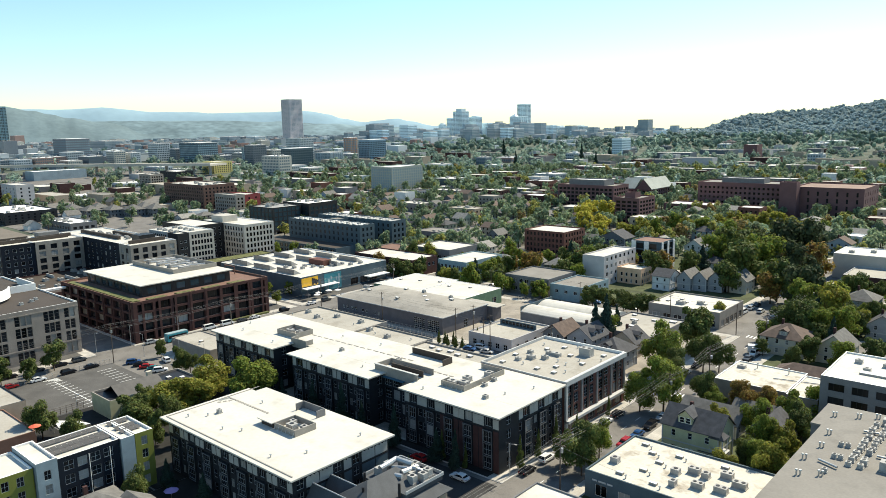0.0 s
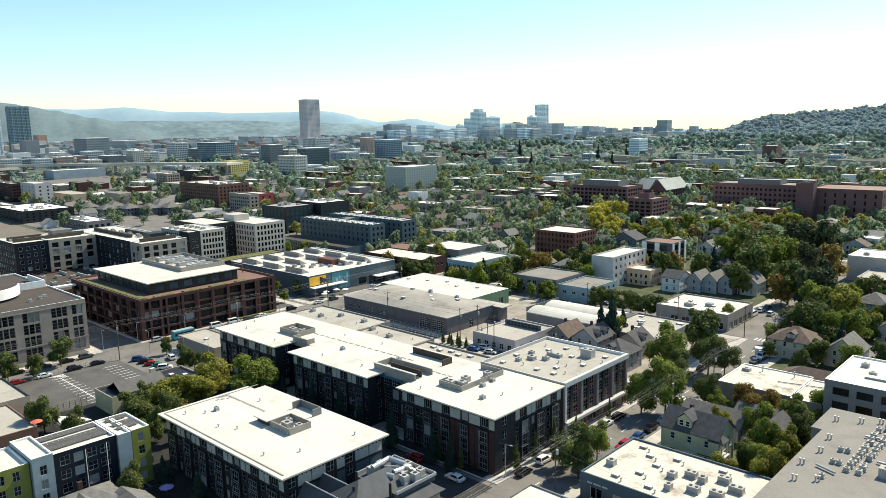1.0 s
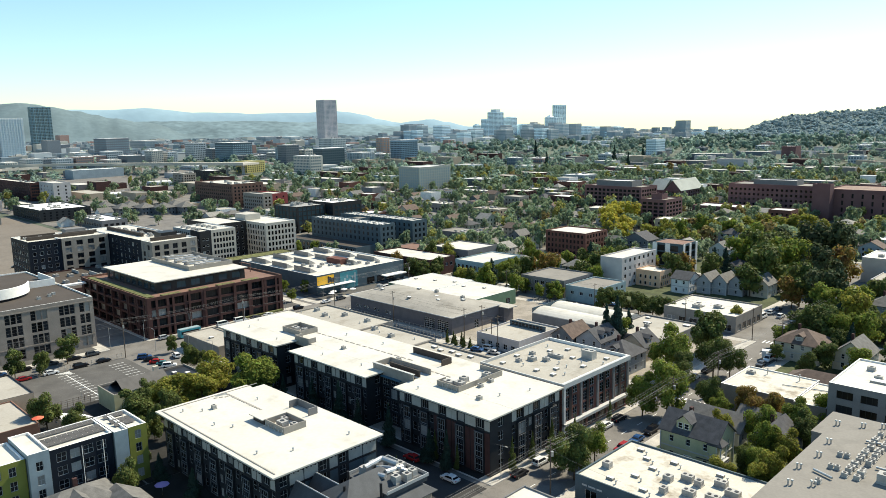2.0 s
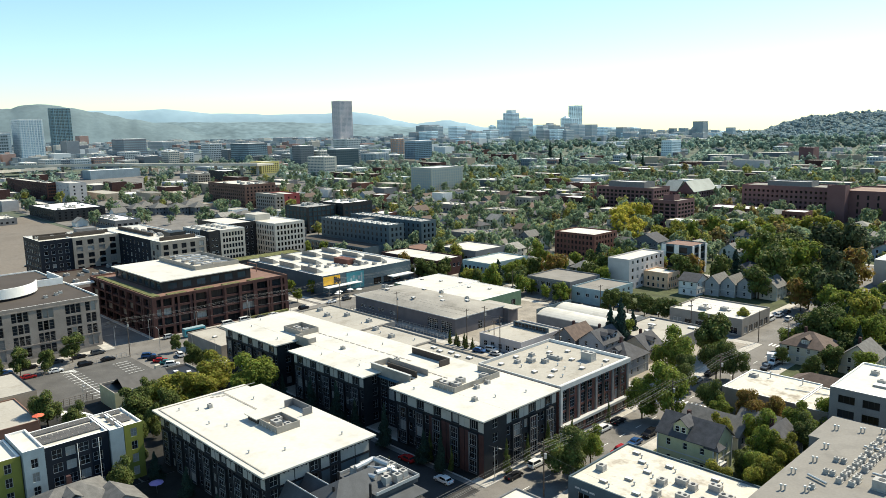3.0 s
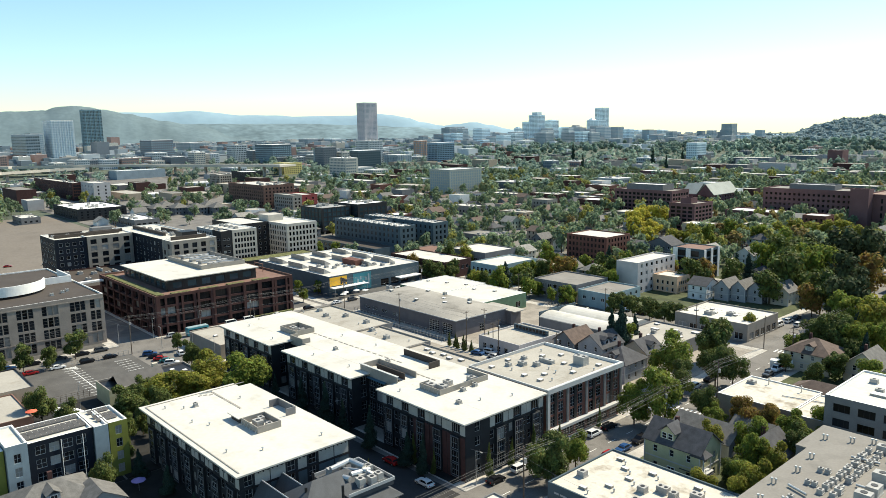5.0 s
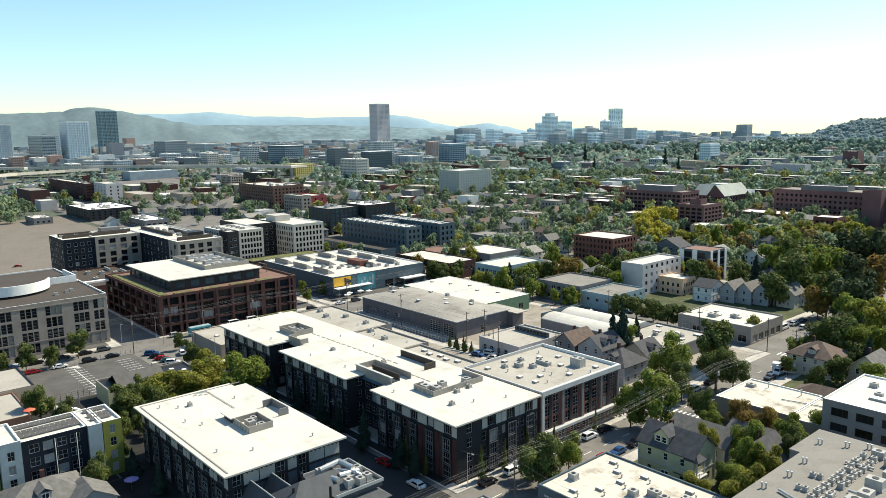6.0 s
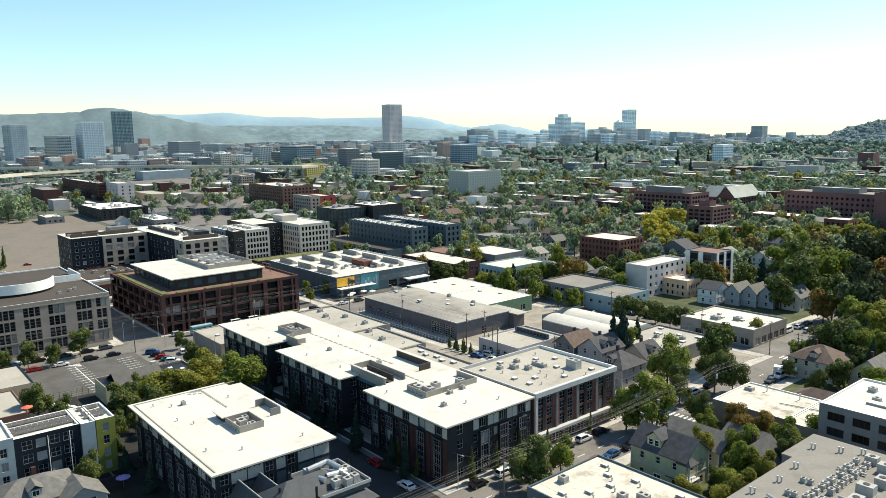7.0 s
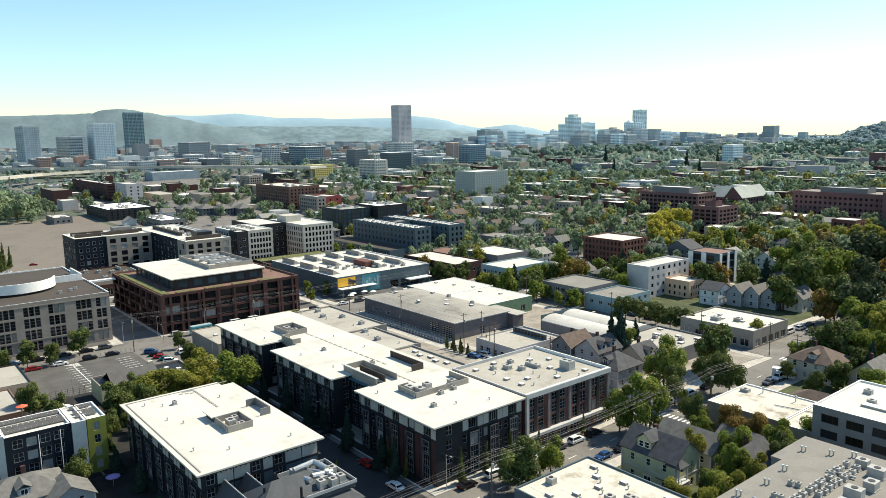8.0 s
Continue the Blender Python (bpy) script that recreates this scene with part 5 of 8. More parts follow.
for k in range(4):
    part("plant_screen", Shape().box(-380 + k * 12, -371 + k * 12, 133 + (k % 2) * 4, 133.4 + (k % 2) * 4, 5.2, 6.6), LIGHT_TRIM, b)
for x0, x1, y0, y1 in ((-403, -401.8, 118, 134), (-398, -396.8, 136, 153), (-394, -393, 118, 150), (-404, -360, 161, 162.2), (-384, -356, 169, 170.2), (-341, -340, 157, 175)):
    part("plant_screen", Shape().box(x0, x1, y0, y1, TD, TD + 1.7), BROWN_ROOF, b)
for k in range(9):
    roof_unit(-399.5 + (k % 2) * 2.4, 119 + k * 3.6, TD, 1.8, 1.4, 1.2, 1)
for k in range(10):
    roof_unit(-398 + k * 5.0, 165 + (k % 2) * 1.5, TD, 2.2, 1.5, 1.3, 2)
part("lift_house", Shape().box(-352, -344, 164, 172, TD, TD + 3), BLACK, b), part("lift_house", Shape().box(-410, -404, 140, 150, TD, TD + 2.4), GREY_WALL, b)

# pale office block of two towers
b = building("office_building", "pale office block of two towers with square windows", "office building")
block(b, (-386, -366, 190, 211), 0, 20.4, WARM_STUCCO, WHITE_ROOF, {"s": row(8, 6, 1.2, 3.2, 1.25, 2.1)}, 0.5, coping=WHITE, batch=True)
block(b, (-365.8, -355.5, 196.5, 211), 0, 20.4, WARM_STUCCO, WHITE_ROOF, {"s": row(5, 6, 1.2, 3.2, 1.25, 2.1), "e": row(7, 6, 1.2, 3.2, 1.25, 2.1)}, 0.5, coping=WHITE, batch=True)
block(b, (-365.9, -355.6, 190, 196.3), 0, 20.4, BLACK, WHITE_ROOF, {"s": row(4, 5, 2, 3.4, 1.6, 1.2), "e": row(2, 5, 2, 3.4, 1.6, 1.2)}, 0.4)
block(b, (-398, -355.5, 230, 250), 0, 20.4, WARM_STUCCO, WHITE_ROOF, {"s": row(15, 6, 1.2, 3.2, 1.25, 2.1), "e": row(8, 6, 1.2, 3.2, 1.25, 2.1)}, 0.5, coping=WHITE, batch=True)
block(b, (-412, -376, 211.3, 229.7), 0, 20.4, BLACK, WHITE_ROOF, {"e": row(5, 6, 1.2, 3.2, 1.3, 1.6)}, 0.5)
part("lift_house", Shape().box(-392, -380, 232, 242, 20.4, 24), WARM_STUCCO, b)
for k in range(8):
    roof_unit(-382 + (k % 4) * 6, 194 + (k // 4) * 9, 20.4, 2.2, 1.8, 1.2, 1)

b = building("apartment_building", "black glass and metal apartment block on pilotis")
block(b, (-446, -418, 294, 318), 4, 20.0, BLACK, FAR_ROOF, {"s": row(6, 5, 1.0, 3.1, 2.8, 2.4, 2, 1), "e": row(6, 5, 1.0, 3.1, 2.8, 2.4, 2, 1)}, 0.5, frame_mat=BLACK, glass=BLUE_GLASS, batch=True)
block(b, (-442, -412, 320, 346), 0, 21.0, BLACK, FAR_ROOF, {"s": row(7, 6, 1.0, 3.1, 2.8, 2.2, 2, 1), "e": row(6, 6, 1.0, 3.1, 2.8, 2.2, 2, 1)}, 0.5, frame_mat=BLACK, glass=BLUE_GLASS, batch=True)
for k in range(4):
    part("pilotis", Shape().box(-444 + k * 8, -443 + k * 8, 296, 297, 0, 4), CONCRETE, b)
b = building("apartment_building", "slate-blue five-storey apartment block with pale roof clutter")
block(b, (-381, -314, 279.5, 291), 0, 17.4, SLATE_SIDING, FAR_ROOF, {"s": row(16, 5, 1.2, 3.25, 1.5, 1.9, 1, 2), "e": row(3, 5, 1.2, 3.25, 1.5, 1.9, 1, 2)}, 0.5, batch=True)
block(b, (-381, -312, 303, 315), 0, 17.4, SLATE_SIDING, FAR_ROOF, {"s": row(16, 5, 1.2, 3.25, 1.5, 1.9, 1, 2), "e": row(3, 5, 1.2, 3.25, 1.5, 1.9, 1, 2)}, 0.5, batch=True)
block(b, (-360, -350, 291.2, 302.8), 0, 17.0, SLATE_SIDING, GREY_ROOF, {}, 0.5)
for k in range(26):
    roof_hatch(-378 + (k % 13) * 5, 283 + (k // 13) * 4, 17.4, 2.0, 1.3)
for k in range(24):
    roof_hatch(-378 + (k % 12) * 5.4, 306 + (k // 12) * 5, 17.4, 2.0, 1.3)
block(building("low_building", "low dark terrace of shops below apartments", "building"), (-383, -315, 262, 277), 0, 6.5, SLATE_SIDING, BROWN_ROOF, {"s": row(14, 2, 0.8, 3.0, 2.6, 1.9, 2, 1)}, 0.4, batch=True)

# colourful block with solar panels
b = building("apartment_building", "navy, pale blue and lime apartment block with solar panels")
TY = 12.0
for y0, y1, m, n, dx, dz in ((10, 36, LIME, 6, 0, 0), (36, 43.2, LIME, 2, 0.25, 0), (43.4, 47.2, PALE_BLUE, 1, 1.3, 0.9), (47.4, 59.6, NAVY, 4, 0, 0), (59.8, 62.6, PALE_BLUE, 0, 0.5, 0), (62.8, 66.6, LIME, 1, 0.3, 0)):
    block(b, (-154, -143 + dx, y0, y1), 0, TY + dz, m, WHITE_ROOF, {"e": row(n, 4, 1.0, 2.85, 1.9 if m is NAVY else 1.3, 1.9, 2, 2)} if n else {}, 0.45, hero=True, coping=WHITE, frame_mat=PALE_FRAME)
cell = Shape().box(-0.8, 0.8, -0.5, 0.5, 0, 0.05).mesh("solar_panel", [PANEL])
for i in range(3):
    for k in range(21):
        y = 45 + k * 1.06
        if 59.4 < y < 61.2 or y > 65.8:
            continue
        o = part("solar_panel", cell, None, b)
        o.matrix_basis = pose(-152.4 + i * 2.3 + (1.2 if i else 0), y, TY + 0.35, 0, 10, 0)
part("roof_walk", Shape().box(-150.6, -149.6, 47.5, 59.4, TY, TY + 0.06), WHITE, b)
for y in (53.5, 57.6):
    part("downpipe", Shape().tube(-142.85, y, 0.3, 11.6, 0.07), WHITE, b)

# slate-roofed house with machinery on its flat top
b = building("mansion", "large house with steep grey slate roofs and rooftop machinery", "house")
block(b, (-98.5, -85, 74, 94.5), 0, 6.6, HOUSE_MATS[5], None, {"e": row(6, 2, 1.0, 3.1, 1.3, 1.7, 1, 2), "s": row(4, 2, 1.0, 3.1, 1.3, 1.7, 1, 2)}, 0, hero=True)
SLATE = mat("slate_shingle", (0.068, 0.072, 0.078), 0.8, var=0.15, scale=0.6, fine=6)
sh = Shape()
hip_roof(sh, -99.3, -84.2, 73.2, 95.3, 6.6, 11.5)
part("roof", sh, SLATE, b)
part("roof_deck", Shape().box(-97, -86, 84.5, 94.4, 8.2, 9.1), SLATE, b)
screen_box(b, -97.2, -85.8, 84.3, 94.6, 9.1, 0.6, "s", 0.15, PALE_FRAME)
for y in (76.0, 80.2):
    g = Shape()
    gable_roof(g, -101.5, -90, y - 2.3, y + 2.3, 6.3, 9.6, "x", 0.15)
    part("gable_roof", g, SLATE, b)
    part("gable_wall", Shape().box(-100.8, -98.4, y - 1.9, y + 1.9, 0, 6.4), HOUSE_MATS[5], b)
for y in (78.1, 82.4):
    part("ridge_cap", Shape().bar((-101.4, y - 2.1, 9.85), (-90.2, y - 2.1, 9.85), 0.12, 6), PALE_FRAME, b)
for x0, y0, x1, y1, z0, z1 in ((-94.4, 86.4, -94.4, 90.6, 10.8, 11.2), (-94.4, 90.6, -90.6, 91.2, 11.2, 11.0), (-92.6, 86.2, -89.4, 87.2, 10.4, 10.4), (-90.4, 88.0, -90.4, 92.2, 10.6, 10.2)):
    part("duct", Shape().bar((x0, y0, z0), (x1, y1, z1), 0.55, 9), METAL, b)
for x, y in ((-95.6, 89.6), (-91.6, 92.8), (-88.2, 88.6), (-87.4, 90.6)):
    roof_unit(x, y, 9.1, 1.5, 1.3, 1.5, 1)
for x, y, w, d, h in ((-95, 87, 2.0, 1.4, 1.5), (-92, 88.5, 2.4, 1.2, 1.2), (-90, 90.5, 1.6, 2.6, 1.3), (-93.5, 91.5, 1.4, 1.4, 1.6), (-88, 92.5, 1.6, 1.2, 1.4)):
    roof_unit(x, y, 9.1, w, d, h, 1)
part("duct", Shape().bar((-94, 89, 10.2), (-89.5, 91, 10.6), 0.4, 9), METAL, b), part("duct", Shape().bar((-89.5, 91, 10.6), (-88, 92.5, 9.6), 0.35, 9), METAL, b)
for x, y in ((-91, 79), (-87, 84), (-95, 83)):
    part("flue", Shape().tube(x, y, 7, 11.2, 0.25), BLACK, b)

# low buildings east of the street
b = building("low_building", "low dark-walled building with stained white roof and many vents", "building")
block(b, (-70, -38, 119, 140), 0, 5.5, SLATE_SIDING, STAINED_ROOF, {"s": row(6, 1, 1, 3, 2.6, 2.4, 2, 1)}, 0.35)
for x, y, w in ((-67.2, 126, 1.6), (-55.6, 128.8, 1.6), (-52.9, 131.4, 2.2), (-50.4, 130.8, 1.4), (-47.2, 133.3, 2.2), (-44, 131, 2.6), (-50, 126, 2.2), (-46, 127, 2.4), (-54, 124, 1.2)):
    roof_unit(x, y, 5.5, w, 1.4, 1.2, 1 if w < 2 else 2)
for x, y in ((-63, 134.1), (-60, 131), (-66, 137), (-58, 136), (-61, 126), (-57, 122), (-49, 137), (-64, 122)):
    roof_hatch(x, y, 5.5, 1.5, 0.8), roof_vent(x + 1.8, y - 1, 5.5, 0.6)
for x0, x1 in ((-68.4, -67.3), (-67.0, -65.4), (-65.1, -63.9)):
    part("sign_bar", Shape().box(x0, x1, 118.93, 118.97, 4.0, 4.35), LIGHT_TRIM, b)
b = building("low_building", "low corner building with plain white roof", "building")
block(b, (-75, -58, 88, 109.5), 0, 5.0, GREY_WALL, WHITE_ROOF, {"s": row(4, 1, 1, 3, 2.6, 2.4, 2, 1)}, 0.3)
b = building("apartment_building", "grey-roofed apartment block crowded with roof units")
block(b, (-37.6, 0, 151.2, 164), 0, 13.2, GREY_WALL, GREY_ROOF, {"s": row(8, 4, 1, 3, 1.5, 1.7)}, 0, over=0.1), block(b, (-35.6, 0, 105, 151), 0, 13.2, GREY_WALL, GREY_ROOF, {}, 0, over=0.1)
rr = random.Random(4)
for k in range(13):
    for c in range(2):
        if rr.random() < 0.9:
            roof_unit(-27.0 + c * 1.75 + rr.uniform(-0.15, 0.15), 135.2 + k * 1.75 + rr.uniform(-0.2, 0.2), 13.55, rr.choice((0.9, 1.1)), 0.9, rr.choice((0.8, 1.0)), 1)
for x, y, w, d, h in ((-21.4, 137, 2.4, 1.8, 1.7), (-21.2, 141, 1.8, 2.6, 1.5), (-21.6, 146, 2.6, 1.8, 1.8), (-21.0, 151, 1.8, 2.2, 1.5), (-22.2, 156.4, 2.6, 1.8, 1.6), (-25.4, 158.8, 2.0, 1.6, 1.3)):
    roof_unit(x, y, 13.55, w, d, h, 1)
for x, y in ((-30.1, 143.0), (-29.0, 143.2), (-29.8, 137.0), (-28.8, 137.1), (-29.6, 130.0)):
    roof_unit(x, y, 13.55, 0.8, 0.7, 0.8, 1)
for x0, y0, x1, y1 in ((-31.6, 133.8, -28.2, 132.4), (-28.4, 152.0, -24.0, 152.6), (-24.0, 141.5, -22.2, 141.5)):
    part("duct", Shape().bar((x0, y0, 13.95), (x1, y1, 13.95), 0.22, 8), METAL, b)
for x, y in ((-33, 140), (-34, 133), (-33.5, 147), (-35, 157), (-31, 159), (-28, 161), (-33, 126), (-30, 128)):
    roof_vent(x, y, 13.55, 0.9), roof_vent(x + 0.5, y + 0.4, 13.55, 0.8)
b = building("low_building", "low building with bright stained white roof", "building")
block(b, (-70, -52, 184, 202), 0, 6.4, OFFWHITE, STAINED_ROOF, {}, 0.3, coping=WHITE), block(b, (-51.8, -44.5, 183, 200), 0, 6.4, OFFWHITE, STAINED_ROOF, {}, 0.3, coping=WHITE)
roof_unit(-67.5, 197, 6.4, 2.0, 1.4, 0.8), roof_vent(-64, 199, 6.4, 1.4), roof_vent(-55.9, 199, 6.4, 1.4)
part("pipe_run", Shape().bar((-58, 193, 6.6), (-45, 196, 6.6), 0.12), METAL, b)
b = building("office_building", "grey office block with white roof and wide windows", "office building")
block(b, (-43.5, -12, 180, 203), 0, 13.8, GREY_WALL, WHITE_ROOF, {"s": row(6, 4, 1.0, 3.3, 3.4, 1.8, 3, 1), "w": row(5, 4, 1, 3.3, 3, 1.8, 2, 1)}, 0.4, coping=WHITE, frame_mat=BLACK)
for k in range(5):
    roof_unit(-39 + k * 3, 196 - (k % 2) * 6, 13.8, 1.6, 1.2, 1.0)
roof_hatch(-34, 188, 13.8, 6, 2.0)

# left: shop with patio, and the dark annexe by the car park
b = building("low_building", "low tan and brown building with flat roof", "building")
block(b, (-226, -204, 48, 62.5), 0, 4.8, HOUSE_MATS[5], TAN_ROOF, {}, 0.35, coping=BLACK), block(b, (-203.8, -182, 44, 57), 0, 4.2, CORNICE, TAN_ROOF, {}, 0.3)
b = building("annexe", "dark low annexe with solar roof and pale parapet", "building")
block(b, (-196, -185, 76, 101), 0, 4.8, OLIVE, BLACK, {}, 0.5, coping=OFFWHITE)
sh = Shape()
gable_roof(sh, -195.5, -185.5, 79, 92, 4.6, 7.2, "y", 0.15)
part("solar_roof", sh, PANEL, b)
part("chimney", Shape().box(-197.5, -196.3, 92, 93.4, 0, 6.4), HOUSE_MATS[0], b)
roof_hatch(-191, 95.5, 4.8), roof_hatch(-188, 98, 4.8)


# ---- the middle distance ----


def simple(box, h, wall, roof, label, name="low_building", category="building", faces=None, parapet=0.5, **more):
    z = rise((box[0] + box[1]) / 2, (box[2] + box[3]) / 2)
    b = building(name, label, category)
    block(b, box, z - 0.5, h, wall, roof, faces or {}, parapet, **more)
    return b


# shed-like garage with parapets, behind the long apartment block
b = simple((-154, -136, 184, 206), 4.4, PALE_STUCCO, TAN_ROOF, "low pale garage building with flat tan roof and parapets", faces={"s": row(5, 1, 1.4, 3, 1.6, 1.8, 2, 2), "e": row(4, 1, 1.4, 3, 1.6, 1.8, 2, 2)})
part("fire_wall", Shape().box(-152, -137, 199, 199.5, 4.4, 6.2), SLATE_SIDING, b)
for k in range(9):
    part("clerestory_window", Shape().box(-151 + k * 1.5, -150 + k * 1.5, 198.9, 199.0, 4.9, 5.9), GLASS, b)
b = simple((-156, -124, 217, 238), 4.6, GREY_WALL, None, "hall with white corrugated barrel roof", "hall", "hall", parapet=0)
for y0 in (217, 227.5):
    barrel_roof(b, (-156, -124, y0, y0 + 10.5), 4.6, 6.0, WHITE_ROOF, 8, 0.1)
part("end_wall", Shape().box(-156.2, -155.9, 217, 238, 0, 6.3), SLATE_SIDING, b)
simple((-123, -102, 214, 240), 4.4, GREY_WALL, TAN_ROOF, "low workshop with patched tan flat roof")
for x, y, w, d in ((-119, 219, 2.4, 1.6), (-114, 223, 1.8, 1.4), (-109, 218, 2.2, 1.2), (-106, 228, 1.6, 1.6), (-117, 231, 2.6, 1.4), (-111, 234, 1.6, 1.2), (-105, 236, 2.4, 1.6), (-120, 237, 1.6, 1.4)):
    roof_hatch(x, y, 4.4, w, d)
roof_unit(-108, 231, 4.4, 1.6, 1.2, 1.0, 1), roof_unit(-115, 227, 4.4, 1.4, 1.2, 1.0, 1)
simple((-194, -171, 258, 280), 7.2, GREY_WALL, GREY_ROOF, "two-storey grey commercial building with pale flat roof", faces={"s": row(7, 2, 1.4, 3.5, 2.0, 1.8, 2, 1), "e": row(6, 2, 1.4, 3.5, 2.0, 1.8, 2, 1)})
b = simple((-169.5, -154, 257, 279), 6.0, SKY_WALL, GREY_ROOF, "pale blue two-storey workshop with low roof", faces={"s": row(3, 1, 3.4, 3, 1.6, 1.4, 2, 1), "e": row(5, 2, 1.4, 2.8, 1.4, 1.4, 2, 1)})
simple((-173, -162, 289, 319), 13.3, PALE_STUCCO, WHITE_ROOF, "tall pale stucco apartment block", "apartment_building", "apartment building", {"e": row(7, 4, 1.6, 3.4, 1.6, 1.7, 1, 1)}, 0.6)
b = simple((-172, -156, 334, 349), 14.4, SLATE_SIDING, CORNICE, "modern dark glass block with white panels and red-brown roof", "apartment_building", "apartment building", {"s": row(2, 4, 1.2, 3.4, 4.0, 2.8, 2, 1), "e": row(2, 4, 1.2, 3.4, 4.6, 2.8, 2, 1)}, 0.4, frame_mat=BLACK)
simple((-161.8, -150, 301, 312), 7.0, PEACH, WHITE_ROOF, "peach stucco building with arched windows and white roof", faces={"s": row(4, 2, 1.2, 2.9, 1.1, 1.7, 1, 1), "e": row(5, 2, 1.2, 2.9, 1.1, 1.7, 1, 1)})
simple((-246, -219, 346, 368), 12.6, BRICK, WHITE_ROOF, "four-storey red-brick apartment block", "apartment_building", "apartment building", {"s": row(10, 4, 1.4, 3.1, 1.3, 1.8, 1, 2), "e": row(7, 4, 1.4, 3.1, 1.3, 1.8, 1, 2)}, 0.6, batch=True)
simple((-238, -220, 262, 290), 8.6, SKY_WALL, WHITE_ROOF, "pale teal two-storey building with white roof", faces={"s": row(6, 2, 1.6, 3.8, 1.6, 2.0, 2, 1), "e": row(9, 2, 1.6, 3.8, 1.6, 2.0, 2, 1)}, batch=True)
b = simple((-276, -249, 283, 306), 8.8, GREY_WALL, WHITE_ROOF, "grey commercial building with white roof and many units", faces={"s": row(6, 1, 5, 3, 2.0, 1.6, 2, 1)})
simple((-289, -247, 253, 271), 8.2, DARK_BRICK, WHITE_ROOF, "long brown two-storey shop row with white roof", faces={"s": row(12, 1, 4.6, 3, 1.8, 1.8, 2, 1), "e": row(5, 1, 4.6, 3, 1.8, 1.8, 2, 1)})
simple((-300, -278, 273, 292), 7.0, OFFWHITE, CORNICE, "low building with weathered reddish roof")
b = simple((-122, -95, 252, 275), 5.6, OFFWHITE, WHITE_ROOF, "low corner shop with bright white roof", faces={"s": row(6, 1, 1.0, 3, 3.0, 2.4, 2, 1), "e": row(5, 1, 1.0, 3, 3.0, 2.4, 2, 1)})
for k in range(7):
    roof_hatch(-118 + k * 3.4, 260 + (k * 5) % 9, 5.6)
roof_unit(-112, 258, 5.6, 3, 2, 1.2, 2), roof_unit(-106, 262, 5.6, 2.4, 2, 1.2, 1)

for y in (334.2, 340.6, 347.0):
    panel(b, "e", -156, y, y + 1.8, 0.3, 14.6, WHITE, 0.25, "white_panel")
for x in (-171.8, -165):
    panel(b, "s", 334, x, x + 2.4, 0.3, 14.6, WHITE, 0.25, "white_panel")

b = simple((-88, -44, 369, 392), 11.0, WARM_STUCCO, WHITE_ROOF, "tall blank stucco hall with bright white roof", "hall", "hall", {}, 0.4, coping=WHITE)
block(b, (-78, -44, 345, 368.8), 0, 6.0, DARK_BRICK, TAN_ROOF, {"s": row(8, 1, 1.2, 3, 2.4, 2.2, 2, 1)}, 0.4, coping=LIGHT_TRIM, name="low_wing_wall", roof_name="low_wing_roof", batch=True)
for k in range(5):
    roof_unit(-82 + k * 8, 376 + (k * 5) % 9, 11.0, 2.2, 1.6, 1.2, 1)
house(-62.5, 309, 11, 12, 5.2, 8.6, "x", 1, 1, hip=True)
house(-48, 275, 9, 11, 5.2, 8.6, "y", 1, 0)

# hospital and neighbours, red brick
def big(box, h, wall, roof, label, n_s, n_e, storeys, name="hospital_building", category="hospital", win=(1.6, 1.7), glass=None, frame_mat=None, parapet=0.8):
    z = rise((box[0] + box[1]) / 2, (box[2] + box[3]) / 2)
    b = building(name, label, category)
    step = (h - z - 1.5) / storeys
    f = {}
    if n_s:
        f["s"] = row(n_s, storeys, 1.6, step, win[0], min(win[1], step - 0.9))
    if n_e:
        f["e"] = row(n_e, storeys, 1.6, step, win[0], min(win[1], step - 0.9))
    block(b, box, z - 0.5, h, wall, roof, f, parapet, glass=glass, frame_mat=frame_mat, batch=True)
    return b


big((-238, -171, 572, 602), 24, MAUVE_BRICK, GREY_ROOF, "long red-brick hospital wing with rows of windows", 19, 7, 5)
big((-222, -190, 580, 594), 27, GREY_WALL, FAR_ROOF, "pale plant room storey on the hospital wing", 9, 3, 1, "plant_room", "building")
big((-164, -118, 563, 606), 23.5, MAUVE_BRICK, RED_ROOF, "red-brick hospital block with reddish flat roof", 7, 6, 4, win=(1.3, 3.0))
big((-170.6, -159, 554, 562.6), 27, MAUVE_BRICK, GREY_ROOF, "blank brick stair tower at the hospital corner", 0, 0, 4, "stair_tower", "building")
big((-254, -235, 466, 490), 20, MAUVE_BRICK, GREY_ROOF, "square red-brick tower block with balconies", 4, 5, 6, win=(3.0, 1.6))
big((-250, -242, 474, 482), 23, MAUVE_BRICK, GREY_ROOF, "brick lift house on the tower block roof", 0, 0, 1, "lift_house", "building")
big((-339, -287, 525, 550), 22, MAUVE_BRICK, GREY_ROOF, "broad red-brick hospital block with grey roof", 13, 6, 5, win=(2.6, 1.9))
big((-331, -298, 530, 546), 26, GREY_WALL, FAR_ROOF, "pale upper storey on the hospital block", 8, 4, 1, "plant_room", "building")
big((-250, -210, 537, 559), 9.5, MAUVE_BRICK, FAR_ROOF, "low red-brick clinic with flat roof", 10, 6, 2)
big((-365, -342, 509, 529), 13, DARK_BRICK, FAR_ROOF, "low brown-brick building with pale flat roof", 6, 5, 2, "low_building", "building")
b = big((-303, -276, 568, 608), 17, MAUVE_BRICK, None, "brick wing under steep green-grey gables", 7, 9, 4, parapet=0)
g = Shape()
gable_roof(g, -304, -290.6, 568, 590, 17, 25, "x", 0.3)
part("roof", g, GABLE_GREEN, b)
g = Shape()
gable_roof(g, -290.4, -275, 567, 608, 17, 25.5, "y", 0.3)
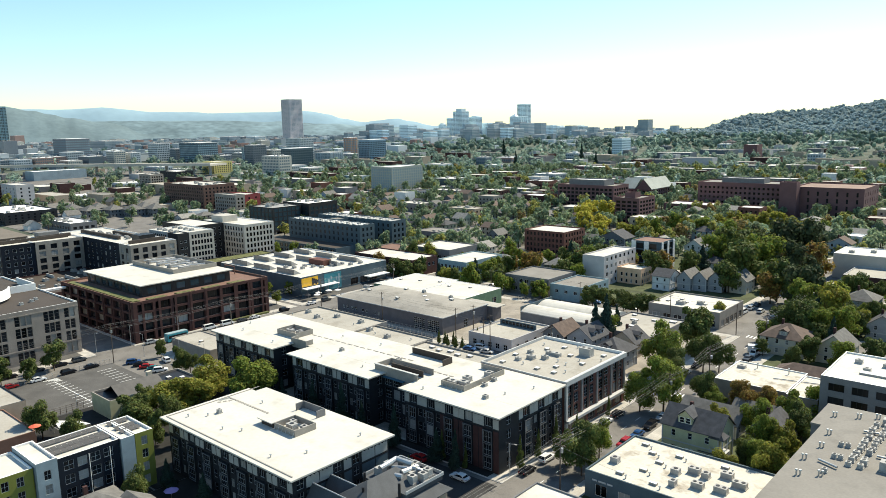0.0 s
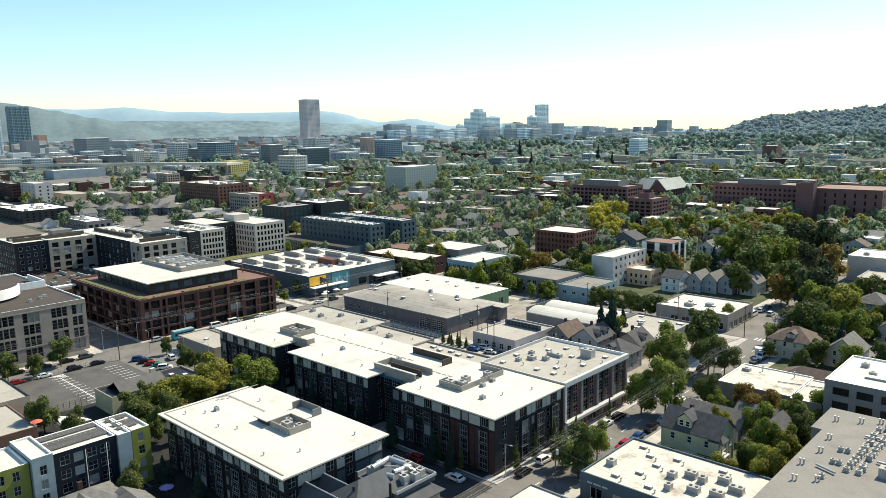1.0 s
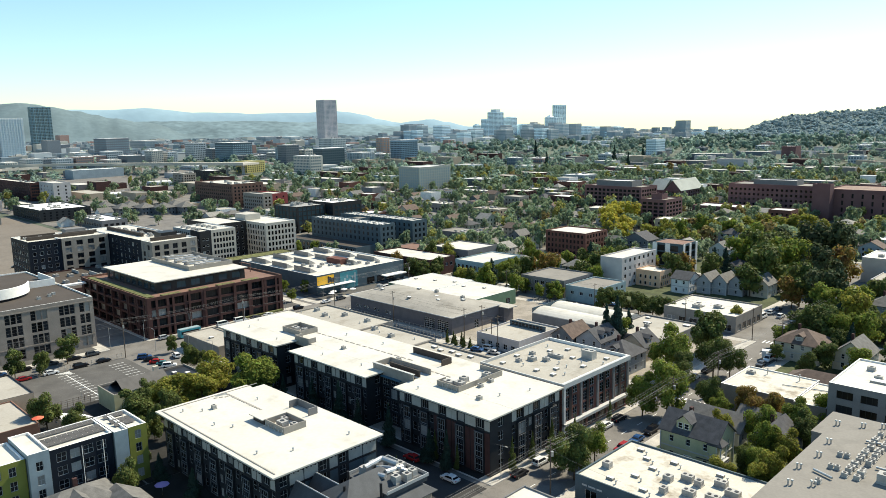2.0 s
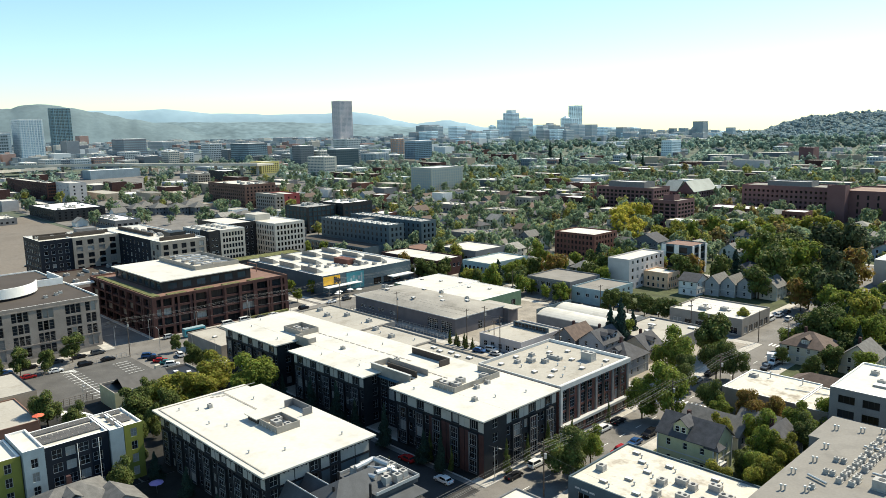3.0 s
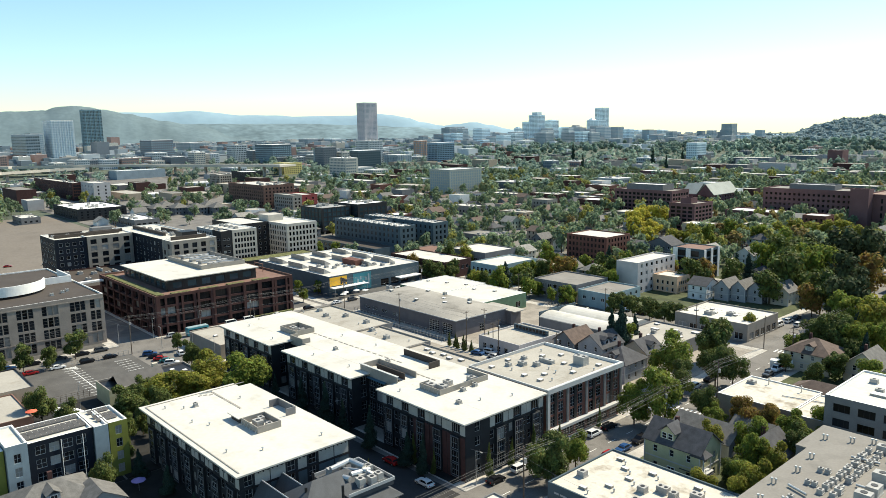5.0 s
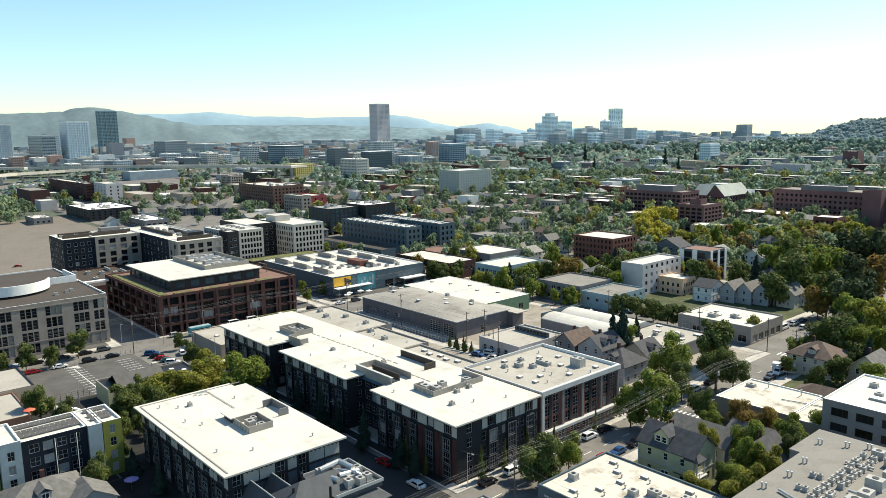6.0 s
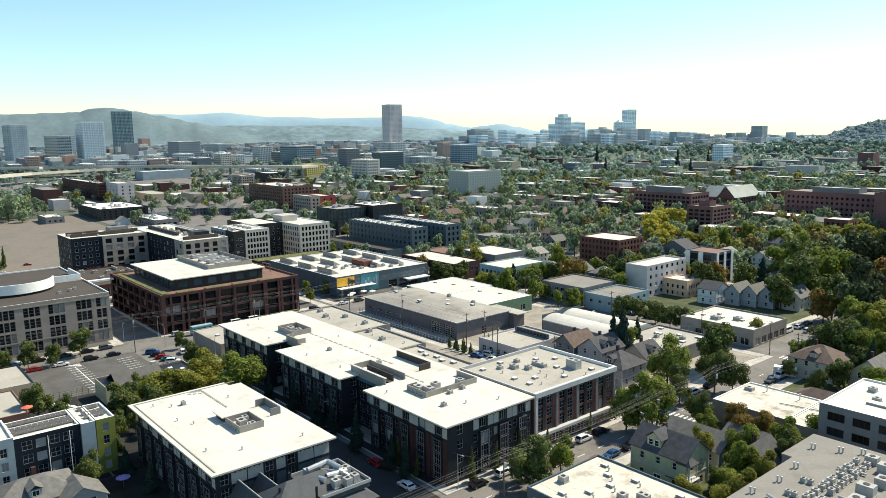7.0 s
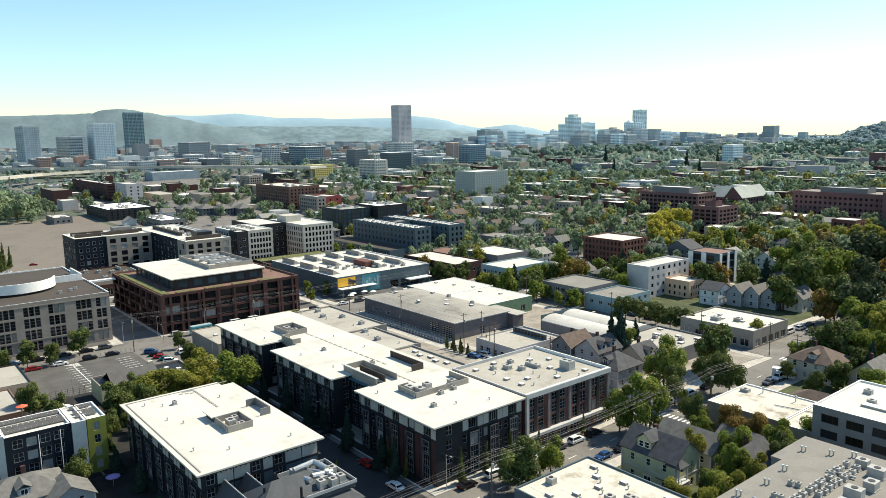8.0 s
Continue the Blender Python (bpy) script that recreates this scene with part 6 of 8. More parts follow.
part("roof", g, GABLE_GREEN, b)
g = Shape()
g.face([(-290.0, 567.2, 16.5), (-275.4, 567.2, 16.5), (-282.7, 567.2, 25.0)])
part("gable_wall", g, MAUVE_BRICK, b)
big((-548, -518, 506, 550), 33, mat("green_grey_panel", (0.31, 0.335, 0.305), 0.8, var=0.1), FAR_ROOF, "tall pale-green grey apartment slab with rows of windows", 9, 13, 9, "apartment_building", "apartment building", glass=HAZED_GLASS)

# left middle distance
big((-645, -577, 336, 367), 26, BROWN_BRICK, WHITE_ROOF, "brown-brick apartment block with white roof", 18, 8, 6, "apartment_building", "apartment building")
big((-568, -536, 341, 350), 19, OFFWHITE, WHITE_ROOF, "white-panelled building with many windows", 9, 2, 4, "apartment_building", "apartment building")
big((-566, -537, 350.5, 366), 18.6, mat("signal_red", (0.24, 0.05, 0.05), 0.7, var=0.08), WHITE_ROOF, "red-panelled building with white roof", 0, 2, 4, "apartment_building", "apartment building")
big((-800, -760, 249, 265), 26, PALE_STUCCO, WHITE_ROOF, "plain block with blank white walls", 4, 2, 5, "storage_building", "building")
big((-950, -802, 241, 252), 25, DARK_BRICK, WHITE_ROOF, "long dark-brown apartment block", 24, 5, 5, "apartment_building", "apartment building")
big((-700, -630, 196, 235), 13, DARK_SIDING, FAR_ROOF, "low dark commercial block with pale roof", 14, 8, 3, "commercial_building", "building")
big((-604, -553, 214, 233), 8.5, GREY_WALL, FAR_ROOF, "low grey commercial building with roof units", 10, 4, 1, "commercial_building", "building", win=(2.6, 2.0))
big((-1075, -1045, 366, 434), 24, SHEET_WALL, FAR_ROOF, "long blue-grey sheet-walled warehouse with pale roof", 0, 0, 2, "warehouse", "warehouse", win=(2.5, 3.0))
big((-790, -765, 384, 399), 27, OFFWHITE, WHITE_ROOF, "pale apartment block with rows of windows", 7, 5, 6, "apartment_building", "apartment building")
big((-882, -840, 456, 478), 24, DARK_SIDING, FAR_ROOF, "dark-clad flat-roofed apartment block", 9, 6, 4, "apartment_building", "apartment building")
big((-954, -923, 557, 586), 29, mat("pale_yellow_render", (0.62, 0.52, 0.20), 0.8, var=0.08), FAR_ROOF, "pale yellow office block with window rows", 8, 8, 5, "office_building", "office building")

# flat-roofed blocks between the gardens
def flat(x, y, w, d, h, wall, roof, label, storeys=1):
    z = rise(x, y) + h
    near = math.hypot(x, y) < 760
    f = {"s": row(max(2, int(w / 4)), storeys, 1.7, 3.2, 1.8, 1.5), "e": row(max(2, int(d / 4)), storeys, 1.7, 3.2, 1.8, 1.5)} if near else {}
    b = simple((x - w / 2, x + w / 2, y - d / 2, y + d / 2), z, wall, roof, label, "flat_roofed_building", "building", f, 0.4, batch=True)
    if not near:
        return
    rng, kit = random.Random(int(-x * 7 + y)), Shape()
    for k in range(int(w * d / 60)):
        u, v, e = x + rng.uniform(-0.42, 0.38) * w, y + rng.uniform(-0.42, 0.36) * d, rng.uniform(0.8, 2.4)
        kit.box(u, u + e, v, v + e * 0.8, z, z + rng.uniform(0.5, 1.5))
    tagged(part("roof_clutter", kit, UNIT, b), kind="stuff")


for x, y, w, d, h, wall, roof, word, n in (
        (-660, 165, 30, 14, 5, GREY_WALL, WHITE_ROOF, "grey-walled", 1), (-757, 193, 22, 14, 9, PALE_STUCCO, WHITE_ROOF, "white-walled", 2), (-745, 216, 46, 12, 5, GREY_WALL, WHITE_ROOF, "long low", 1),
        (-838, 200, 60, 18, 14, DARK_BRICK, GREY_ROOF, "dark brick", 3), (-892, 320, 42, 20, 6, GREY_WALL, WHITE_ROOF, "low grey", 1), (-785, 290, 58, 20, 6, HOUSE_MATS[5], TAN_ROOF, "tan-roofed", 1),
        (-737, 438, 32, 16, 8, OFFWHITE, TAN_ROOF, "beige", 2), (-742, 477, 36, 18, 6, GREY_WALL, WHITE_ROOF, "grey", 1), (-714, 564, 84, 16, 9, DARK_BRICK, TAN_ROOF, "long brown brick", 2),
        (-648, 576, 32, 14, 7, SKY_WALL, WHITE_ROOF, "pale teal", 2), (-597, 524, 38, 18, 6, HOUSE_MATS[5], TAN_ROOF, "tan", 1), (-421, 437, 26, 14, 6, OFFWHITE, WHITE_ROOF, "cream", 1),
        (-460, 524, 32, 14, 6, GREY_WALL, WHITE_ROOF, "low grey", 1), (-360, 431, 26, 14, 7, HOUSE_MATS[5], TAN_ROOF, "beige", 2), (-420, 538, 32, 14, 7, DARK_BRICK, WHITE_ROOF, "brick", 2),
        (-408, 560, 32, 14, 7, GREY_WALL, WHITE_ROOF, "grey", 2), (-416, 614, 28, 16, 9, BRICK, FAR_ROOF, "red brick", 2), (-393, 458, 22, 14, 7, OFFWHITE, CORNICE, "cream, red-roofed", 2),
        (-480, 499, 24, 16, 7, HOUSE_MATS[1], BROWN_ROOF, "grey, brown-roofed", 2), (-314, 350, 30, 18, 5, GREY_WALL, GREY_ROOF, "plain grey", 1), (-462, 792, 44, 18, 9, MAUVE_BRICK, FAR_ROOF, "brick", 2),
        (-456, 947, 56, 16, 8, GREY_WALL, WHITE_ROOF, "wide grey", 1), (-354, 823, 64, 16, 8, GREY_WALL, WHITE_ROOF, "long grey", 1), (-421, 783, 42, 12, 8, OFFWHITE, WHITE_ROOF, "cream", 1),
        (-489, 1081, 60, 24, 9, FAR_DARK, WHITE_ROOF, "long dark", 1), (-460, 1181, 52, 26, 8, FAR_DARK, WHITE_ROOF, "long hazy dark", 1), (-393, 1141, 20, 22, 19, MAUVE_BRICK, FAR_ROOF, "square brick", 1),
        (-309, 896, 64, 18, 8, GREY_WALL, WHITE_ROOF, "long grey", 1), (-270, 919, 54, 16, 8, OFFWHITE, WHITE_ROOF, "pale", 1), (-240, 760, 46, 16, 7, GREY_WALL, WHITE_ROOF, "grey", 1), (-520, 690, 40, 16, 8, DARK_BRICK, WHITE_ROOF, "brick", 2)):
    flat(x, y, w, d, h, wall, roof, f"{word} low block with cluttered flat roof among trees", n)

# roof clutter on the left middle blocks
bits = random.Random(77)
for x0, x1, y0, y1, z, n in ((-698, -632, 198, 233, 13, 14), (-602, -555, 216, 231, 8.5, 10), (-643, -580, 338, 365, 26, 8), (-945, -805, 242, 251, 25, 8), (-444, -420, 296, 316, 20, 6), (-440, -414, 322, 344, 21, 6)):
    for k in range(n):
        roof_unit(bits.uniform(x0 + 2, x1 - 2), bits.uniform(y0 + 2, y1 - 2), z, bits.choice((2.2, 3.2, 4.2)), bits.choice((1.6, 2.4)), bits.choice((1.2, 1.8)), 1)


# ---- houses ----
olive = house(-60.8, 151.6, 12.6, 8.4, 7.2, 10.5, "x", OLIVE, 0, dormers=0, porch=True, label="olive clapboard house with dark shingle roof, dormer and porch")
g = Shape()
gable_roof(g, -3.4, 0.6, -4.0, 0.3, 9.3, 11.0, "y", 0.15)
dormer = part("dormer", Shape().box(-3.0, 0.2, -3.6, 0, 7.5, 9.35), OLIVE, olive)
part("dormer_roof", g, ROOF_MATS[0], dormer)
g = Shape()
g.face([(-3.0, -3.6, 9.35), (0.2, -3.6, 9.35), (-1.4, -3.6, 10.75)])
part("dormer_gable", g, OLIVE, dormer)
for x in (-2.1, -0.7):
    window(dormer, (x, -3.75, 7.9), 0, 1.1, 1.3, 1, 2, WHITE, GLASS, False)
g = Shape()
hip_roof(g, 4.2, 7.6, -4.6, -1.2, 6.5, 8.2)
part("porch_tower_roof", g, ROOF_MATS[0], olive)
for x, y in ((7.2, -4.3), (7.2, -1.5)):
    part("porch_post", Shape().box(x - 0.1, x + 0.1, y - 0.1, y + 0.1, 0, 6.5), LIGHT_TRIM, olive)
part("balcony", Shape().box(4.4, 7.8, -4.3, -1.1, 3.2, 3.4), LIGHT_TRIM, olive)
for k in range(7):
    part("baluster", Shape().box(4.5 + k * 0.53, 4.58 + k * 0.53, -4.25, -4.17, 3.4, 4.3), LIGHT_TRIM, olive)
part("handrail", Shape().box(4.4, 7.8, -4.28, -4.14, 4.3, 4.38), LIGHT_TRIM, olive)
part("patio_door", Shape().box(-0.9, 0.9, -4.28, -4.207, 0.3, 2.5), WHITE, olive)
part("door_pane", Shape().box(-0.75, -0.08, -4.31, -4.285, 0.5, 2.35), GLASS, olive), part("door_pane", Shape().box(0.08, 0.75, -4.31, -4.285, 0.5, 2.35), GLASS, olive)
house(-129, 203, 8, 11, 5.0, 8.2, "y", 6, 2, dormers=0)
house(-119.5, 204, 9, 11, 5.2, 8.6, "y", 1, 0, dormers=2)
house(-105, 194, 10, 11, 5.6, 9.2, "x", 1, 0, hip=True, dormers=1)
house(-107, 208, 9, 9, 5.0, 8.4, "y", 5, 0, dormers=1)
house(-68.5, 240, 13, 12, 5.8, 9.4, "x", 0, 2, hip=True, dormers=1)
house(-54, 240, 9, 11, 5.2, 9.0, "y", 0, 1)
house(-53, 211, 20, 10, 3.2, 6.2, "x", 0, 2, hip=True, chimney=False)
house(-49.5, 166, 8, 10, 4.0, 7.6, "y", 6, 0)
house(-63.5, 168, 14, 9, 3.6, 6.4, "x", 1, 1, chimney=False)
house(-56, 176, 10, 8, 3.2, 5.6, "x", 1, 1, chimney=False)
for k in range(3):
    house(-130.5 + k * 6.0, 308 + k * 2.2, 5.8, 11, 6.0, 8.8, "y", 1, 1, chimney=False)
house(-110.5, 315, 8, 10, 5.8, 9.2, "y", 0, 1)
house(-138.5, 302, 8, 10, 6.4, 9.0, "x", 2, 0, chimney=False)
house(-182, 389, 12, 10, 5.4, 8.6, "y", 0, 3)
house(-162, 392, 10, 11, 5.2, 8.8, "y", 2, 1)
house(-219, 373, 12, 12, 5.5, 9.0, "x", 1, 1)
house(-208, 386, 16, 12, 6.5, 10.5, "y", 6, 0, chimney=False)
house(-223, 296, 12, 9, 5.0, 8.0, "x", 0, 3, hip=True)
house(-209, 301, 11, 9, 5.0, 8.2, "y", 1, 1)
house(-194, 301, 10, 9, 5.2, 8.4, "x", 4, 3, hip=True)
house(-228, 313, 11, 10, 5.0, 8.2, "x", 3, 1)
house(-133, 48, 11, 15, 5.2, 8.2, "y", 1, 1, hip=True, dormers=1)
house(-127, 55, 7, 8, 4.6, 7.0, "x", 1, 1, chimney=False)

for x, y in ((-622, 258), (-610, 272), (-596, 282), (-604, 296), (-648, 254), (-634, 270), (-586, 296)):
    house(x, y, 15, 13, 6.0, 10.0, "x", 6, 1, hip=True, chimney=False, windows=True, far=True, label="grey hip-roofed terrace of dark timber homes")

# houses and low flats that fill the further blocks
fill = random.Random(11)
for gx in range(-14, 0):
    for gy in range(0, 11):
        bx, by = -79 + 79 * gx + 79, 105 + 79 * gy - 79
        d = math.hypot(bx, by)
        az = math.degrees(math.atan2(-bx, by))
        if by < 255 and (bx > -560 or by < 60) or d > 780 or az < 1 or az > 84:
            continue
        for i in range(3):
            for j in range(3):
                hx, hy = bx + 20 + i * 19 + fill.uniform(-2, 2), by + 19 + j * 19 + fill.uniform(-2, 2)
                if not free(hx, hy, 8.5) or fill.random() < (0.16 if az < 56 else 0.45):
                    continue
                if fill.random() < 0.62:
                    w, dd = fill.uniform(8, 12), fill.uniform(9, 13)
                    e = fill.choice((3.4, 5.2, 5.6))
                    house(hx, hy, w, dd, e, e + fill.uniform(2.4, 3.6), fill.choice("xy"), fill.randrange(7), fill.randrange(4), hip=fill.random() < 0.35, chimney=fill.random() < 0.3, windows=d < 640, far=True)
                elif free(hx, hy, 10):
                    w, dd = fill.uniform(12, 17), fill.uniform(11, 16)
                    z = rise(hx, hy)
                    st = fill.choice((1, 2, 2, 3))
                    h = st * 3.2 + 1
                    wall = fill.choice((OFFWHITE, GREY_WALL, BRICK, HOUSE_MATS[5], HOUSE_MATS[2], DARK_BRICK))
                    simple((hx - w / 2, hx + w / 2, hy - dd / 2, hy + dd / 2), z + h, wall, fill.choice((FAR_ROOF, WHITE_ROOF, TAN_ROOF)), "plain flat-roofed apartment house among trees", "apartment_house", "building", {"s": row(4, st, 1.6, 3.1, 1.3, 1.5), "e": row(4, st, 1.6, 3.1, 1.3, 1.5)} if d < 600 else None, 0.4, batch=True)


# ---- far towers, the freeway and the hills ----
def tower(label, x0, x1, y0, y1, top, wall, glass, storeys=None, name="office_tower", cap=0.0, fins=0):
    x, y, w, d = (x0 + x1) / 2, (y0 + y1) / 2, x1 - x0, y1 - y0
    z0 = rise(x, y)
    h = top - z0
    storeys = storeys or max(3, int(h / 4.2))
    t = thing(name, label, "tower" if h > 45 else "building", (x, y, z0))
    part("wall", Shape().box(-w / 2, w / 2, -d / 2, d / 2, -6, h), wall, t)
    part("roof", Shape().box(-w / 2 + 0.5, w / 2 - 0.5, -d / 2 + 0.5, d / 2 - 0.5, h, h + 0.6), FAR_ROOF, t)
    step = (h - 5) / storeys
    grid = Shape()
    ns, ne = max(3, int(w / 3.6)), max(3, int(d / 3.6))
    for k in range(storeys):
        z = 3.5 + k * step
        for q in range(ns):
            a, c = -w / 2 + (q + 0.12) * w / ns, -w / 2 + (q + 0.88) * w / ns
            grid.face([(a, -d / 2 - 0.08, z), (c, -d / 2 - 0.08, z), (c, -d / 2 - 0.08, z + step * 0.6), (a, -d / 2 - 0.08, z + step * 0.6)])
        for q in range(ne):
            a, c = -d / 2 + (q + 0.12) * d / ne, -d / 2 + (q + 0.88) * d / ne
            grid.face([(w / 2 + 0.08, a, z), (w / 2 + 0.08, c, z), (w / 2 + 0.08, c, z + step * 0.6), (w / 2 + 0.08, a, z + step * 0.6)])
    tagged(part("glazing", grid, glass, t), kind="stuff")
    for k in range(fins):
        s = -w / 2 + (k + 0.5) * w / fins
        part("pier", Shape().box(s - 0.5, s + 0.5, -d / 2 - 0.6, -d / 2, -6, h), wall, t)
        s = -d / 2 + (k + 0.5) * d / fins
        part("pier", Shape().box(w / 2, w / 2 + 0.6, s - 0.5, s + 0.5, -6, h), wall, t)
    if cap:
        part("crown", Shape().box(-w / 2 + w * 0.2, w / 2 - w * 0.2, -d / 2 + d * 0.2, d / 2 - d * 0.2, h, h + cap), wall, t)
    return t


# tower colours include distance haze, so they are paler than the buildings
tower("tall pinkish office tower with fine gridded facade", -1511, -1479, 1107, 1146, 142, PINK_TOWER, HAZED_GLASS, 38, fins=12)
tower("slim blue-grey tower with stepped top", -1626, -1608, 1808, 1826, 74, HAZED_TOWER, HAZED_GLASS, cap=4)
tower("blue-grey shoulder beside a tall tower", -1626, -1605, 1848, 1869, 94, HAZED_TOWER, HAZED_GLASS)
tower("tall blue-grey tower with stepped crown", -1584, -1547, 1832, 1869, 114, HAZED_TOWER, HAZED_GLASS, cap=9, fins=5)
tower("blue-grey slab behind a tall tower", -1596, -1564, 1927, 1959, 97, HAZED_TOWER, HAZED_GLASS, cap=3)
tower("pale low slab of city offices", -1576, -1549, 1970, 1997, 75, HAZED_TOWER, HAZED_GLASS)
tower("pale brick tower with domed top", -1523, -1492, 1961, 1992, 75, HAZED_CITY, HAZED_GLASS, cap=5)
t = tower("pale glass office tower with pointed corner", -1460, -1417, 1971, 2015, 94, HAZED_TOWER, HAZED_GLASS, fins=4)
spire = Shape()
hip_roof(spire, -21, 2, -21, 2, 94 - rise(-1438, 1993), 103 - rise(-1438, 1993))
part("pointed_roof", spire, HAZED_TOWER, t)
tower("tall slim blue-grey slab tower", -1493, -1460, 2059, 2092, 135, HAZED_TOWER, HAZED_GLASS, fins=4)
tower("blue-grey glass apartment tower", -1412, -1366, 2129, 2175, 56, HAZED_TOWER, HAZED_GLASS, cap=6)
tower("blue-grey apartment slab with flat top", -1356, -1314, 2177, 2219, 58, HAZED_TOWER, HAZED_GLASS, cap=3)
tower("pale office slab in the haze", -1324, -1298, 2243, 2270, 52, HAZED_CITY, HAZED_GLASS)
tower("pale small tower in the haze", -1282, -1264, 2268, 2286, 50, HAZED_CITY, HAZED_GLASS)
tower("pale slim tower in the haze", -1251, -1230, 2286, 2306, 54, HAZED_CITY, HAZED_GLASS)
tower("pale slim tower in the haze", -1225, -1205, 2323, 2343, 46, HAZED_CITY, HAZED_GLASS)
t = tower("grey tower under a rounded cap", -1175, -1146, 2281, 2311, 50, HAZED_CITY, HAZED_GLASS)
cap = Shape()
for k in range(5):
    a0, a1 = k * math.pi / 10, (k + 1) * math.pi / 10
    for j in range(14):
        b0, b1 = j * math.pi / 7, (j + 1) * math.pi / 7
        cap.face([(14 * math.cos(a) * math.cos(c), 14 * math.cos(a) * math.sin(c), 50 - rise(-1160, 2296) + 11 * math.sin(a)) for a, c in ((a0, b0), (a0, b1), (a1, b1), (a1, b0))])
part("rounded_cap", cap, HAZED_CITY, t)
tower("low pale slab in the haze", -1135, -1100, 2302, 2337, 40, HAZED_CITY, HAZED_GLASS)
tower("broad pale office block in the haze", -1844, -1803, 1688, 1728, 79, HAZED_CITY, HAZED_GLASS)
tower("small dull tower in the haze", -1801, -1781, 1734, 1754, 69, HAZED_TOWER, HAZED_GLASS)
tower("low round-topped block in the haze", -1735, -1704, 1801, 1832, 60, HAZED_CITY, HAZED_GLASS, cap=3)
tower("blue-grey mid-rise before the towers", -1336, -1313, 1352, 1375, 46, HAZED_TOWER, HAZED_GLASS)
tower("narrow pale block beside the towers", -1562, -1544, 1690, 1708, 56, HAZED_CITY, HAZED_GLASS)
tower("pale blue apartment tower above trees", -607, -589, 1102, 1132, 45, HAZED_TOWER, HAZED_GLASS)
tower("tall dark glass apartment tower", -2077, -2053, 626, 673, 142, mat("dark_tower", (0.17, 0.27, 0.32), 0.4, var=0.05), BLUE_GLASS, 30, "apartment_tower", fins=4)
tower("white apartment tower with striped front", -1698, -1643, 442, 486, 106, mat("white_tower", (0.60, 0.64, 0.65), 0.6, var=0.06), HAZED_GLASS, 24, "apartment_tower", fins=9)
tower("pale apartment block with dark bands", -1904, -1847, 451, 477, 82, HAZED_CITY, HAZED_GLASS, 12, "apartment_tower")
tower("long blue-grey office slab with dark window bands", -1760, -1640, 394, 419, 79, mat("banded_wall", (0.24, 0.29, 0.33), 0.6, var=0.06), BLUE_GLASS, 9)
tower("white gridded apartment slab with red sign band", -1740, -1654, 314, 345, 101, HAZED_CITY, HAZED_GLASS, 18, "apartment_tower", fins=8)
tower("dark brick office block with window rows", -1476, -1417, 557, 600, 63, mat("dark_far_wall", (0.12, 0.13, 0.15), 0.7, var=0.06), HAZED_GLASS, 9)
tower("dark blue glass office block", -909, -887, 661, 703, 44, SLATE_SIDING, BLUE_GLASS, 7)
tower("grey office block with long window bands", -1204, -1143, 662, 700, 52, SLATE_SIDING, HAZED_GLASS, 8)
tower("pale office block with square windows", -1076, -1038, 703, 732, 44, HAZED_CITY, HAZED_GLASS, 7, fins=8)
tower("pale office block with square windows", -970, -934, 772, 803, 33, HAZED_CITY, HAZED_GLASS, 5, fins=8)
tower("slim orange-brick apartment tower", -1044, -1026, 899, 917, 54, mat("orange_brick", (0.42, 0.27, 0.20), 0.8, var=0.08), HAZED_GLASS, 10, fins=3)
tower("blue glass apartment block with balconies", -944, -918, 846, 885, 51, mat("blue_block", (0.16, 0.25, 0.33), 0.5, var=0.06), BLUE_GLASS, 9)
tower("hazy pale concrete office slab", -1911, -1821, 808, 851, 52, HAZED_CITY, HAZED_GLASS)
tower("hazy pale concrete office block", -1880, -1830, 1160, 1195, 54, HAZED_CITY, HAZED_GLASS)
tower("hazy pale concrete office block", -1782, -1739, 1182, 1214, 53, HAZED_CITY, HAZED_GLASS)
tower("hazy pale concrete office block", -1896, -1847, 1751, 1800, 82, HAZED_CITY, HAZED_GLASS)

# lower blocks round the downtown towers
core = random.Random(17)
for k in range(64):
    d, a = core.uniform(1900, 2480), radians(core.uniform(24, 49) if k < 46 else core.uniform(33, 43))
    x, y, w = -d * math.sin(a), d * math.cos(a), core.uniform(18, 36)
    tower("hazy pale downtown office block", x - w / 2, x + w / 2, y - w / 2, y + w / 2, rise(x, y) + core.uniform(14, 34) + (16 if core.random() < 0.25 or k > 45 else 0), core.choice((HAZED_CITY, HAZED_TOWER, HAZED_CITY)), HAZED_GLASS, name="office_block")

